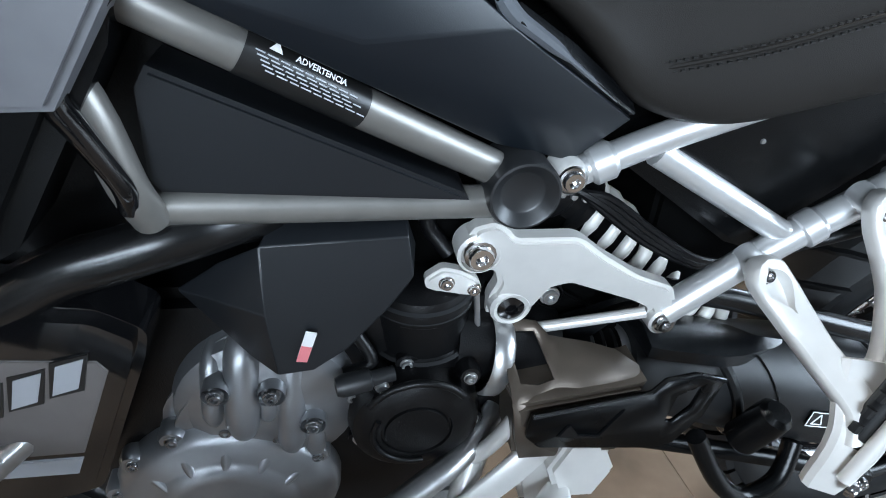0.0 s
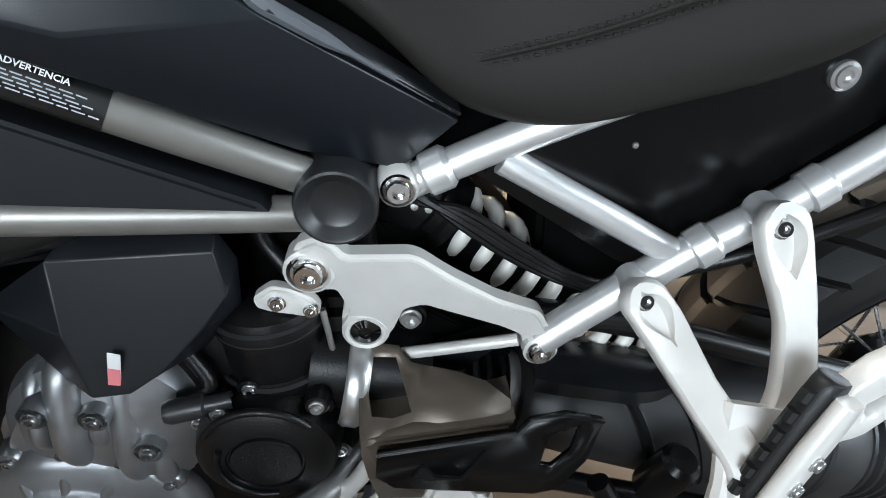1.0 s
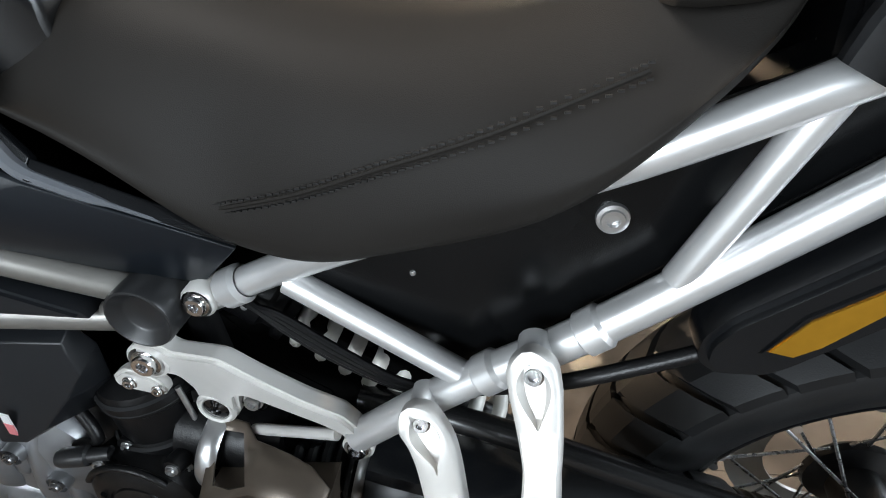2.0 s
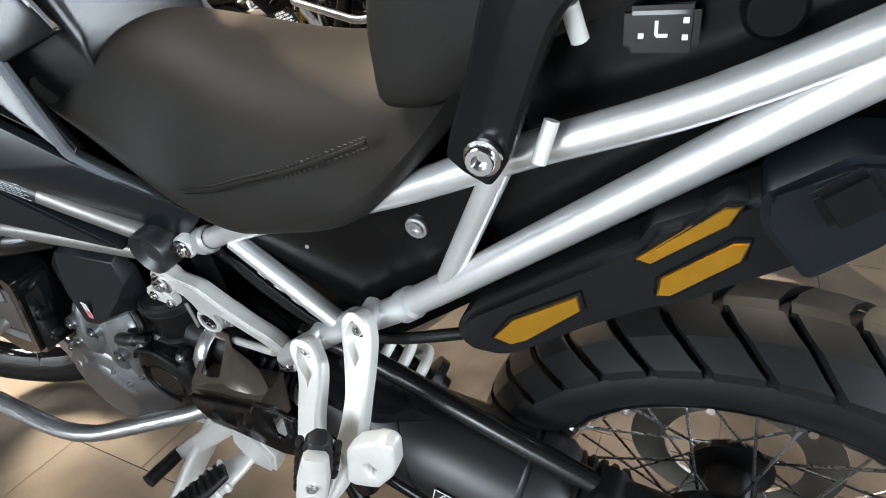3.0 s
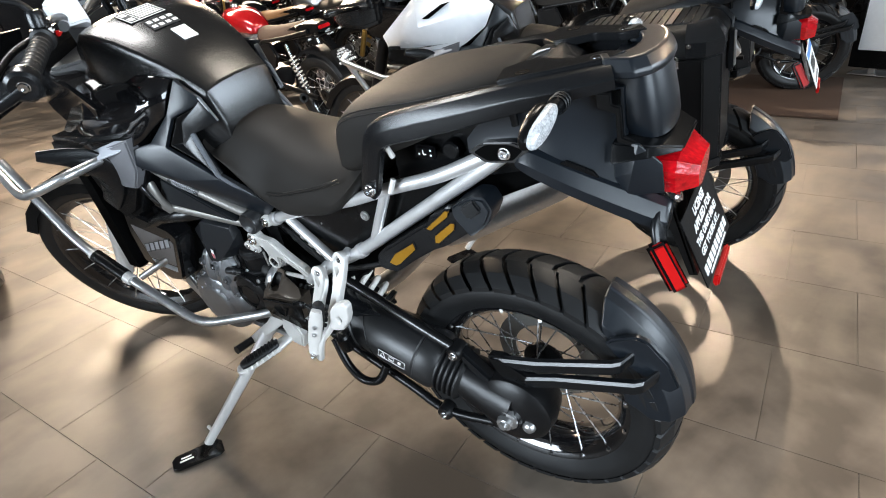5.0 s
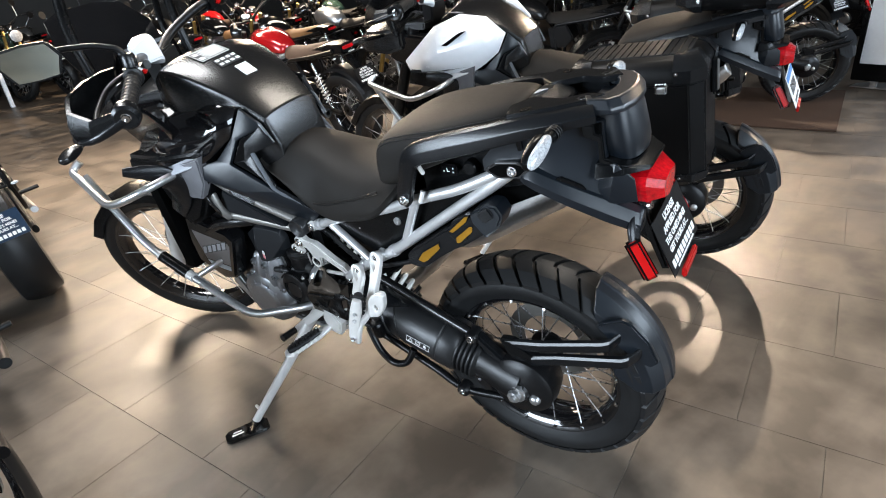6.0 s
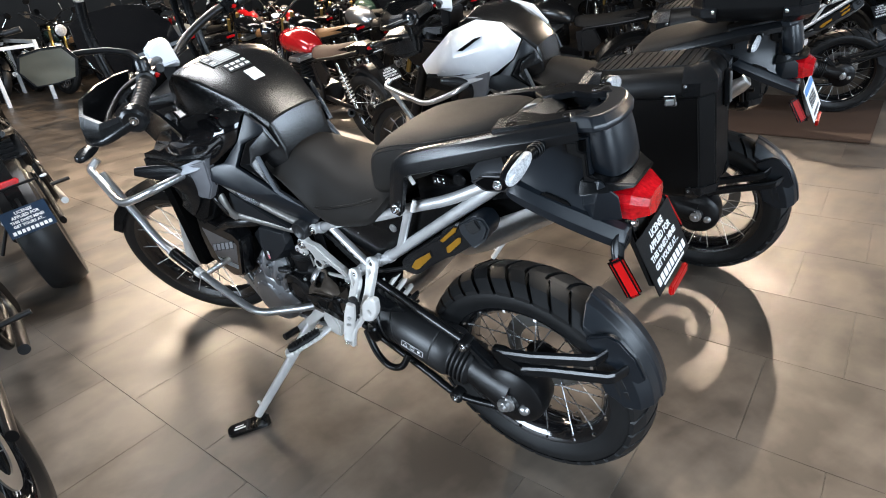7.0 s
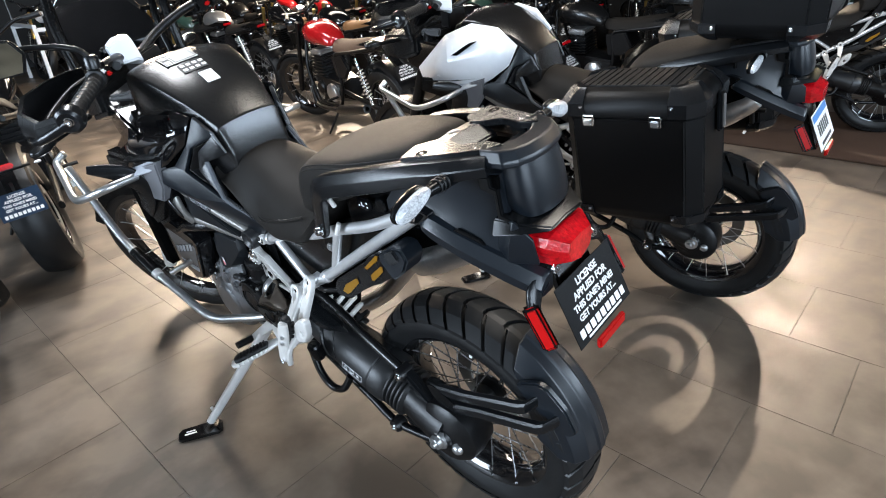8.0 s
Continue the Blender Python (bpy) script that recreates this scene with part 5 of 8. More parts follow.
        for pts, wid in (([(-0.450, Y(0.158), 0.640), (-0.430, Y(0.172), 0.614), (-0.413, Y(0.212), 0.586), (-0.394, Y(0.252), 0.560), (-0.390, Y(0.268), 0.535)], [0.0175, 0.0175, 0.0140, 0.0145, 0.0165]), ([(-0.359, Y(0.158), 0.703), (-0.354, Y(0.172), 0.674), (-0.350, Y(0.200), 0.632), (-0.355, Y(0.226), 0.590), (-0.371, Y(0.246), 0.560), (-0.392, Y(0.266), 0.535)], [0.0175, 0.0175, 0.0122, 0.0135, 0.0175, 0.0185])):
            P = smooth_path(pts, 9)
            run = [0.0]
            for p, q in zip(P, P[1:]):
                run.append(run[-1] + (q - p).length)
            rings = []
            for i, p in enumerate(P):
                t = (P[min(i + 1, len(P) - 1)] - P[max(i - 1, 0)]).normalized()
                o = (out - t * out.dot(t)).normalized()
                e = t.cross(o)
                w = float(np.interp(i / (len(P) - 1), np.linspace(0, 1, len(wid)), wid))
                if run[i] < w:
                    w = max(math.sqrt(max(w * w - (w - run[i]) ** 2, 0)), 0.004)
                # oval pocket below the rounded head
                f = min(max((run[i] - 0.008) / 0.046, 0), 1)
                g = max(0.0115 * math.sin(math.pi * f ** 0.75), 0.0006)
                g = min(g, w * 0.66)
                dep = 0.0085 * min(1.0, 5.0 * math.sin(math.pi * f))
                h = 0.009
                rings.append([p + e * x + o * y for x, y in ((-w, -h * 0.6), (-w * 0.8, -h), (w * 0.8, -h), (w, -h * 0.6), (w, h * 0.45), (w * 0.94, h * 0.8), (w * 0.80, h), (g, h), (g * 0.86, h - dep * 0.5), (g * 0.6, h - dep), (-g * 0.6, h - dep), (-g * 0.86, h - dep * 0.5), (-g, h), (-w * 0.80, h), (-w * 0.94, h * 0.8), (-w, h * 0.45))])
                if run[i] >= 0.017 and (not heads or heads[-1][1] != pts[0]):
                    heads.append((p + o * (h - dep), pts[0], o))
            add_loft(bm, rings)
        add_cast(bm, [(-0.379, Y(0.231), 0.587), (-0.384, Y(0.246), 0.564), (-0.392, Y(0.266), 0.53), (-0.404, Y(0.268), 0.478)], [0.046, 0.050, 0.048, 0.032], 0.0145, out)
        ph = finish(bm, "pillion_hanger", M_SILVER, bike, "silver cast pillion footrest hanger", 40)
        # ear with its slot
        ear = [(-0.338, 0.618), (-0.325, 0.634), (-0.300, 0.650), (-0.289, 0.652), (-0.282, 0.645), (-0.286, 0.618), (-0.294, 0.600), (-0.312, 0.575), (-0.321, 0.570), (-0.345, 0.562), (-0.352, 0.566)]
        eo = holed("hanger_ear", ear, [(-0.323, 0.604), (-0.315, 0.611), (-0.309, 0.604), (-0.313, 0.592), (-0.320, 0.590)], Y(0.243), 0.018, M_SILVER, ph)
        md = eo.modifiers.new("edge", "BEVEL")
        md.width, md.segments, md.limit_method = 0.0035, 2, "ANGLE"
        for p, _, o in heads:
            bolt(p, o, 0.0074, ph)
            lathe("hanger_spacer", [(0.012, 0.0), (0.012, 0.03)], p - o * 0.004, (0, -s, 0.1), M_TUBE, ph, "", 16)
        # folded pillion peg: rubber inside, silver plate with two rivets outside
        pa, pb = Vector((-0.356, Y(0.268), 0.628)), Vector((-0.398, Y(0.280), 0.502))
        dr = (pb - pa).normalized()
        face = Vector((0.45, s * 0.85, 0.2))
        cast("pillion_peg", [pa, pa + dr * 0.035, pa + dr * 0.09, pb], [0.022, 0.030, 0.029, 0.022], 0.011, face, M_SILVER, bike, "silver folded pillion footrest")
        fo = (face - dr * face.dot(dr)).normalized()
        pr = cast("pillion_peg_rubber", [p - fo * 0.014 for p in (pa - dr * 0.008, pa - dr * 0.003, pa + dr * 0.03, pa + dr * 0.085, pa + dr * 0.10, pa + dr * 0.106)], [0.010, 0.024, 0.031, 0.030, 0.024, 0.012], 0.017, face, M_RUBBER, bike, "black ribbed pillion footrest rubber")
        sd = dr.cross(fo)
        for k in range(6):
            p = pa + dr * (0.006 + 0.016 * k) - fo * 0.016
            bm = bmesh.new()
            add_tube(bm, [p - sd * 0.0172 - dr * 0.004, p - sd * 0.0172 + dr * 0.004], 0.0042, 8)
            add_tube(bm, [p + sd * 0.0172 - dr * 0.004, p + sd * 0.0172 + dr * 0.004], 0.0042, 8)
            finish(bm, "rubber_rib", M_RUBBER, pr)
        for q in (0.045, 0.068):
            bolt(pa + dr * q + fo * 0.006, fo, 0.006, bike, M_STEEL, "rivet")
        bolt(pb + fo * 0.007 + dr * 0.004, fo, 0.008, bike)
    # rider peg
    plate("peg_bracket", [(-0.60, 0.47), (-0.565, 0.465), (-0.545, 0.42), (-0.56, 0.38), (-0.60, 0.385), (-0.615, 0.43)], -0.195, -0.165, M_SILVER, bike, "silver footrest bracket", 0.005)
    pg = cast("rider_peg", [(-0.598, -0.190, 0.398), (-0.620, -0.225, 0.388), (-0.668, -0.300, 0.366), (-0.680, -0.318, 0.361)], [0.022, 0.046, 0.048, 0.024], 0.012, (0, 0.1, 1), M_SILVER, bike, "silver toothed rider footrest")
    cast("peg_rubber", [(-0.616, -0.222, 0.399), (-0.632, -0.246, 0.392), (-0.662, -0.292, 0.379), (-0.672, -0.308, 0.374)], [0.024, 0.036, 0.038, 0.024], 0.014, (0, 0.1, 1), M_RUBBER, pg, "black ribbed footrest rubber")
    dv = Vector((-0.048, -0.075, -0.022))
    sv = dv.cross(Vector((0, 0.1, 1))).normalized()
    for k in range(7):
        for e in (-1, 1):
            p = Vector((-0.620, -0.225, 0.391)) + dv * (k / 6) + sv * e * 0.0235
            lathe("tooth", [(0, 0.009), (0.003, 0.006), (0.005, 0.0), (0.005, -0.004)], p, (0, 0.1, 1), M_SILVER, pg, "", 8)
    bm = bmesh.new()
    for k in range(8):
        p = Vector((-0.622, -0.231, 0.405)) + dv * (k / 8.5)
        add_tube(bm, [p - sv * 0.014, p + sv * 0.014], 0.0024, 6)
    finish(bm, "peg_ribs", M_RUBBER, pg)

    # --- side stand (left) ---
    tube("side_stand", [(-0.675, -0.150, 0.415), (-0.708, -0.200, 0.358), (-0.748, -0.278, 0.270), (-0.856, -0.408, 0.082)], [0.018, 0.017, 0.016, 0.013], M_SILVER, bike, "silver side stand", seg=14, n=5, flat=0.75)
    plate("stand_bracket", [(-0.60, 0.47), (-0.545, 0.455), (-0.535, 0.435), (-0.575, 0.40), (-0.585, 0.35), (-0.63, 0.36), (-0.64, 0.41)], -0.178, -0.150, M_SILVER, bike, "silver side stand bracket", 0.005)
    bolt((-0.558, -0.182, 0.443), (0, -1, 0), 0.010, bike)
    tube("stand_lug", [(-0.838, -0.388, 0.115), (-0.862, -0.384, 0.125)], 0.005, M_SILVER, bike)
    cast("gear_lever", [Vector(v) for v in ((-0.600, -0.168, 0.462), (-0.65, -0.186, 0.425), (-0.71, -0.196, 0.378), (-0.764, -0.200, 0.336))], [0.030, 0.030, 0.026, 0.018], 0.008, Vector((0, -1, 0.3)), M_SILVER, bike)
    tube("gear_lever_rubber", [(-0.764, -0.196, 0.336), (-0.764, -0.256, 0.346)], 0.011, M_RUBBER, bike, "black ribbed gear lever rubber")
    ft = body("stand_foot", [(-0.055, [(0, 0.004), (0.016, 0.004), (0.018, 0), (0, 0)]), (-0.045, [(0, 0.007), (0.024, 0.007), (0.026, 0), (0, 0)]), (0.045, [(0, 0.007), (0.020, 0.007), (0.022, 0), (0, 0)]), (0.055, [(0, 0.004), (0.012, 0.004), (0.014, 0), (0, 0)])], M_GLOSS, bike, "black side stand foot plate")
    ft.matrix_basis = (pose(0, 0, 0, 0, 0, YAW) @ pose(0, 0, 0, TIP, 0, 0)).inverted() @ pose(0, 0, 0, 0, 0, YAW - 118) @ Matrix.Scale(1.25, 4)
    ft.matrix_basis.translation = Vector((-0.866, -0.446, 0.0625))
    if main:
        word_bars(ft, Matrix.Translation((0, 0, 0.0076)), [(0.024, 0.004, 0.03, 0.005), (0.024, -0.005, 0.022, 0.004)], M_LABELW)
    engine(bike, main)
    front(bike, main, steer, tank_mat)
    return bike


def engine(bike, main):
    """Crankcase, covers, lines and guards of the three-cylinder engine."""
    body("crankcase", [(-1.10, [(0, 0.60), (0.09, 0.58), (0.11, 0.45), (0.08, 0.30), (0, 0.28)]), (-1.0, [(0, 0.66), (0.12, 0.62), (0.14, 0.45), (0.11, 0.26), (0, 0.25)]), (-0.75, [(0, 0.62), (0.115, 0.60), (0.14, 0.48), (0.12, 0.30), (0, 0.28)]), (-0.62, [(0, 0.60), (0.09, 0.58), (0.11, 0.48), (0.09, 0.36), (0, 0.34)])], M_DARK, bike, "black engine crankcase", bevel=0.01)
    body("cylinder_head", [(-1.10, [(0, 0.80), (0.12, 0.79), (0.13, 0.62), (0, 0.55)]), (-0.90, [(0, 0.86), (0.125, 0.85), (0.125, 0.66), (0, 0.60)]), (-0.74, [(0, 0.80), (0.10, 0.79), (0.09, 0.66), (0, 0.60)])], M_DARK, bike, "black cylinder head", bevel=0.01)
    # airbox and rear casting in near-zero black hold the shade between parts
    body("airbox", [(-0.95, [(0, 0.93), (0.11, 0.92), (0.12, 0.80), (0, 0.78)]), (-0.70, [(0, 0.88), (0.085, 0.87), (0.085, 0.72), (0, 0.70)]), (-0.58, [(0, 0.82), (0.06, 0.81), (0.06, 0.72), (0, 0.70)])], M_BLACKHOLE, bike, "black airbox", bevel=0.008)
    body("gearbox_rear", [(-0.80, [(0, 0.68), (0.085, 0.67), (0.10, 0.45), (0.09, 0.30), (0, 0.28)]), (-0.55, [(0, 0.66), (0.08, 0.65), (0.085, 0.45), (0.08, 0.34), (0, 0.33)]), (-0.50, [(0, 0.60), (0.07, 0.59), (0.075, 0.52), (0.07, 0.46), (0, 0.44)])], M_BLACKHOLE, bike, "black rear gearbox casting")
    for s in (-1, 1):
        c = Vector((-0.915, s * 0.135, 0.392))
        cov = lathe("engine_cover", [(0, 0.036), (0.050, 0.036), (0.062, 0.034), (0.066, 0.030), (0.069, 0.028), (0.088, 0.026), (0.098, 0.018), (0.104, 0.004), (0.106, -0.03)], c, (0, s, 0), M_ENGINE, bike, "silver grey cast engine cover", 48)
        for k in range(9):
            a = radians(30 + k * 27) if s < 0 else radians(20 + k * 40)
            p = c + Vector((0.098 * math.cos(a), s * 0.004, 0.098 * math.sin(a)))
            bm = bmesh.new()
            add_tube(bm, [p + Vector((0, -s * 0.03, 0)), p + Vector((0, s * 0.010, 0)), p + Vector((0, s * 0.014, 0))], [0.013, 0.0125, 0.010], 14)
            add_tube(bm, [p + Vector((0, s * 0.004, 0)), c + Vector((0.060 * math.cos(a), s * 0.030, 0.060 * math.sin(a)))], [0.0115, 0.004], 10)
            finish(bm, "cover_rib", M_ENGINE, cov)
            bolt(p + Vector((0, s * 0.0135, 0)), (0, s, 0), 0.0065, cov, M_SPOKE)
        # rounded cast ribs and bolts over the cover's top
        for x0, z0, x1, z1, r, yo in ((-0.906, 0.556, -0.912, 0.495, 0.0085, 0.147), (-0.880, 0.566, -0.890, 0.478, 0.0135, 0.150), (-0.860, 0.556, -0.868, 0.492, 0.008, 0.147), (-0.842, 0.548, -0.853, 0.445, 0.012, 0.147), (-0.826, 0.520, -0.832, 0.425, 0.009, 0.142)):
            bm = bmesh.new()
            add_tube(bm, smooth_path([(x0 + 0.004, s * (yo - 0.03), z0 + 0.014), (x0, s * (yo - 0.010), z0 + 0.004), (x0 * 0.7 + x1 * 0.3, s * yo, z0 * 0.7 + z1 * 0.3), (x0 * 0.3 + x1 * 0.7, s * (yo + 0.006), z0 * 0.3 + z1 * 0.7), (x1, s * (yo - 0.004), z1)], 4), [r * 0.9, r * 1.1, r * 1.15, r * 1.05, r * 0.6], 16)
            finish(bm, "cover_lobe", M_ENGINE, cov)
        for x, z in ((-0.902, 0.546), (-0.859, 0.539), (-0.829, 0.498)):
            lathe("cover_boss", [(0.011, 0.0), (0.0115, -0.004), (0.0125, -0.04)], (x, s * 0.164, z), (0, s, 0), M_ENGINE, cov, "", 18)
            bolt((x, s * 0.1645, z), (0, s, 0), 0.0072, cov, M_SPOKE)
        plate("cover_top", [(-0.962, 0.50), (-0.925, 0.552), (-0.900, 0.578), (-0.868, 0.586), (-0.838, 0.574), (-0.812, 0.540), (-0.800, 0.480), (-0.815, 0.43), (-0.95, 0.43)], s * 0.147, s * 0.09, M_ENGINE, cov, "", 0.012, lambda x, z, s=s: -s * 0.10 * max(z - 0.53, 0), round_=0.02)
        body_c = lathe("cover_dome", [(0.0, 0.010), (0.05, 0.006), (0.078, -0.008), (0.09, -0.04)], (-0.868, s * 0.148, 0.500), (0, s, 0), M_ENGINE, cov, "", 40)
        c2 = Vector((-0.738, s * 0.115, 0.478))
        gc = lathe("gear_cover", [(0, 0.052), (0.029, 0.052), (0.030, 0.0495), (0.032, 0.0495), (0.033, 0.052), (0.050, 0.050), (0.058, 0.044), (0.062, 0.028), (0.063, -0.04)], c2, (0, s, 0), M_DARK, bike, "round black gear cover", 40)
        for k in range(6):
            a = radians(-20 + k * 58)
            p = c2 + Vector((0.062 * math.cos(a), s * 0.015, 0.062 * math.sin(a)))
            bm = bmesh.new()
            add_tube(bm, [p + Vector((0, -s * 0.05, 0)), p + Vector((0, s * 0.012, 0))], 0.0105, 12)
            finish(bm, "cover_boss", M_DARK, gc)
            bolt(p + Vector((0, s * 0.012, 0)), (0, s, 0), 0.0065, gc, M_STEEL)
        gh = lathe("gear_shell", [(0.0, 0.118), (0.030, 0.117), (0.043, 0.110), (0.047, 0.098), (0.047, 0.088), (0.044, 0.085), (0.044, 0.050), (0.049, 0.046), (0.049, 0.034), (0.055, 0.028), (0.057, -0.02)], (-0.727, s * 0.098, 0.494), (0, 0, 1), M_DARK, bike, "black upright gear housing", 36)
        for z, r in ((0.596, 0.0485), (0.586, 0.0480), (0.541, 0.0505)):
            lathe("shell_ridge", [(r - 0.003, -0.002), (r, 0.0), (r - 0.003, 0.002)], (-0.727, s * 0.098, z), (0, 0, 1), M_PLUG, gh, "", 36)
        tube("cover_ridge", [(c2.x + 0.050 * math.cos(radians(35 + 14 * k)), s * 0.166, c2.z + 0.012 + 0.050 * math.sin(radians(35 + 14 * k))) for k in range(9)], 0.0035, M_DARK, bike, "", n=2)
        tube("cover_ridge", [(c2.x + 0.040 * math.cos(radians(150 + 16 * k)), s * 0.1675, c2.z + 0.040 * math.sin(radians(150 + 16 * k))) for k in range(9)], 0.0028, M_DARK, bike, "", n=2)
        for x, z, y in ((-0.690, 0.532, 0.150), (-0.768, 0.532, 0.150)):
            tube("housing_lug", [(x, s * (y - 0.03), z - 0.012), (x, s * y, z), (x, s * (y + 0.008), z + 0.001)], [0.011, 0.0105, 0.009], M_DARK, bike, seg=14)
            bolt((x, s * (y + 0.008), z), (0, s, 0), 0.0065, bike, M_STEEL)
        lathe("sensor_plug", [(0, 0.012), (0.008, 0.011), (0.010, 0.006), (0.010, -0.018), (0.007, -0.020), (0.007, -0.04)], (-0.796, s * 0.158, 0.539), (-1, s * 0.2, 0), M_PLUG, bike, "", 18)
        IC = {"a": (-0.852, 0.146, 0.676), "b": (-0.745, 0.142, 0.674), "c": (-0.742, 0.146, 0.640), "d": (-0.762, 0.152, 0.617), "e": (-0.797, 0.160, 0.584), "f": (-0.823, 0.163, 0.568), "g": (-0.850, 0.163, 0.566), "h": (-0.870, 0.152, 0.580), "i": (-0.918, 0.130, 0.632), "j": (-0.852, 0.160, 0.624), "k": (-0.885, 0.128, 0.652), "l": (-0.843, 0.128, 0.684), "m": (-0.745, 0.126, 0.682), "n": (-0.738, 0.120, 0.655), "o": (-0.742, 0.120, 0.615), "p": (-0.775, 0.125, 0.578), "q": (-0.82, 0.130, 0.556), "r": (-0.88, 0.120, 0.565)}
        facets("injector_cover", IC, ("abcdefgj", "ajik", "jghi", "almb", "cbmn", "cnod", "dope", "epqf", "fqg", "gqrh"), M_PANEL, bike, "black faceted injector cover", s, 0.005, 9, 0.0, 0.0012)
        if s < 0:
            st = box("stripe", (0, 0, 0), (0.0085, 0.0012, 0.036), M_LABELW, bike, "pink and white stripe", bevel=0)
            box("stripe_foot", (0, -0.0004, -0.008), (0.0085, 0.0012, 0.020), M_PINK, st, "", bevel=0)
            st.matrix_basis = Matrix.Translation((-0.826, -0.1650, 0.592)) @ pose(0, 0, 0, 6, 18, 0)
            tube("clutch_line", [(-0.79, -0.13, 0.575), (-0.775, -0.14, 0.545), (-0.80, -0.145, 0.538)], 0.006, M_DARK, bike, n=4)
            # cable lever
            plate("cable_lever", [(-0.729, 0.624), (-0.714, 0.634), (-0.700, 0.630), (-0.684, 0.620), (-0.679, 0.610), (-0.684, 0.602), (-0.697, 0.604), (-0.714, 0.608), (-0.728, 0.614)], -0.132, -0.118, M_SILVER, bike, "small steel cable lever", 0.003, round_=0.004)
            bolt((-0.711, -0.1325, 0.620), (0, -1, 0), 0.007, bike)
            bolt((-0.687, -0.1325, 0.611), (0, -1, 0), 0.006, bike)
            tube("lever_rod", [(-0.681, -0.118, 0.600), (-0.676, -0.12, 0.545), (-0.668, -0.12, 0.50)], 0.0028, M_STEEL, bike)
            tube("breather_hose", [(-0.728, -0.09, 0.69), (-0.722, -0.095, 0.655), (-0.712, -0.10, 0.64), (-0.704, -0.105, 0.63)], 0.007, M_DARK, bike, n=4)
            lathe("shaft_collar", [(0.040, -0.004), (0.043, 0), (0.043, 0.012), (0.040, 0.016)], (-0.668, -0.115, 0.522), (0.97, 0, -0.24), M_STEEL, bike, "steel hose clamp", 28)
            tube("shaft_sleeve", [(-0.70, -0.10, 0.53), (-0.60, -0.10, 0.51)], 0.040, M_DARK, bike, seg=24)
            # black sheet added behind the shield so its hole looks dark
            plate("shield_back", [(-0.665, 0.585), (-0.61, 0.585), (-0.56, 0.55), (-0.52, 0.52), (-0.52, 0.44), (-0.665, 0.44)], -0.094, -0.08, M_BLACKHOLE, bike, "", 0.002)
            # bronze heat shield round the shaft's front end
            lean = lambda x, z: float(np.interp(z, [0.44, 0.50, 0.515, 0.535, 0.556, 0.57], [-0.186, -0.188, -0.184, -0.152, -0.121, -0.112])) - 0.20 * max(x + 0.60, 0) * float(np.interp(z, [0.52, 0.56], [0.3, 1]))
            holed("heat_shield", [(-0.657, 0.560), (-0.640, 0.561), (-0.622, 0.558), (-0.612, 0.549), (-0.598, 0.547), (-0.575, 0.545), (-0.552, 0.541), (-0.533, 0.532), (-0.536, 0.522), (-0.540, 0.505), (-0.545, 0.48), (-0.55, 0.45), (-0.60, 0.445), (-0.645, 0.45), (-0.652, 0.48), (-0.655, 0.505), (-0.656, 0.52), (-0.656, 0.54)], [(-0.650, 0.553), (-0.625, 0.552), (-0.620, 0.541), (-0.614, 0.527), (-0.630, 0.525), (-0.646, 0.526), (-0.649, 0.54)], 0.0, 0.003, M_SHIELD, bike, "bronze tinted metal heat shield", lean)
            plate("shield_end", [(-0.655, 0.515), (-0.540, 0.527), (-0.532, 0.530), (-0.540, 0.50), (-0.55, 0.45), (-0.65, 0.45)], -0.184, -0.13, M_SHIELD, bike, "", 0.006)
            sgd = holed("shaft_guard", [(-0.642, 0.517), (-0.534, 0.530), (-0.524, 0.544), (-0.496, 0.548), (-0.467, 0.538), (-0.475, 0.491), (-0.496, 0.456), (-0.515, 0.452), (-0.631, 0.474), (-0.645, 0.490)], [(-0.509, 0.524), (-0.484, 0.536), (-0.489, 0.504), (-0.503, 0.486), (-0.513, 0.489)], -0.1935, 0.005, M_PLASTIC, bike, "black shaft guard plate with a cut-out")
            for o in ([(-0.617, 0.488), (-0.609, 0.502), (-0.606, 0.502), (-0.597, 0.488), (-0.577, 0.484), (-0.560, 0.514), (-0.557, 0.514), (-0.575, 0.480), (-0.598, 0.483)],):
                plate("guard_rib", o, -0.1985, -0.192, M_PLASTIC2, sgd, "", 0.001)
            tube("guard_edge", [(-0.642, -0.1965, 0.517), (-0.534, -0.1965, 0.530), (-0.524, -0.1965, 0.544), (-0.496, -0.1965, 0.548), (-0.467, -0.1965, 0.538)], 0.0020, M_PLASTIC2, sgd, seg=6)
            tube("shift_rod", [(-0.70, -0.15, 0.39), (-0.668, -0.165, 0.44), (-0.645, -0.165, 0.478)], 0.008, M_SILVER, bike, n=3)
            for k in range(4):
                e = 0.0062 * k
                tube("cable", [(-0.640 + e, -0.075, 0.712), (-0.604, -0.090, 0.690 - e * 0.5), (-0.572 + e * 0.3, -0.100, 0.664 + e * 0.6), (-0.524 + e * 0.3, -0.104, 0.628 + e * 0.7), (-0.470, -0.106, 0.600 + e * 0.5), (-0.430, -0.100, 0.590 + e * 0.3)], 0.0034 if k != 1 else 0.0044, M_DARK, bike, n=5, seg=8)
            # sheet added to close and darken the gap between seat and frame
            plate("under_seat_panel", [(-0.69, 0.715), (-0.69, 0.80), (-0.60, 0.835), (-0.42, 0.86), (-0.42, 0.80), (-0.53, 0.722), (-0.56, 0.704), (-0.62, 0.685)], -0.074, -0.066, M_BLACKHOLE, bike, "black sheet filling the shaded gap under the seat", 0.002)
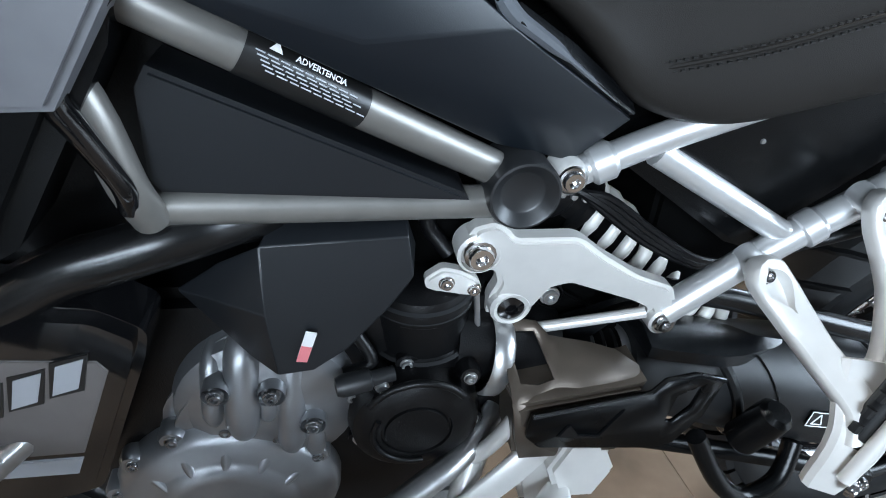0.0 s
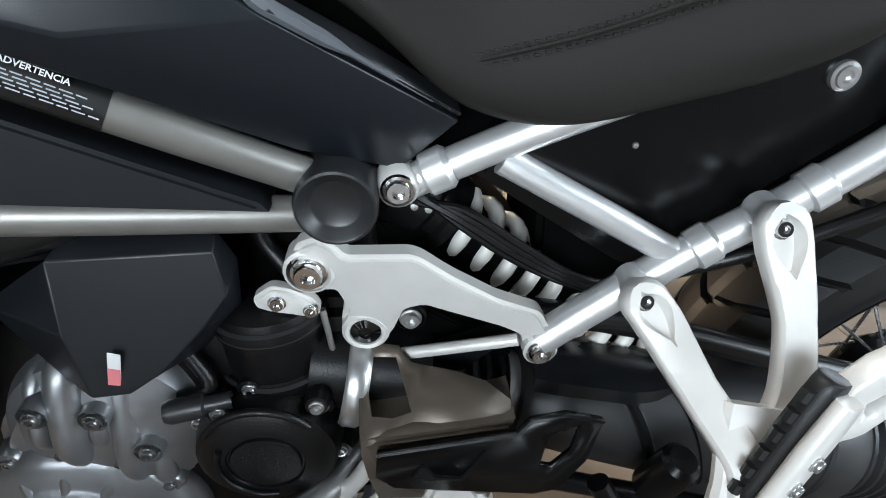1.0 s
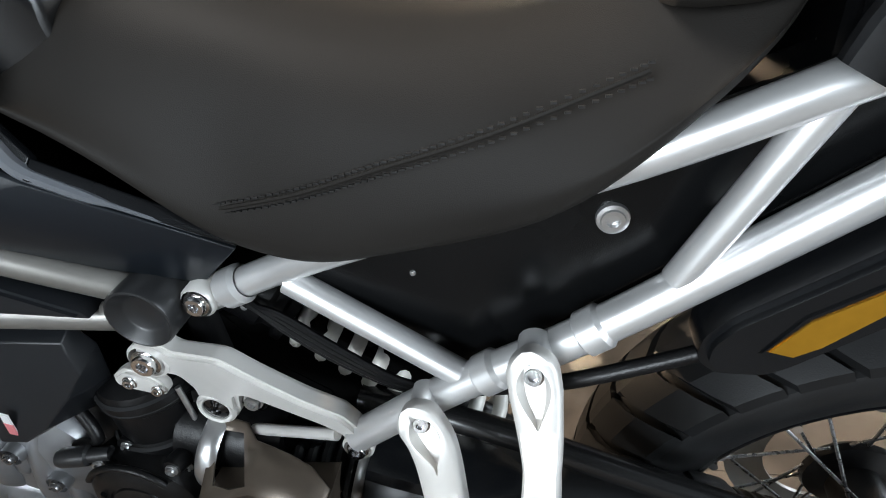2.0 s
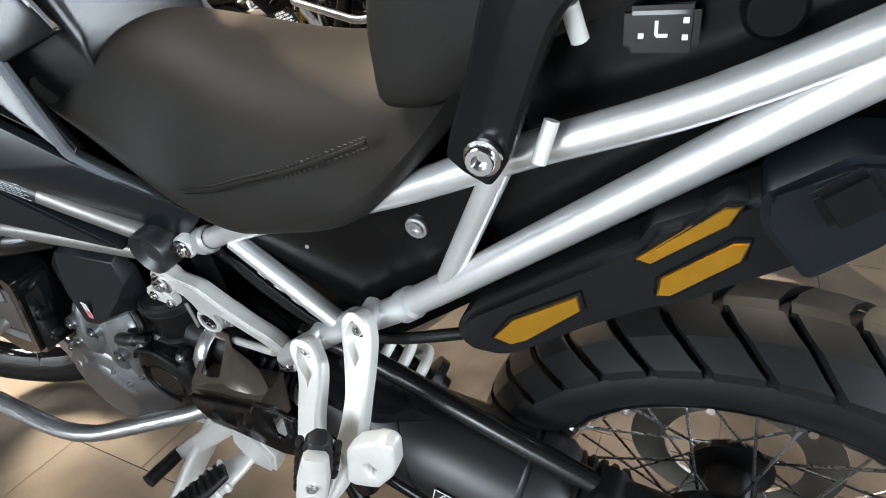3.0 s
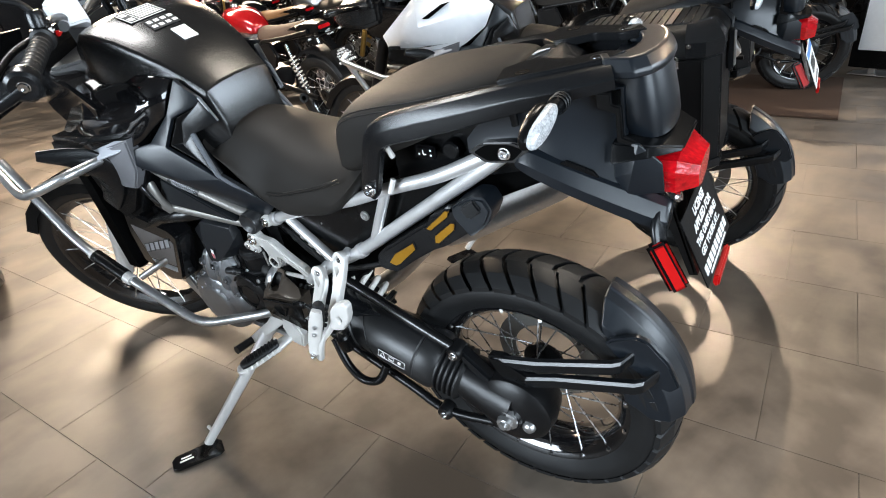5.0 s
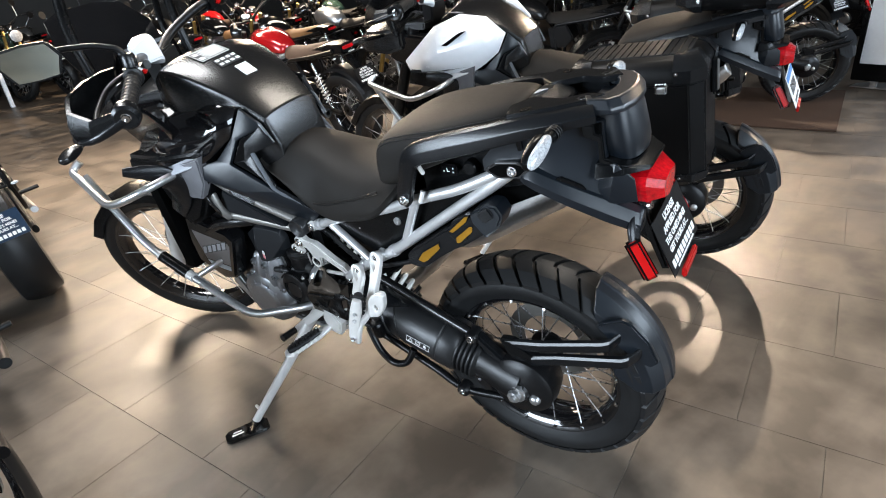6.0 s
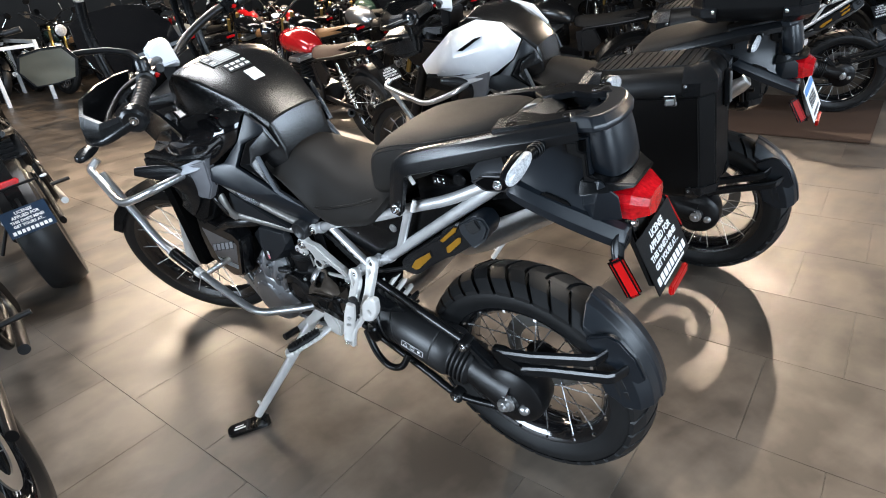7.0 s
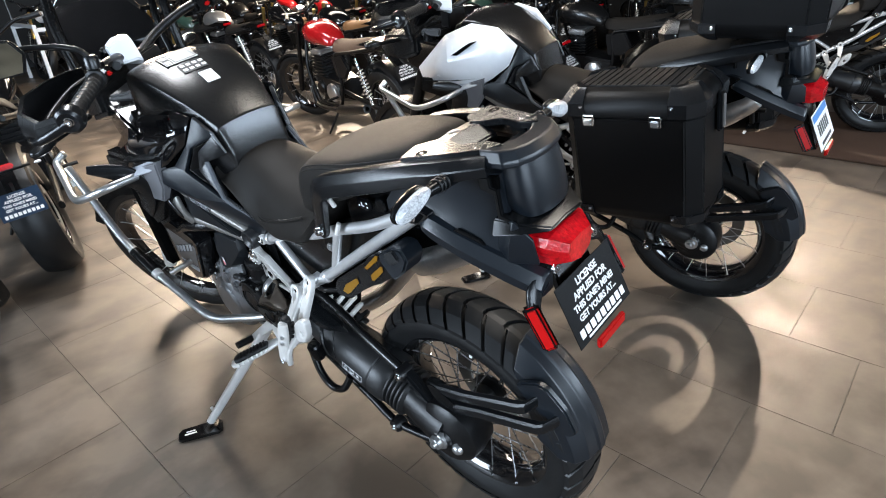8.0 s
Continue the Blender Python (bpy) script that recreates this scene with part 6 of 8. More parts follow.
        tube("coolant_hose", [(-1.10, s * 0.165, 0.625), (-1.015, s * 0.170, 0.660), (-0.973, s * 0.170, 0.681), (-0.937, s * 0.168, 0.690), (-0.890, s * 0.155, 0.697), (-0.845, s * 0.12, 0.692)], 0.0185, M_TANK, bike, "thick black coolant hose", n=5, seg=16)
        # side guard with its name field
        sg = plate("radiator_guard", [(-1.14, 0.69), (-0.955, 0.656), (-0.928, 0.634), (-0.935, 0.61), (-1.0, 0.47), (-1.06, 0.455), (-1.19, 0.52)], s * 0.186, s * 0.13, M_GLOSS, bike, "gloss black radiator side guard", 0.008, round_=0.008)
        gp = plate("guard_field", [(-1.13, 0.640), (-0.963, 0.617), (-0.958, 0.607), (-0.997, 0.524), (-1.115, 0.530)], s * 0.1875, s * 0.17, M_FIELD, bike, "grey brown field with slanted shapes", 0.001)
        plate("guard_band", [(-1.115, 0.525), (-0.999, 0.519), (-1.008, 0.500), (-1.10, 0.506)], s * 0.1875, s * 0.17, M_LABELG, bike, "", 0.001)
        for k in range(5):
            x, z = -1.114 + k * 0.029, 0.552 + k * 0.0095
            for nm, mt, e, q in (("shape_edge", M_LABELB, 0.003, 0.1883), ("slanted_shape", M_LABELG, 0.0, 0.1890)):
                plate(nm, [(x - e, z - e), (x + 0.018 + e, z + 0.005 - e), (x + 0.029 + e, z + 0.032 + e), (x + 0.010 - e, z + 0.027 + e)], s * q, s * 0.18, mt, sg, "pale slanted shape" if e == 0 else "", 0)
    body("radiator", [(-1.24, [(0, 0.80), (0.20, 0.79), (0.20, 0.48), (0, 0.47)]), (-1.19, [(0, 0.80), (0.20, 0.79), (0.20, 0.48), (0, 0.47)])], M_BLACKHOLE, bike, "black radiator")
    body("skid_plate", [(-1.16, [(0, 0.44), (0.10, 0.43), (0.11, 0.36), (0, 0.30)]), (-1.05, [(0, 0.30), (0.12, 0.32), (0.135, 0.31), (0, 0.23)]), (-0.66, [(0, 0.28), (0.11, 0.30), (0.125, 0.29), (0, 0.225)])], M_STEEL, bike, "silver aluminium skid plate", bevel=0.006)
    # crash bars
    for s in (-1, 1):
        tube("crash_bar", [(-1.36, s * 0.310, 0.870), (-1.21, s * 0.30, 0.63), (-1.03, s * 0.294, 0.543), (-0.867, s * 0.26, 0.411), (-0.693, s * 0.165, 0.428), (-0.65, s * 0.12, 0.44)], 0.0125, M_STEEL, bike, "silver tubular crash bar", bend=0.05, seg=16)
        tube("crash_bar_sleeve", [(-1.155, s * 0.299, 0.604), (-1.055, s * 0.2955, 0.555)], 0.0175, M_PLASTIC, bike, "black crash bar sleeve", seg=16)
        for p, q in (((-1.165, 0.2995, 0.609), (-1.155, 0.299, 0.604)), ((-1.055, 0.2955, 0.555), (-1.035, 0.2945, 0.5455))):
            tube("sleeve_collar", [(p[0], s * p[1], p[2]), (q[0], s * q[1], q[2])], 0.0155, M_SILVER, bike, seg=16)
        tube("crash_bar_hoop", [(-1.36, s * 0.300, 0.915), (-1.375, s * 0.330, 0.893), (-1.12, s * 0.384, 0.842), (-1.04, s * 0.376, 0.864), (-0.968, s * 0.330, 0.890), (-0.98, s * 0.21, 0.885)], 0.0115, M_STEEL, bike, bend=0.045, seg=16)
        cast("deflector", [(-1.045, s * 0.335, 0.934), (-1.005, s * 0.275, 0.905), (-0.985, s * 0.245, 0.865), (-1.0, s * 0.235, 0.81), (-1.05, s * 0.235, 0.75)], [0.022, 0.05, 0.075, 0.07, 0.05], 0.010, (0.5, s, 0.4), M_PLASTIC2, bike, "black side deflector")
        tube("crash_bar_stay", [(-1.12, s * 0.235, 0.49), (-0.995, s * 0.155, 0.56)], 0.010, M_STEEL, bike, seg=12)


def controls(bike, turn):
    """Bar, grip, switches, lever, handguard and mirror of each side: laid out for the bar turned by 24 degrees, then moved to the bike's own lock."""
    laid = Matrix.Translation((-1.19, 0, 1.0)) @ Matrix.Rotation(radians(24), 4, (Vector((-1.20, 0, 1.08)) - Vector((-1.41, 0, 0.62))).normalized()) @ Matrix.Translation((1.19, 0, -1.0))
    for s in (-1, 1):
        old = set(bike.children)
        d = Vector((0.147, -0.131, -0.037)).normalized()
        grip0, grip1 = Vector((-0.965, -0.229, 1.163)), Vector((-0.818, -0.360, 1.126))
        tube("handlebar", [(-1.165, -0.005, 1.16), (-1.12, -0.09, 1.172), (-1.03, -0.170, 1.180), grip0, grip1], 0.0125, M_DARK, bike, "black handlebar", n=5, seg=12)
        gp = tube("grip", [grip0, grip0.lerp(grip1, 0.5), grip1], [0.0185, 0.0178, 0.0195], M_RUBBER, bike, "black rubber grip", seg=20)
        for k in range(9):
            lathe("grip_rib", [(0.0182, -0.003), (0.0196, -0.001), (0.0196, 0.001), (0.0182, 0.003)], grip0.lerp(grip1, 0.14 + 0.09 * k), d, M_RUBBER, gp, "", 20)
        lathe("grip_flange", [(0.018, -0.008), (0.0245, -0.005), (0.0245, 0.003), (0.018, 0.006)], grip0, d, M_RUBBER, bike, "", 24)
        lathe("bar_end", [(0, 0.010), (0.011, 0.010), (0.012, 0.014), (0.024, 0.016), (0.031, 0.010), (0.033, -0.004), (0.030, -0.020), (0.018, -0.024)], grip1 + d * 0.010, d, M_PLASTIC2, bike, "black handguard eye", 28)
        bolt(grip1 + d * 0.020, d, 0.012, bike)
        sw = box("switch_box", (0, 0, 0), (0.062, 0.046, 0.044), M_PLASTIC, bike, "black switch box", bevel=0.011)
        sw.matrix_basis = Matrix.Translation((-0.992, -0.206, 1.172)) @ pose(0, 0, 0, 0, 0, -42)
        for dx, dy, dz, mt in ((-0.008, 0.004, 0.026, M_GREYPAINT), (0.016, -0.006, 0.022, M_GREYPAINT), (0.024, 0.020, 0.004, M_WHITE), (-0.020, -0.022, 0.004, M_REFL), (0.008, 0.026, -0.006, M_REFL)):
            box("switch", (dx, dy, dz), (0.018, 0.013, 0.011), mt, sw, "", bevel=0.004)
        lathe("mirror_clamp", [(0, 0.020), (0.014, 0.019), (0.018, 0.012), (0.018, -0.014), (0.012, -0.018)], (-0.965, -0.222, 1.202), (0, 0.1, 1), M_PLASTIC2, bike, "", 20)
        tube("brake_lever", [(-1.03, -0.19, 1.165), (-1.02, -0.27, 1.152), (-0.95, -0.355, 1.128), (-0.885, -0.405, 1.112)], [0.009, 0.007, 0.007, 0.009], M_DARK, bike, n=5)
        # open handguard shell: pairs of (top, foot) from the eye round the front
        bm = bmesh.new()
        rings = []
        for tp, ft in (((-0.822, -0.378, 1.140), (-0.815, -0.376, 1.106)), ((-0.870, -0.420, 1.130), (-0.866, -0.428, 1.084)), ((-0.925, -0.432, 1.150), (-0.930, -0.438, 1.076)), ((-0.975, -0.398, 1.174), (-0.985, -0.424, 1.072)), ((-1.020, -0.330, 1.184), (-1.04, -0.360, 1.080)), ((-1.045, -0.265, 1.188), (-1.07, -0.280, 1.105)), ((-1.050, -0.225, 1.186), (-1.07, -0.23, 1.13))):
            a, b = Vector(tp), Vector(ft)
            c = Vector((-0.90, -0.30, 1.12))
            o = ((a + b) * 0.5 - c)
            o.z = 0
            o = o.normalized() * 0.005
            rings.append([a + o, a * 0.7 + b * 0.3 + o * 2.2, a * 0.3 + b * 0.7 + o * 2.2, b + o, b - o, a * 0.3 + b * 0.7 + o * 0.6, a * 0.7 + b * 0.3 + o * 0.6, a - o])
        add_loft(bm, rings)
        hg = finish(bm, "handguard", M_PLASTIC, bike, "black angular plastic handguard", 18)
        tube("handguard_brace", [(-0.812, -0.372, 1.118), (-0.866, -0.428, 1.090), (-0.930, -0.436, 1.080), (-0.985, -0.420, 1.078), (-1.04, -0.355, 1.086)], [0.014, 0.011, 0.009, 0.008, 0.006], M_PLASTIC2, hg, n=4)
        # mirror on its long stem
        tube("mirror_stem", [(-0.965, -0.222, 1.215), (-0.975, -0.232, 1.238), (-1.014, -0.267, 1.254), (-1.056, -0.318, 1.262), (-1.075, -0.345, 1.262)], 0.0075, M_DARK, bike, bend=0.015)
        mm = Matrix.Translation((-1.075, -0.392, 1.252)) @ pose(0, 0, 0, 0, 6, -30) @ Matrix.Scale(0.80, 4)
        for nm, mt, lab, x0, x1, k in (("mirror", M_DARK, "black mirror housing", -0.020, 0.010, 1.0), ("mirror_glass", M_MIRROR, "silvered mirror glass", 0.0102, 0.0118, 0.9)):
            sec = lambda x, q: (x, [(0, 0.056 * q), (0.065 * q, 0.050 * q), (0.088 * q, 0.005 * q), (0.062 * q, -0.052 * q), (0, -0.056 * q)])
            mo = body(nm, [sec(x0, k * (0.8 if nm == "mirror" else 1)), sec((x0 + x1) / 2, k), sec(x1, k)], mt, bike, lab, bevel=0.005 if nm == "mirror" else 0.0)
            mo.matrix_basis = mm
        fix = turn @ laid.inverted() if s < 0 else turn @ Matrix.Diagonal((1, -1, 1, 1)) @ laid.inverted()
        for o in bike.children:
            if o not in old:
                o.matrix_basis = fix @ o.matrix_basis


def front(bike, main, steer, tank_mat):
    """Fork, front wheel, bars, screen and nose."""
    old = set(bike.children)
    c = (-1.56, 0, 0.347)
    wheel(bike, c, 0.343, 0.092, 0.283, 0.045, M_GLOSS, "front_wheel", 0, 32, detail=False)
    for s in (-1, 1):
        tube("fork_leg", [(-1.545, s * 0.105, 0.35), (-1.40, s * 0.105, 0.66)], 0.024, M_SILVER if s < 0 else M_SILVER, bike, "silver fork leg", seg=16)
        tube("fork_tube", [(-1.41, s * 0.105, 0.64), (-1.215, s * 0.105, 1.07)], 0.028, M_DARK, bike, "black upper fork tube", seg=16)
        tube("indicator_stalk", [(-1.33, s * 0.16, 1.05), (-1.33, s * 0.30, 1.055)], 0.009, M_PLASTIC, bike)
        ind = body("indicator", [(-0.03, [(0, 0.012), (0.03, 0.010), (0.035, -0.010), (0, -0.014)]), (0.0, [(0, 0.020), (0.05, 0.012), (0.05, -0.014), (0, -0.02)]), (0.02, [(0, 0.012), (0.04, 0.008), (0.04, -0.010), (0, -0.012)])], M_TANK, bike, "dark front indicator", sub=1)
        ind.matrix_basis = Matrix.Translation((-1.32, s * 0.35, 1.06))
    for z, x in ((1.075, -1.20), (0.92, -1.27)):
        body("triple_clamp", [(x - 0.05, [(0, z + 0.018), (0.13, z + 0.016), (0.14, z - 0.015), (0, z - 0.018)]), (x + 0.05, [(0, z + 0.018), (0.10, z + 0.016), (0.11, z - 0.015), (0, z - 0.018)])], M_DARK, bike, "black triple clamp", bevel=0.006)
    body("bar_clamp", [(-1.20, [(0, 1.17), (0.05, 1.168), (0.052, 1.08), (0, 1.08)]), (-1.14, [(0, 1.17), (0.05, 1.168), (0.052, 1.08), (0, 1.08)])], M_DARK, bike, "", bevel=0.006)
    rv = body("reservoir", [(-0.05, [(0, 0.022), (0.026, 0.020), (0.030, -0.03), (0, -0.04)]), (-0.01, [(0, 0.036), (0.034, 0.032), (0.036, -0.035), (0, -0.045)]), (0.035, [(0, 0.034), (0.030, 0.030), (0.030, -0.04), (0, -0.06)]), (0.05, [(0, 0.024), (0.022, 0.020), (0.022, -0.05), (0, -0.06)])], M_WHITE, bike, "white protective cover on the clutch reservoir", bevel=0.005)
    rv.matrix_basis = Matrix.Translation((-1.15, -0.07, 1.205)) @ pose(0, 0, 0, 0, 0, 60) @ Matrix.Diagonal((0.72, 0.66, 1.0, 1))
    tube("reservoir_stub", [(-1.13, -0.12, 1.185), (-1.09, -0.165, 1.195)], 0.012, M_DARK, bike, seg=14)
    bm = bmesh.new()
    rings = []
    for k in range(9):
        a = radians(150 - 130 * k / 8)
        r = 0.368
        rings.append([(c[0] + rr * math.cos(a), y, c[2] + rr * math.sin(a)) for y, rr in ((-0.058, r - 0.05), (-0.058, r - 0.012), (0, r), (0.058, r - 0.012), (0.058, r - 0.05), (0.054, r - 0.05), (0.054, r - 0.015), (0, r - 0.005), (-0.054, r - 0.015), (-0.054, r - 0.05))])
    add_loft(bm, rings)
    finish(bm, "front_fender", M_PLASTIC, bike, "black front fender", 30)
    # turn all of it about the steering axis
    axis = (Vector((-1.20, 0, 1.08)) - Vector((-1.41, 0, 0.62))).normalized()
    head = Vector((-1.19, 0, 1.0))
    turn = Matrix.Translation(head) @ Matrix.Rotation(radians(steer), 4, axis) @ Matrix.Translation(-head)
    for o in bike.children:
        if o not in old:
            o.matrix_basis = turn @ o.matrix_basis
    controls(bike, turn)
    # nose, screen and dash stay on the frame
    body("headlight_nose", [(-1.62, [(0, 1.02), (0.03, 1.01), (0.04, 0.97), (0, 0.96)]), (-1.50, [(0, 1.10), (0.12, 1.06), (0.14, 0.98), (0, 0.93)]), (-1.36, [(0, 1.14), (0.17, 1.08), (0.18, 0.98), (0, 0.92)]), (-1.27, [(0, 1.13), (0.16, 1.08), (0.16, 1.0), (0, 0.95)])], M_TANK, bike, "black headlight nose", bevel=0.012)
    sc = plate("screen", [(-0.15, -0.02), (0.15, -0.02), (0.165, 0.10), (0.13, 0.20), (0.06, 0.235), (-0.06, 0.235), (-0.13, 0.20), (-0.165, 0.10)], -0.003, 0.003, M_GLOSS, bike, "dark tinted screen", 0.001, lambda x, z: 1.6 * x * x)
    sc.matrix_basis = Matrix.Translation((-1.42, 0, 1.11)) @ pose(0, 0, 0, 0, 0, -90) @ pose(0, 0, 0, 38, 0, 0)
    for s in (-1, 1):
        tube("screen_stay", [(-1.30, s * 0.14, 1.04), (-1.36, s * 0.15, 1.20), (-1.33, s * 0.15, 1.33)], 0.012, M_PLASTIC, bike, n=4, flat=0.5)
        tube("screen_post", [(-1.29, s * 0.165, 1.06), (-1.31, s * 0.17, 1.25), (-1.28, s * 0.165, 1.36)], 0.015, M_PLASTIC, bike, n=4)
    dash = box("dash", (0, 0, 0), (0.025, 0.19, 0.12), M_GLOSS, bike, "gloss black dash screen", bevel=0.008)
    dash.matrix_basis = Matrix.Translation((-1.30, 0.0, 1.14)) @ pose(0, 0, 0, 0, 40, 0)
    if main:
        # stickers on the tank
        tm = Matrix.Translation((-0.912, -0.03, 1.1615)) @ pose(0, 0, 0, 2.5, 15, 0) @ Matrix.Scale(1.25, 4)
        lab = box("sticker", (0, 0, 0), (0.05, 0.075, 0.0012), M_LABELB, bike, "black and white safety sticker", bevel=0)
        lab.matrix_basis = tm
        up = Matrix.Translation((0, 0, 0.0012))
        word_bars(lab, up, [(-0.024, 0, 0.0012, 0.073), (0.024, 0, 0.0012, 0.073), (0, 0.0365, 0.05, 0.0012), (0, -0.0365, 0.05, 0.0012), (0, -0.017, 0.05, 0.0012)] + [(-0.017 + 0.008 * k, 0.01, 0.004, 0.046) for k in range(5)] + [(-0.012, -0.027, 0.012, 0.011), (0.012, -0.027, 0.012, 0.011)], M_LABELW)
        lab2 = box("sticker", (0, 0, 0), (0.034, 0.03, 0.0012), M_LABELW, bike, "plain white sticker", bevel=0)
        lab2.matrix_basis = Matrix.Translation((-0.806, -0.008, 1.1140)) @ pose(0, 0, 0, 0, 31, 0) @ Matrix.Scale(1.3, 4)
        lab3 = box("sticker", (0, 0, 0), (0.028, 0.055, 0.0012), M_LABELB, bike, "black and white safety sticker", bevel=0)
        lab3.matrix_basis = Matrix.Translation((-0.855, -0.02, 1.1402)) @ pose(0, 0, 0, 2, 26, 0) @ Matrix.Scale(1.3, 4)
        word_bars(lab3, up, [(dx, dy, 0.007, 0.009) for dx in (-0.008, 0.006) for dy in (-0.02, -0.006, 0.008, 0.022)], M_LABELW)
        # warning label wrapped on the frame tube
        bm = bmesh.new()
        run = smooth_path([(-1.05, -0.165, 0.925), (-0.882, -0.177, 0.845), (-0.772, -0.150, 0.777), (-0.675, -0.120, 0.717)], 48)[64:95]
        a, b = run[0], run[-1]
        add_tube(bm, run, 0.01385, 20, cap=False)
        wl = finish(bm, "warning_label", M_LABELB, bike, "black warning label with white print on the frame tube")
        d = (b - a).normalized()
        n = Vector((0, -0.85, 0.5)); n = (n - d * n.dot(d)).normalized()
        v = n.cross(d)
        tm = Matrix(((d.x, v.x, n.x, 0), (d.y, v.y, n.y, 0), (d.z, v.z, n.z, 0), (0, 0, 0, 1)))
        mid = run[len(run) // 2] + n * 0.01395
        LM = Matrix.Translation(mid) @ tm
        text("lettering", "ADVERTENCIA", 0.0049, LM @ Matrix.Translation((0.003, 0.0060, 0)), M_LABELW, wl, "", 0.0001, 0.0001)
        word_bars(wl, Matrix.Translation((0, 0, -0.0006)) @ LM, [(-0.033 + 0.0073 * j + 0.002 * k, 0.0016 - 0.0021 * k, 0.0052 + 0.0011 * ((j * 3 + k) % 2), 0.00075) for k in range(5) for j in range(9 - k % 2)], M_LABELG)
        bm = bmesh.new()
        q = [LM @ Vector(p) for p in ((-0.029, 0.0042, 0.0004), (-0.021, 0.0042, 0.0004), (-0.025, 0.0100, 0.0004))]
        bm.faces.new([bm.verts.new(p) for p in q])
        finish(bm, "warning_triangle", M_LABELW, wl)
    # lock panel, tail inner panels
    for s in (-1, 1):
        plate("battery_cover", [(-0.560, 0.707), (-0.545, 0.735), (-0.20, 0.865), (-0.05, 0.93), (0.02, 0.96), (0.0, 0.925), (-0.15, 0.815), (-0.33, 0.685), (-0.42, 0.615), (-0.44, 0.622)], s * 0.108, s * 0.06, M_PLASTIC, bike, "black battery side cover", 0.006)
        lathe("lock", [(0, 0.002), (0.004, 0.002), (0.0045, 0.005), (0.0075, 0.005), (0.008, 0.003), (0.0105, 0.0025), (0.011, 0), (0.011, -0.004)], (-0.306, s * 0.109, 0.772), (0, s, 0), M_STEEL, bike, "round steel seat lock", 24)
        lathe("rivet", [(0, 0.001), (0.002, 0.0005), (0.0025, -0.001)], (-0.444, s * 0.109, 0.726), (0, s, 0), M_STEEL, bike, "", 10)
        box("switch_panel", (-0.112, s * 0.122, 0.945), (0.040, 0.012, 0.026), M_GLOSS, bike, "small black switch panel", bevel=0.004)
        lathe("socket_cap", [(0, 0.008), (0.013, 0.008), (0.016, 0.005), (0.017, -0.01)], (-0.058, s * 0.122, 0.955), (0, s, 0), M_PLASTIC, bike, "round rubber socket cap", 20)
    word_bars(bike, Matrix.Translation((-0.108, -0.1285, 0.946)) @ pose(0, 0, 0, 90, 0, 0), [(-0.006, 0.001, 0.0018, 0.008), (-0.003, -0.003, 0.006, 0.0018), (0.009, 0.005, 0.003, 0.003), (0.009, -0.004, 0.003, 0.003), (-0.014, -0.003, 0.003, 0.003)], M_LABELW, "switch_symbol")
    # inner fender in near-zero black carries the shade under the tail
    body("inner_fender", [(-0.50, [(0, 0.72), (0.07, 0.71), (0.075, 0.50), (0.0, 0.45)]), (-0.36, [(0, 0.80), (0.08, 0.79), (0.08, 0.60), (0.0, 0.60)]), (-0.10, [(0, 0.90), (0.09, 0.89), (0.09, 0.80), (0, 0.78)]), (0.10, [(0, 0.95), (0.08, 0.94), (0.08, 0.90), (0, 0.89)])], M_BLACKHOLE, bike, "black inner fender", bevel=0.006)


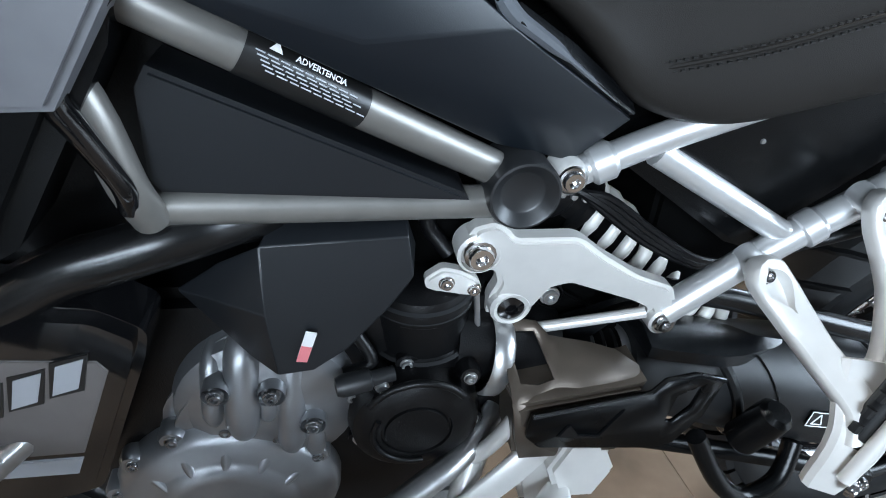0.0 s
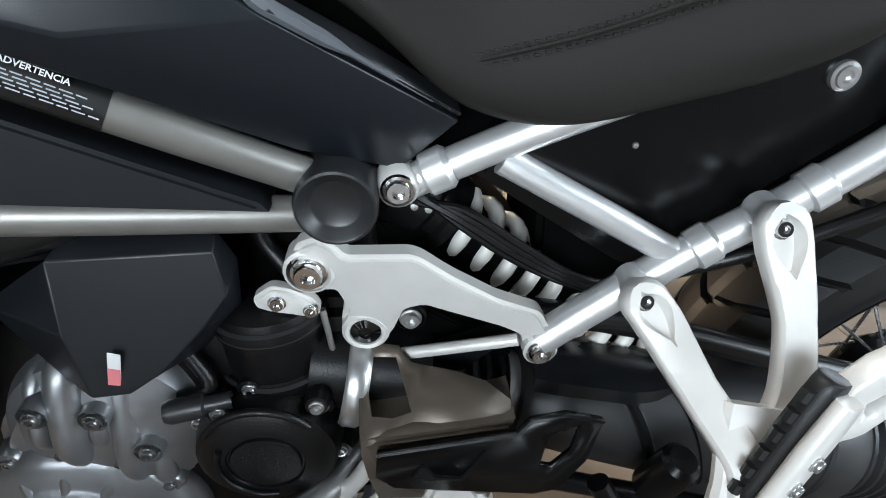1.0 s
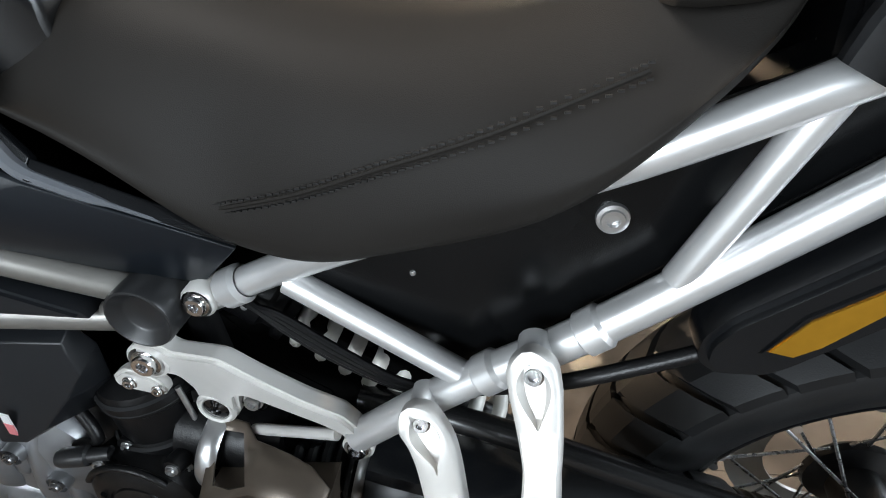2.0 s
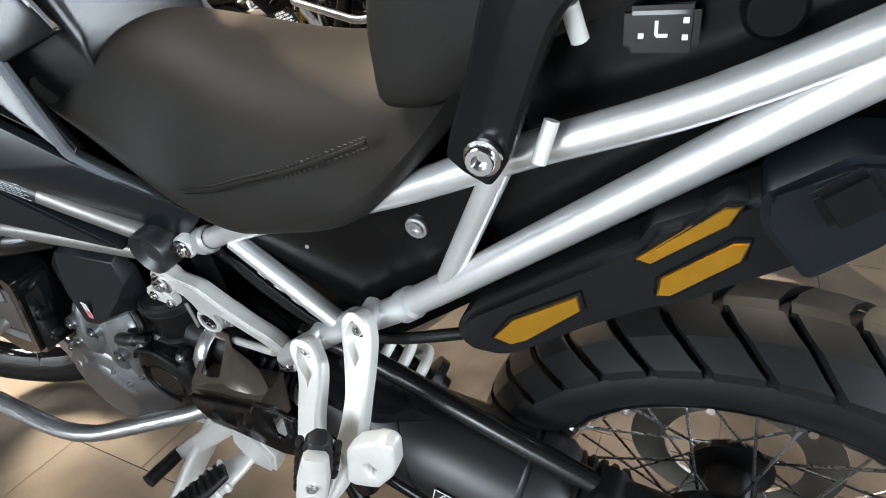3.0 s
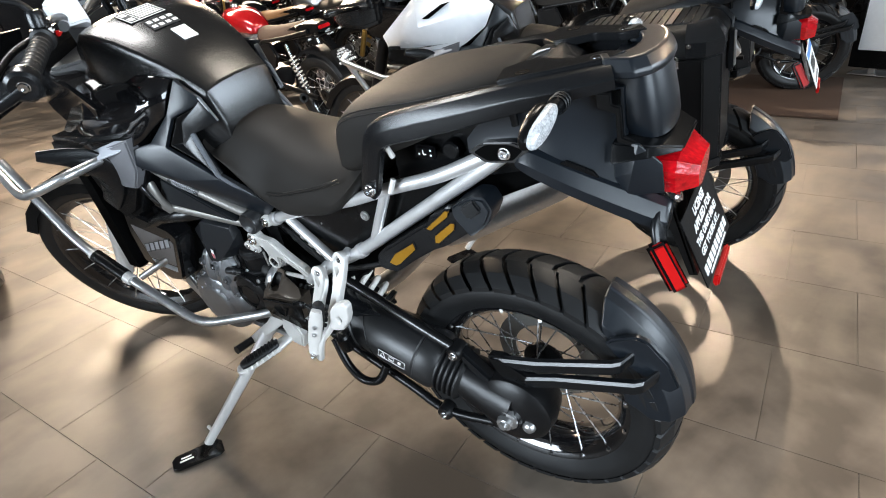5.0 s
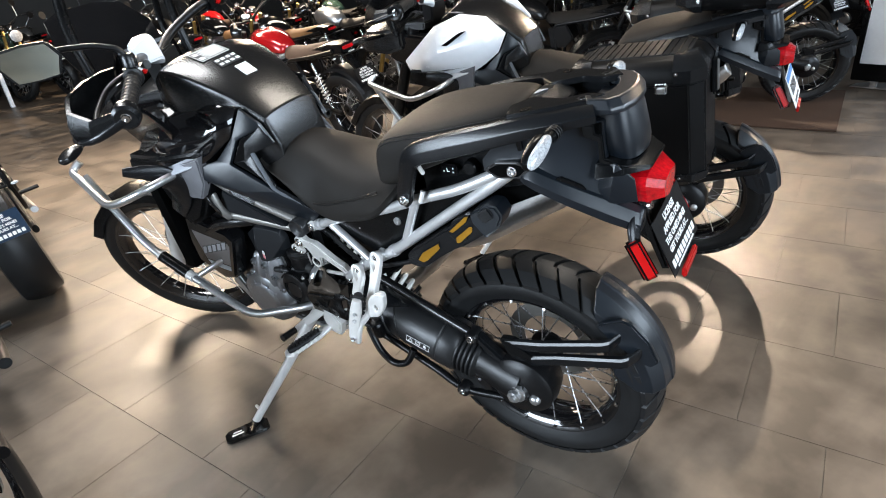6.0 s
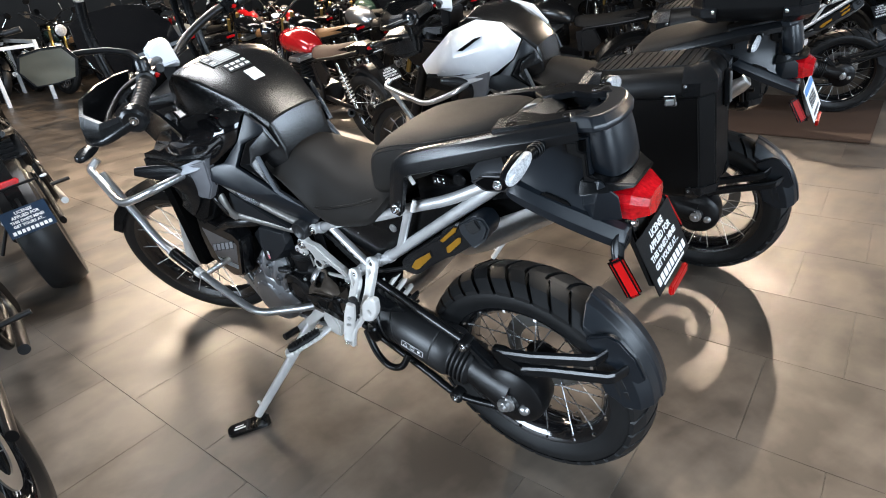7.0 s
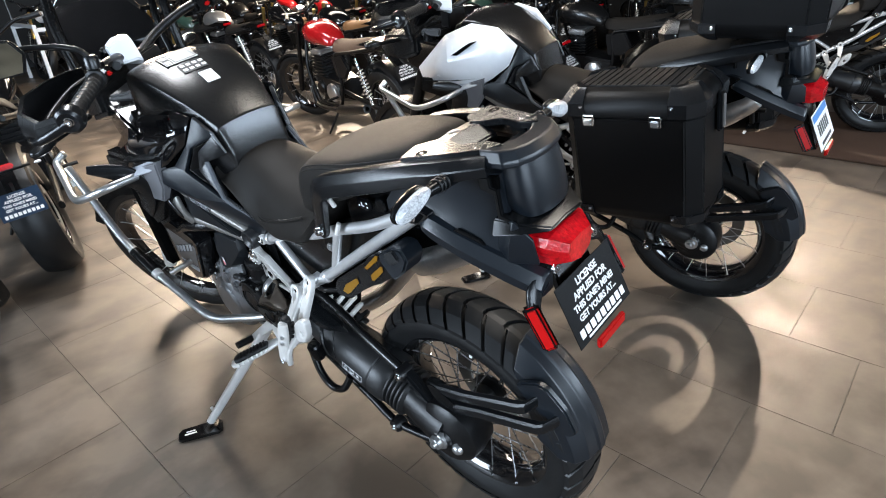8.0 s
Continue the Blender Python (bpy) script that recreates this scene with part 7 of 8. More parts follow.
# ---- other motorcycles ----
def roadster(m, label, paint, seat_mat=None, pipe=None, fork=None, style="classic", plate_mat=None, screen=False, fender=None, lamps=True):
    """A plainer motorcycle: round lamp, twin shocks, finned engine; style 'naked' has a fat tyre and a short tail."""
    bike = empty("motorcycle", m)
    tagged(bike, label, "motorcycle", "motorcycles on show")
    seat_mat, pipe, fork = seat_mat or M_SEAT, pipe or M_STEEL, fork or M_DARK
    naked = style == "naked"
    wheel(bike, (0, 0, 0.315), 0.315, 0.18 if naked else 0.14, 0.222, 0.05, M_GLOSS, "rear_wheel", 0, 10 if naked else 28, detail=False)
    old = set(bike.children)
    wheel(bike, (-1.45, 0, 0.325), 0.325, 0.11, 0.245, 0.045, M_GLOSS, "front_wheel", 0, 10 if naked else 28, detail=False)
    for s in (-1, 1):
        tube("fork_leg", [(-1.44, s * 0.10, 0.325), (-1.32, s * 0.10, 0.58)], 0.026, fork if naked else M_DARK, bike, seg=12)
        tube("fork_tube", [(-1.33, s * 0.10, 0.56), (-1.15, s * 0.10, 0.96)], 0.021, fork, bike, seg=12)
        tube("handlebar", [(-1.10, s * 0.02, 1.02), (-1.10, s * 0.16, 1.05), (-1.04, s * 0.28, 1.09), (-0.95, s * 0.38, 1.08)], 0.011, M_DARK, bike, n=4, seg=10)
        tube("grip", [(-1.0, s * 0.325, 1.085), (-0.94, s * 0.40, 1.078)], 0.017, M_RUBBER, bike, seg=12)
        tube("mirror_stem", [(-1.04, s * 0.27, 1.09), (-1.06, s * 0.32, 1.24)], 0.005, M_CHROME, bike, seg=8)
        lathe("mirror", [(0, -0.012), (0.045, -0.008), (0.052, 0.004), (0.048, 0.008), (0, 0.009)], (-1.06, s * 0.34, 1.27), (1, 0, 0.1), M_DARK, bike, "", 20)
        tube("front_indicator", [(-1.20, s * 0.11, 0.90), (-1.20, s * 0.20, 0.905)], [0.006, 0.006, 0.018], M_DARK, bike, seg=10)
    lathe("headlight", [(0, -0.075), (0.05, -0.065), (0.085, -0.02), (0.092, 0.03), (0.088, 0.034)], (-1.28, 0, 0.93), (-1, 0, 0), M_GLOSS, bike, "round headlight", 28)
    lathe("headlight_lens", [(0.086, 0.033), (0.07, 0.045), (0, 0.052)], (-1.28, 0, 0.93), (-1, 0, 0), M_CLEAR, bike, "", 28)
    lathe("gauge", [(0, 0.03), (0.035, 0.03), (0.04, 0.02), (0.036, -0.02)], (-1.15, 0, 1.03), (0.4, 0, 1), M_CHROME, bike, "", 20)
    bm = bmesh.new()
    rings = []
    for k in range(8):
        a = radians(150 - 100 * k / 7)
        rings.append([(-1.45 + rr * math.cos(a), y, 0.325 + rr * math.sin(a)) for y, rr in ((-0.06, 0.325), (-0.05, 0.342), (0, 0.350), (0.05, 0.342), (0.06, 0.325), (0.05, 0.338), (0, 0.345), (-0.05, 0.338))])
    add_loft(bm, rings)
    finish(bm, "front_fender", M_DARK, bike, "", 30)
    turn = Matrix.Translation((-1.18, 0, 0.9)) @ Matrix.Rotation(radians(22), 4, Vector((0.40, 0, 0.90))) @ Matrix.Translation((1.18, 0, -0.9))
    for o in bike.children:
        if o not in old:
            o.matrix_basis = turn @ o.matrix_basis
    R = lambda x, zt, w, zb: (x, [(0, zt), (w * 0.55, zt - 0.01), (w * 0.9, zt - 0.05), (w, zt - 0.10), (w * 0.85, zb + 0.02), (0, zb)])
    body("tank", [R(-1.10, 0.90, 0.05, 0.76), R(-1.05, 0.945, 0.11, 0.75), R(-0.95, 0.965, 0.15, 0.74), R(-0.82, 0.955, 0.15, 0.74), R(-0.70, 0.90, 0.115, 0.74), R(-0.62, 0.84, 0.08, 0.75)], paint, bike, "painted fuel tank", sub=1, angle=180)
    lathe("fuel_cap", [(0, 0.014), (0.028, 0.014), (0.032, 0.008), (0.032, -0.01)], (-0.93, 0, 0.962), (0, 0, 1), M_CHROME, bike, "", 20)
    body("seat", [R(-0.66, 0.82, 0.08, 0.76), R(-0.52, 0.81, 0.125, 0.74), R(-0.35, 0.82, 0.13, 0.75), R(-0.15, 0.85, 0.12, 0.78), R(0.0, 0.86, 0.09, 0.80)] if not naked else [R(-0.66, 0.84, 0.08, 0.76), R(-0.50, 0.82, 0.13, 0.74), R(-0.32, 0.84, 0.12, 0.77), R(-0.24, 0.90, 0.10, 0.80), R(-0.02, 0.93, 0.07, 0.86)], seat_mat, bike, "stitched seat", sub=1, angle=180)
    body("tail", [(-0.30, [(0, 0.80), (0.10, 0.79), (0.10, 0.72), (0, 0.70)]), (0.02, [(0, 0.86), (0.08, 0.85), (0.08, 0.77), (0, 0.75)]), (0.14, [(0, 0.85), (0.05, 0.84), (0.05, 0.79), (0, 0.78)])], M_PLASTIC, bike, "", bevel=0.006)
    dz = 0.145 if naked else 0.0
    box("tail_light", (0.155 + dz * 0.9, 0, 0.82 - dz * 1.25), (0.025, 0.10, 0.024), M_RED, bike, "red tail light", bevel=0.006)
    plate("plate_bracket", [(0.05, 0.78), (0.10, 0.78), (0.30, 0.60 - dz * 0.6), (0.29, 0.58 - dz * 0.6)], -0.03, 0.03, M_PLASTIC, bike, "", 0.003)
    if lamps:
        pl = box("plate", (0, 0, 0), (0.002, 0.185, 0.122), plate_mat or M_DARK, bike, "dealer plate", bevel=0.0006)
        pl.matrix_basis = Matrix.Translation((0.295 + dz * 0.2, 0, 0.62 - dz)) @ pose(0, 0, 0, 0, -30, 0)
        face = Matrix.Translation((0.0016, 0, 0)) @ Matrix(((0, 0, 1, 0), (1, 0, 0, 0), (0, 1, 0, 0), (0, 0, 0, 1)))
        for z, body_text, sz in ((0.043, "LICENSE", 0.019), (0.023, "APPLIED FOR", 0.019), (0.003, "THIS ONE'S MINE!", 0.017), (-0.016, "GET YOURS AT...", 0.017)):
            text("lettering", body_text, sz, face @ Matrix.Translation((0, z, 0)), M_LABELW, pl, "", 0.0003, 0.0006)
        word_bars(pl, face, [(-0.072 + 0.018 * k, -0.042, 0.013, 0.016) for k in range(9)], M_LABELW)
    for s in (-1, 1):
        if lamps:
            tube("indicator_stalk", [(0.12 + dz, 0, 0.76 - dz), (0.14 + dz, s * 0.11, 0.765 - dz)], 0.006, M_DARK, bike, seg=8)
            ind = body("indicator", [(-0.022, [(0, 0.008), (0.02, 0.006), (0.02, -0.006), (0, -0.008)]), (0.0, [(0, 0.018), (0.034, 0.012), (0.034, -0.012), (0, -0.018)]), (0.018, [(0, 0.008), (0.02, 0.006), (0.02, -0.006), (0, -0.008)])], M_CLEAR, bike, "clear indicator", sub=1)
            ind.matrix_basis = Matrix.Translation((0.14 + dz, s * 0.14, 0.765 - dz)) @ Matrix.Scale(0.55, 4)
        tube("frame_tube", [(-1.12, s * 0.03, 0.88), (-1.08, s * 0.13, 0.55), (-1.0, s * 0.13, 0.26), (-0.60, s * 0.13, 0.26), (-0.52, s * 0.12, 0.45), (-0.55, s * 0.11, 0.72), (-0.20, s * 0.11, 0.76), (0.05, s * 0.08, 0.80)], 0.015, M_DARK, bike, bend=0.06, seg=10)
        tube("swingarm", [(-0.55, s * 0.10, 0.40), (0.0, s * 0.11, 0.315)], 0.022, M_DARK, bike, seg=10, flat=0.7)
        if not naked:
            bm = bmesh.new()
            p, q = Vector((-0.06, s * 0.14, 0.36)), Vector((-0.17, s * 0.14, 0.72))
            d = (q - p)
            u = Vector((0, 1, 0)); v = d.normalized().cross(u)
            add_tube(bm, [p + d * (0.15 + 0.6 * k / 80) + 0.026 * (math.cos(2 * math.pi * k / 10) * u + math.sin(2 * math.pi * k / 10) * v) for k in range(81)], 0.0045, 6)
            finish(bm, "shock_spring", M_SPRING, bike)
            tube("shock_body", [p, q], 0.014, M_CHROME, bike, seg=10)
        tube("exhaust_pipe", [(-1.0, s * 0.06, 0.60), (-1.12, s * 0.09, 0.52), (-1.08, s * 0.13, 0.26), (-0.90, s * 0.15, 0.22), (-0.60, s * 0.16, 0.24)], 0.020, pipe, bike, n=6, seg=12)
        if not naked or (not lamps and s < 0):
            lathe("silencer", [(0.0, 0.0), (0.022, 0.0), (0.042, 0.06), (0.044, 0.50), (0.036, 0.56), (0.02, 0.56), (0.02, 0.5), (0, 0.5)], (-0.62, s * 0.165, 0.24), (0.97, s * 0.05, 0.18), pipe, bike, "", 20)
        plate("side_cover", [(-0.60, 0.70), (-0.42, 0.72), (-0.36, 0.60), (-0.44, 0.52), (-0.58, 0.52)], s * 0.125, s * 0.09, M_DARK, bike, "", 0.01, round_=0.02)
        lathe("engine_cover", [(0, 0.03), (0.06, 0.03), (0.08, 0.015), (0.085, -0.03)], (-0.72, s * 0.12, 0.37), (0, s, 0), M_STEEL if not naked else M_DARK, bike, "round engine cover", 28)
        lathe("engine_cover", [(0, 0.025), (0.045, 0.025), (0.06, 0.012), (0.064, -0.03)], (-0.90, s * 0.12, 0.40), (0, s, 0), M_DARK, bike, "", 28)
        tube("footrest", [(-0.62, s * 0.14, 0.35), (-0.62, s * 0.24, 0.35)], 0.011, M_RUBBER, bike, seg=10)
    body("crankcase", [(-1.02, [(0, 0.50), (0.09, 0.49), (0.11, 0.35), (0, 0.26)]), (-0.80, [(0, 0.52), (0.12, 0.50), (0.125, 0.34), (0, 0.24)]), (-0.55, [(0, 0.48), (0.10, 0.46), (0.10, 0.34), (0, 0.28)])], M_DARK, bike, "black crankcase", bevel=0.01)
    for k in range(7):
        z = 0.50 + 0.026 * k
        box("cylinder_fin", (-0.89, 0, z), (0.20, 0.26 - 0.004 * k, 0.012), M_DARK, bike, "", bevel=0.003)
    box("cylinder_head", (-0.89, 0, 0.60), (0.15, 0.20, 0.20), M_DARK, bike, "black cylinder head", bevel=0.015)
    box("rocker_cover", (-0.89, 0, 0.705), (0.17, 0.23, 0.05), M_STEEL if not naked else M_DARK, bike, "", bevel=0.015)
    bm = bmesh.new()
    rings = []
    for k in range(8):
        a = radians(120 - 90 * k / 7)
        rings.append([(rr * math.cos(a), y, 0.315 + rr * math.sin(a)) for y, rr in ((-0.08, 0.33), (-0.07, 0.352), (0, 0.362), (0.07, 0.352), (0.08, 0.33), (0.07, 0.348), (0, 0.357), (-0.07, 0.348))])
    add_loft(bm, rings)
    finish(bm, "rear_fender", fender or M_DARK, bike, "", 30)
    tube("side_stand", [(-0.62, -0.13, 0.27), (-0.70, -0.27, 0.045)], 0.010, M_DARK, bike, seg=10)
    if screen:
        sc = plate("fly_screen", [(-0.11, 0), (0.11, 0), (0.13, 0.10), (0.08, 0.20), (-0.08, 0.20), (-0.13, 0.10)], -0.003, 0.003, M_GLOSS, bike, "small dark fly screen", 0.001)
        sc.matrix_basis = Matrix.Translation((-1.26, 0, 1.0)) @ pose(0, 0, 0, 0, 0, -90) @ pose(0, 0, 0, 30, 0, 0)
    return bike


def at(x, y, yaw, tip=8.0):
    return Matrix.Translation((x, y, 0.004)) @ pose(0, 0, 0, 0, 0, yaw) @ pose(0, 0, 0, tip, 0, 0)


BLACK = adventure(BIKE, "satin black adventure motorcycle leaning on its side stand", True)
WHITE_AT = Matrix.Translation((0.50, 2.29, 0.0045)) @ pose(0, 0, 0, 0, 0, 13) @ pose(0, 0, 0, TIP, 0, 0)
WHITE = adventure(WHITE_AT, "white and black adventure motorcycle with side cases", False, M_WHITE, steer=-10.0)


def pannier(m, label, w, d, h, name="pannier_case"):
    """A black aluminium case: body, lid, corner caps, latches. x along, y out to the right, z up; origin at the bottom centre."""
    g = empty(name, m)
    tagged(g, label, "luggage case", "cases on the white motorcycle")
    lid, cut = 0.085, 0.040

    def octagon(e, z, c=cut):
        x, y = w / 2 - e, d / 2 - e
        return [(x, y - c, z), (x - c, y, z), (-x + c, y, z), (-x, y - c, z), (-x, -y + c, z), (-x + c, -y, z), (x - c, -y, z), (x, -y + c, z)]

    for nm, secs in (("body", ((0.022, 0.0), (0.004, 0.022), (0.0, 0.05), (0.0, h - lid))), ("lid", ((0.003, h - lid + 0.001), (-0.004, h - lid + 0.006), (-0.004, h - 0.034), (0.016, h - 0.008), (0.026, h)))):
        bm = bmesh.new()
        add_loft(bm, [octagon(e, z) for e, z in secs])
        bmesh.ops.recalc_face_normals(bm, faces=bm.faces)
        bmesh.ops.bevel(bm, geom=[e for e in bm.edges if e.calc_face_angle() > radians(25)], offset=0.003, segments=2, affect="EDGES", clamp_overlap=True)
        finish(bm, nm, M_CASE, g, "satin black case " + nm)
    mat = box("lid_mat", (0, 0, h + 0.002), (w * 0.78, d * 0.62, 0.004), M_RUBBER, g, "finely patterned black lid mat", bevel=0.001)
    for k in range(15):
        box("mat_rib", ((k - 7) * w * 0.052, 0, h + 0.0045), (0.004, d * 0.60, 0.002), M_PLASTIC2, mat, "", bevel=0)
    for sx in (-1, 1):
        for sy in (-1, 1):
            q = lambda e, z: [(sx * x, sy * y, z) for x, y, z in ((w / 2 - e, d / 2 - cut - 0.045, z), (w / 2 - e, d / 2 - cut - e, z), (w / 2 - cut - e, d / 2 - e, z), (w / 2 - cut - 0.045, d / 2 - e, z), (w / 2 - cut - 0.045, d / 2 - 0.03, z), (w / 2 - 0.03, d / 2 - cut - 0.045, z))]
            for nm, secs in (("corner_cap", ((-0.007, h - lid + 0.008), (-0.009, h - 0.036), (0.013, h - 0.004), (0.024, h + 0.006))), ("foot_cap", ((0.020, -0.004), (-0.003, 0.020), (-0.005, 0.048)))):
                bm = bmesh.new()
                add_loft(bm, [q(e, z) for e, z in secs])
                finish(bm, nm, M_PLASTIC2, g, "dark grey corner cap", 25)
            for x, z in ((w / 2 - cut - 0.035, h - 0.045), (w / 2 - cut - 0.035, 0.036)):
                bolt((sx * x, sy * (d / 2 + 0.008), z), (0, sy, 0), 0.0055, g)
            bm = bmesh.new()
            add_loft(bm, [[(sx * x, sy * y, z) for x, y in ((w / 2 + 0.002, d / 2 - cut - 0.004), (w / 2 - cut - 0.004, d / 2 + 0.002), (w / 2 - cut - 0.012, d / 2 - 0.01), (w / 2 - 0.01, d / 2 - cut - 0.012))] for z in (0.05, h - lid - 0.002)])
            finish(bm, "edge_strip", M_PLASTIC, g, "", 25)
    for sy in (-1, 1):
        for x in (-w * 0.27, w * 0.22):
            lt = box("latch", (x, sy * (d / 2 + 0.008), h - lid - 0.002), (0.038, 0.010, 0.036), M_CHROME, g, "bright steel latch", bevel=0.003)
            box("latch_tab", (x, sy * (d / 2 + 0.015), h - lid - 0.006), (0.024, 0.006, 0.016), M_STEEL, lt, "", bevel=0.002)
            # the slot's shade is a black strip laid on the latch
            box("latch_slot", (x, sy * (d / 2 + 0.0135), h - lid + 0.010), (0.026, 0.002, 0.005), M_BLACKHOLE, lt, "", bevel=0)
    lk = box("lock_plate", (w / 2 + 0.010, 0.02, h - lid - 0.02), (0.018, 0.040, 0.12), M_PLASTIC2, g, "", bevel=0.006)
    box("lock_bar", (w / 2 + 0.021, 0.02, h - lid - 0.02), (0.006, 0.012, 0.10), M_STEEL, lk, "", bevel=0.002)
    return g


for s in (-1, 1):
    pannier(WHITE_AT @ Matrix.Translation((-0.090, s * 0.395, 0.615)) @ pose(0, 0, 0, 0, -5, 0), "large black aluminium side case with steel latches", 0.43, 0.26, 0.44)
    bm = bmesh.new()
    for a, b in (((-0.26, 0.25, 0.66), (-0.24, 0.20, 0.98)), ((0.06, 0.25, 0.68), (0.04, 0.17, 0.98)), ((-0.28, 0.26, 0.70), (0.10, 0.26, 0.73))):
        add_tube(bm, [(a[0], s * a[1], a[2]), (b[0], s * b[1], b[2])], 0.009, 12)
    finish(bm, "case_carrier", M_DARK, WHITE, "black tubular case carrier")
pannier(WHITE_AT @ Matrix.Translation((0.12, TAIL_Y, 1.125)), "black top case on the rear rack", 0.36, 0.42, 0.30, "top_case")

DARK_ADV = adventure(at(0.12, 5.3, 24), "black adventure motorcycle parked on a brown display board", False)
board = box("display_board", (-0.45, 5.0, 0.008), (1.9, 1.3, 0.012), M_BROWN, None, rot=pose(0, 0, 0, 0, 0, 10), bevel=0.003)
tagged(board, "thin brown display board under a motorcycle", "board")

RED = roadster(at(-2.42, 2.68, 2), "red classic motorcycle with a brown leather seat", M_REDP, M_BROWN, M_DARK)
NAKED = roadster(at(-1.84, 0.16, -4), "black naked motorcycle with a fat rear tyre and dealer plate", M_GLOSS, style="naked", plate_mat=M_PLATE)
GREY = roadster(at(-0.14, -0.29, -3), "grey and black motorcycle with a grey rear fender", M_GREYPAINT, pipe=M_DARK, style="naked", fender=M_GREYPAINT, lamps=False)
GREEN = roadster(at(-10.6, 1.75, 176), "dark green classic motorcycle with a bronze fork", M_GREEN, fork=M_BRONZE)
TAN = roadster(at(-5.1, 3.5, 6), "black scrambler motorcycle with a tan leather seat", M_GLOSS, M_TAN, M_DARK, M_BRONZE)
BLK = roadster(at(-3.7, 6.3, -52), "gloss black naked motorcycle", M_GLOSS, style="naked", fork=M_BRONZE)
WHT = roadster(at(-1.3, 4.9, 14), "black classic motorcycle with a steel exhaust", M_TANK)
SLV = roadster(at(-5.2, 2.75, 8), "silver classic motorcycle with a black seat", M_STEEL)
for src, places in ((RED, ((-7.4, 4.6, 8), (-9.6, 3.4, 170), (-2.6, 8.6, -40), (-5.6, 4.3, 4))),
                    (TAN, ((-3.9, 3.6, 4), (-8.8, 2.2, 12), (-6.6, 6.6, -30), (0.6, 7.6, -20), (-7.2, 2.6, 8))),
                    (GREEN, ((-5.9, 2.6, 10), (-0.2, 6.9, -30), (-5.6, 5.5, -8), (2.2, 6.6, -30), (-11.0, 0.9, 176), (-3.3, 5.2, 0))),
                    (BLK, ((-4.3, 7.7, -50), (-2.3, 6.4, -48), (-7.6, 5.9, -20), (-0.9, 8.2, -44), (-9.3, 5.2, -10), (-4.9, 4.6, -4), (-1.9, 7.6, -46), (-2.3, 4.3, 6), (-8.4, 4.0, 0))),
                    (WHT, ((-5.0, 6.6, -46), (-6.9, 3.6, 8), (-10.2, 1.4, 10), (1.6, 8.4, -30), (-3.0, 9.4, -44))),
                    (SLV, ((-4.1, 4.5, 2), (-8.3, 3.2, 4), (-3.1, 7.2, -46), (-10.6, 4.3, 0), (-6.2, 8.1, -40), (-4.4, 5.4, -10), (-5.4, 7.3, -44), (-10.9, 2.6, 6)))):
    for x, y, yaw in places:
        copy_thing(src, at(x, y, yaw))


def banner_stand(m):
    g = empty("banner_stand", m)
    tagged(g, "white banner stand with a black base rail on steel feet", "stand")
    box("panel", (0, 0, 0.95), (1.1, 0.03, 1.5), M_WHITE, g, bevel=0.004)
    box("base_rail", (0, 0, 0.13), (1.16, 0.06, 0.14), M_PLASTIC, g, "black base rail", bevel=0.006)
    for x in (-0.56, 0.56):
        box("post", (x, 0, 0.92), (0.045, 0.05, 1.60), M_PLASTIC, g, "black upright post", bevel=0.004)
    for x in (-0.40, 0.40):
        plate("foot_plate", [(-0.16, -0.07), (-0.09, -0.15), (0.09, -0.15), (0.16, -0.07), (0.16, 0.07), (-0.16, 0.07)], 0, 0.008, M_STEEL, g, "steel foot plate", 0.002).matrix_basis = Matrix.Translation((x, 0, 0.008)) @ pose(0, 0, 0, 90, 0, 0)
        box("foot_stem", (x, 0, 0.04), (0.05, 0.04, 0.07), M_STEEL, g, bevel=0.003)


banner_stand(Matrix.Translation((0.92, 5.95, 0)) @ pose(0, 0, 0, 0, 0, -10))


def display_stand(m):
    g = empty("display_stand", m)
    tagged(g, "white square tube display frame standing on the floor", "stand")
    for x in (-0.7, 0.7):
        for y in (-0.3, 0.3):
            box("leg", (x, y, 0.4), (0.05, 0.05, 0.8), M_WHITE, g, bevel=0.004)
        box("rail", (x, 0, 0.78), (0.05, 0.55, 0.05), M_WHITE, g, bevel=0.004)
    for y in (-0.3, 0.3):
        box("rail", (0, y, 0.825), (1.45, 0.05, 0.05), M_WHITE, g, bevel=0.004)


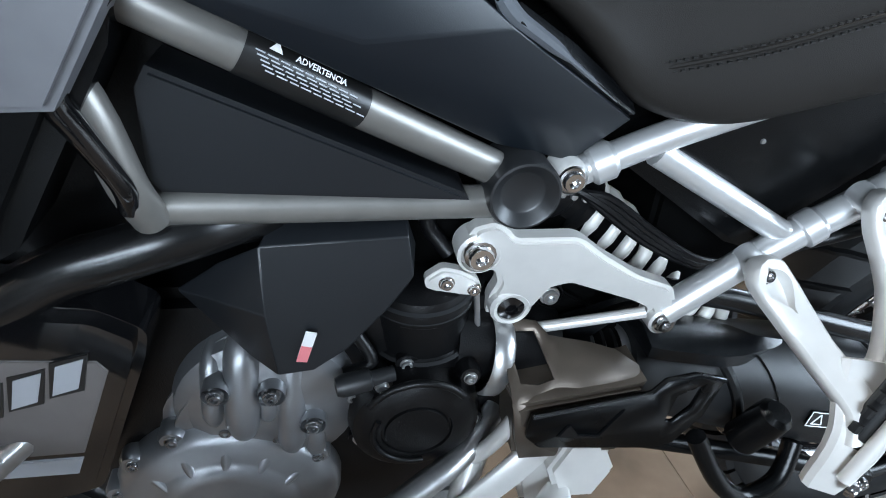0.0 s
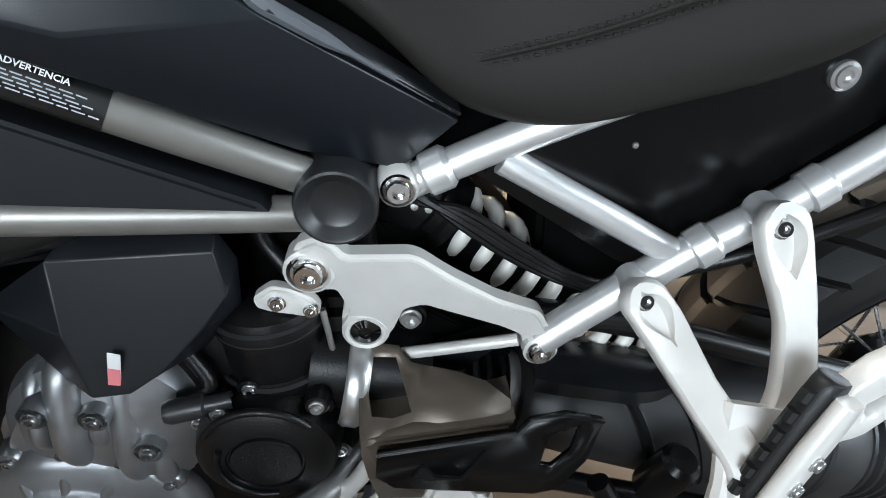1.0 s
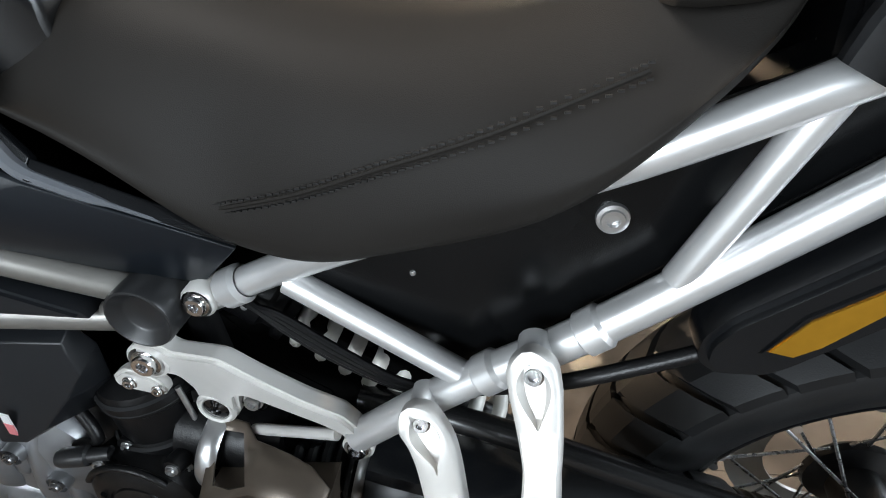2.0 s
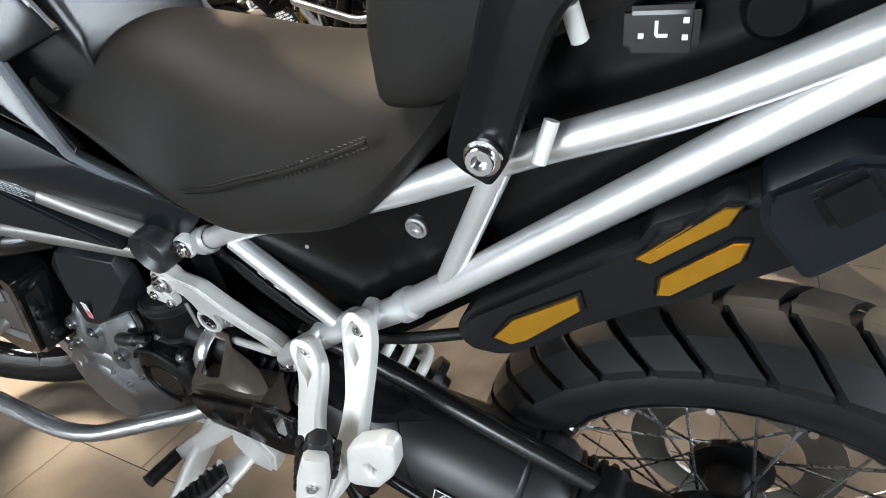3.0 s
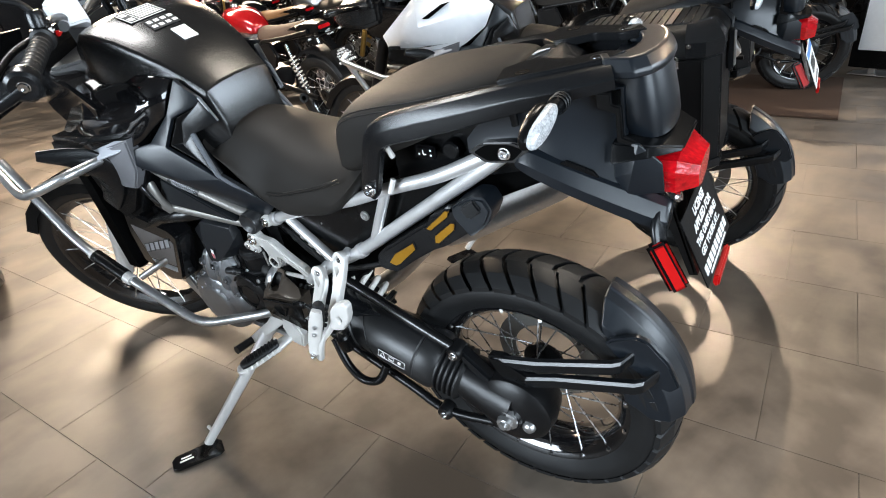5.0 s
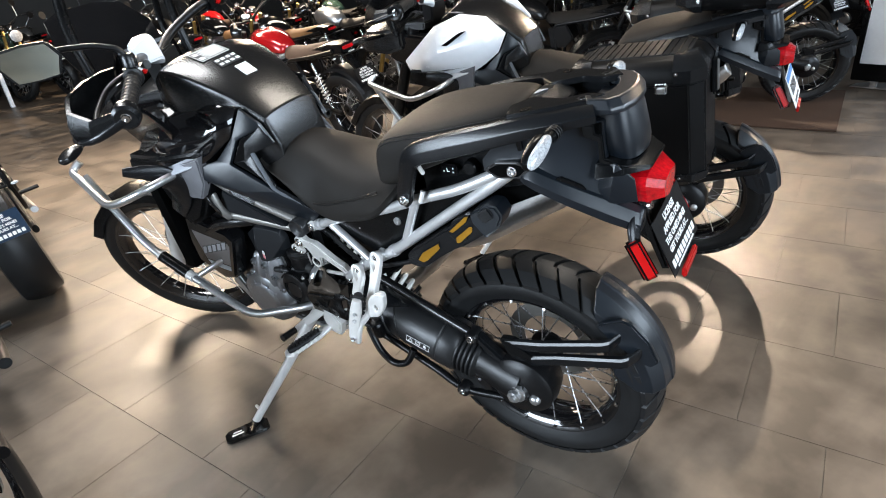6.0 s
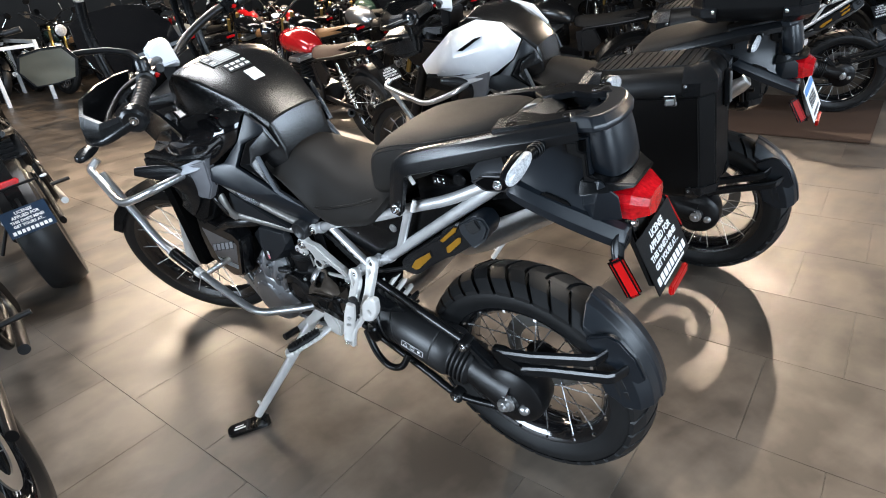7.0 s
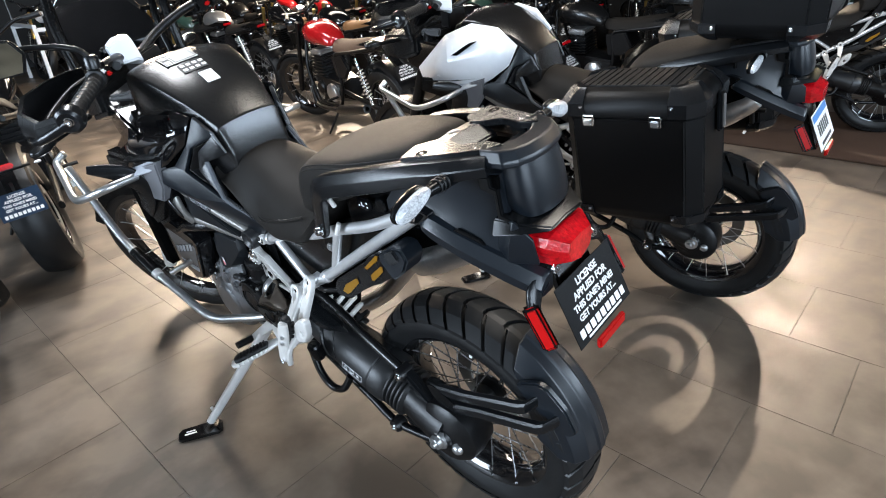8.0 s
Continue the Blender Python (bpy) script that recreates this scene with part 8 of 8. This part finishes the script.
display_stand(Matrix.Translation((-9.6, 1.0, 0)) @ pose(0, 0, 0, 0, 0, 8))


# ---- floor tiles: square, half a tile offset from row to row ----
def tiles():
    T, J, H = 0.457, 0.0007, 0.008
    ang = radians(10.8)
    eu, ev = Vector((math.cos(ang), math.sin(ang), 0)), Vector((-math.sin(ang), math.cos(ang), 0))
    base = Vector((0.908, 2.232, 0))
    h, b = T / 2 - J, 0.0005

    def shape():
        lo = [(-h, -h), (h, -h), (h, h), (-h, h)]
        vs = [(x, y, -H) for x, y in lo] + [(x, y, -b) for x, y in lo] + [(x * (1 - b / h), y * (1 - b / h), 0) for x, y in lo]
        fs = [(8, 9, 10, 11)] + [(k + o, (k + 1) % 4 + o, (k + 1) % 4 + 4 + o, k + 4 + o) for o in (0, 4) for k in range(4)]
        return vs, fs

    vs, fs = shape()
    me = bpy.data.meshes.new("tile")
    me.from_pydata(vs, [], fs)
    me.materials.append(M_TILE)
    spots = []
    for r in range(-20, 24):
        for c in range(-36, 26):
            p = base + ev * ((r + 0.5) * T) + eu * ((c + 0.5) * T + (T / 2 if r % 2 else 0))
            if -11.8 < p.x < 5.8 and -5.3 < p.y < 10.8:
                spots.append(p)
    spots.sort(key=lambda p: (p - Vector((0.2, 1.2, 0))).length)
    rot = pose(0, 0, 0, 0, 0, 10.8)
    for p in spots[:300]:
        t = new("tile", me)
        t.parent = FLOOR
        t.matrix_parent_inverse = Matrix.Identity(4)
        t.matrix_basis = Matrix.Translation(p) @ rot @ pose(0, 0, 0, random.uniform(-0.03, 0.03), random.uniform(-0.03, 0.03), 0)
    av, af = [], []
    for p in spots[300:]:
        k = len(av)
        av += [tuple(p + eu * x + ev * y + Vector((0, 0, z))) for x, y, z in vs]
        af += [tuple(i + k for i in f) for f in fs]
    me2 = bpy.data.meshes.new("tiles_beyond")
    me2.from_pydata(av, [], af)
    me2.materials.append(M_TILE)
    o = new("tiles_beyond", me2)
    o.parent = FLOOR
    o["kind"] = "stuff"


tiles()
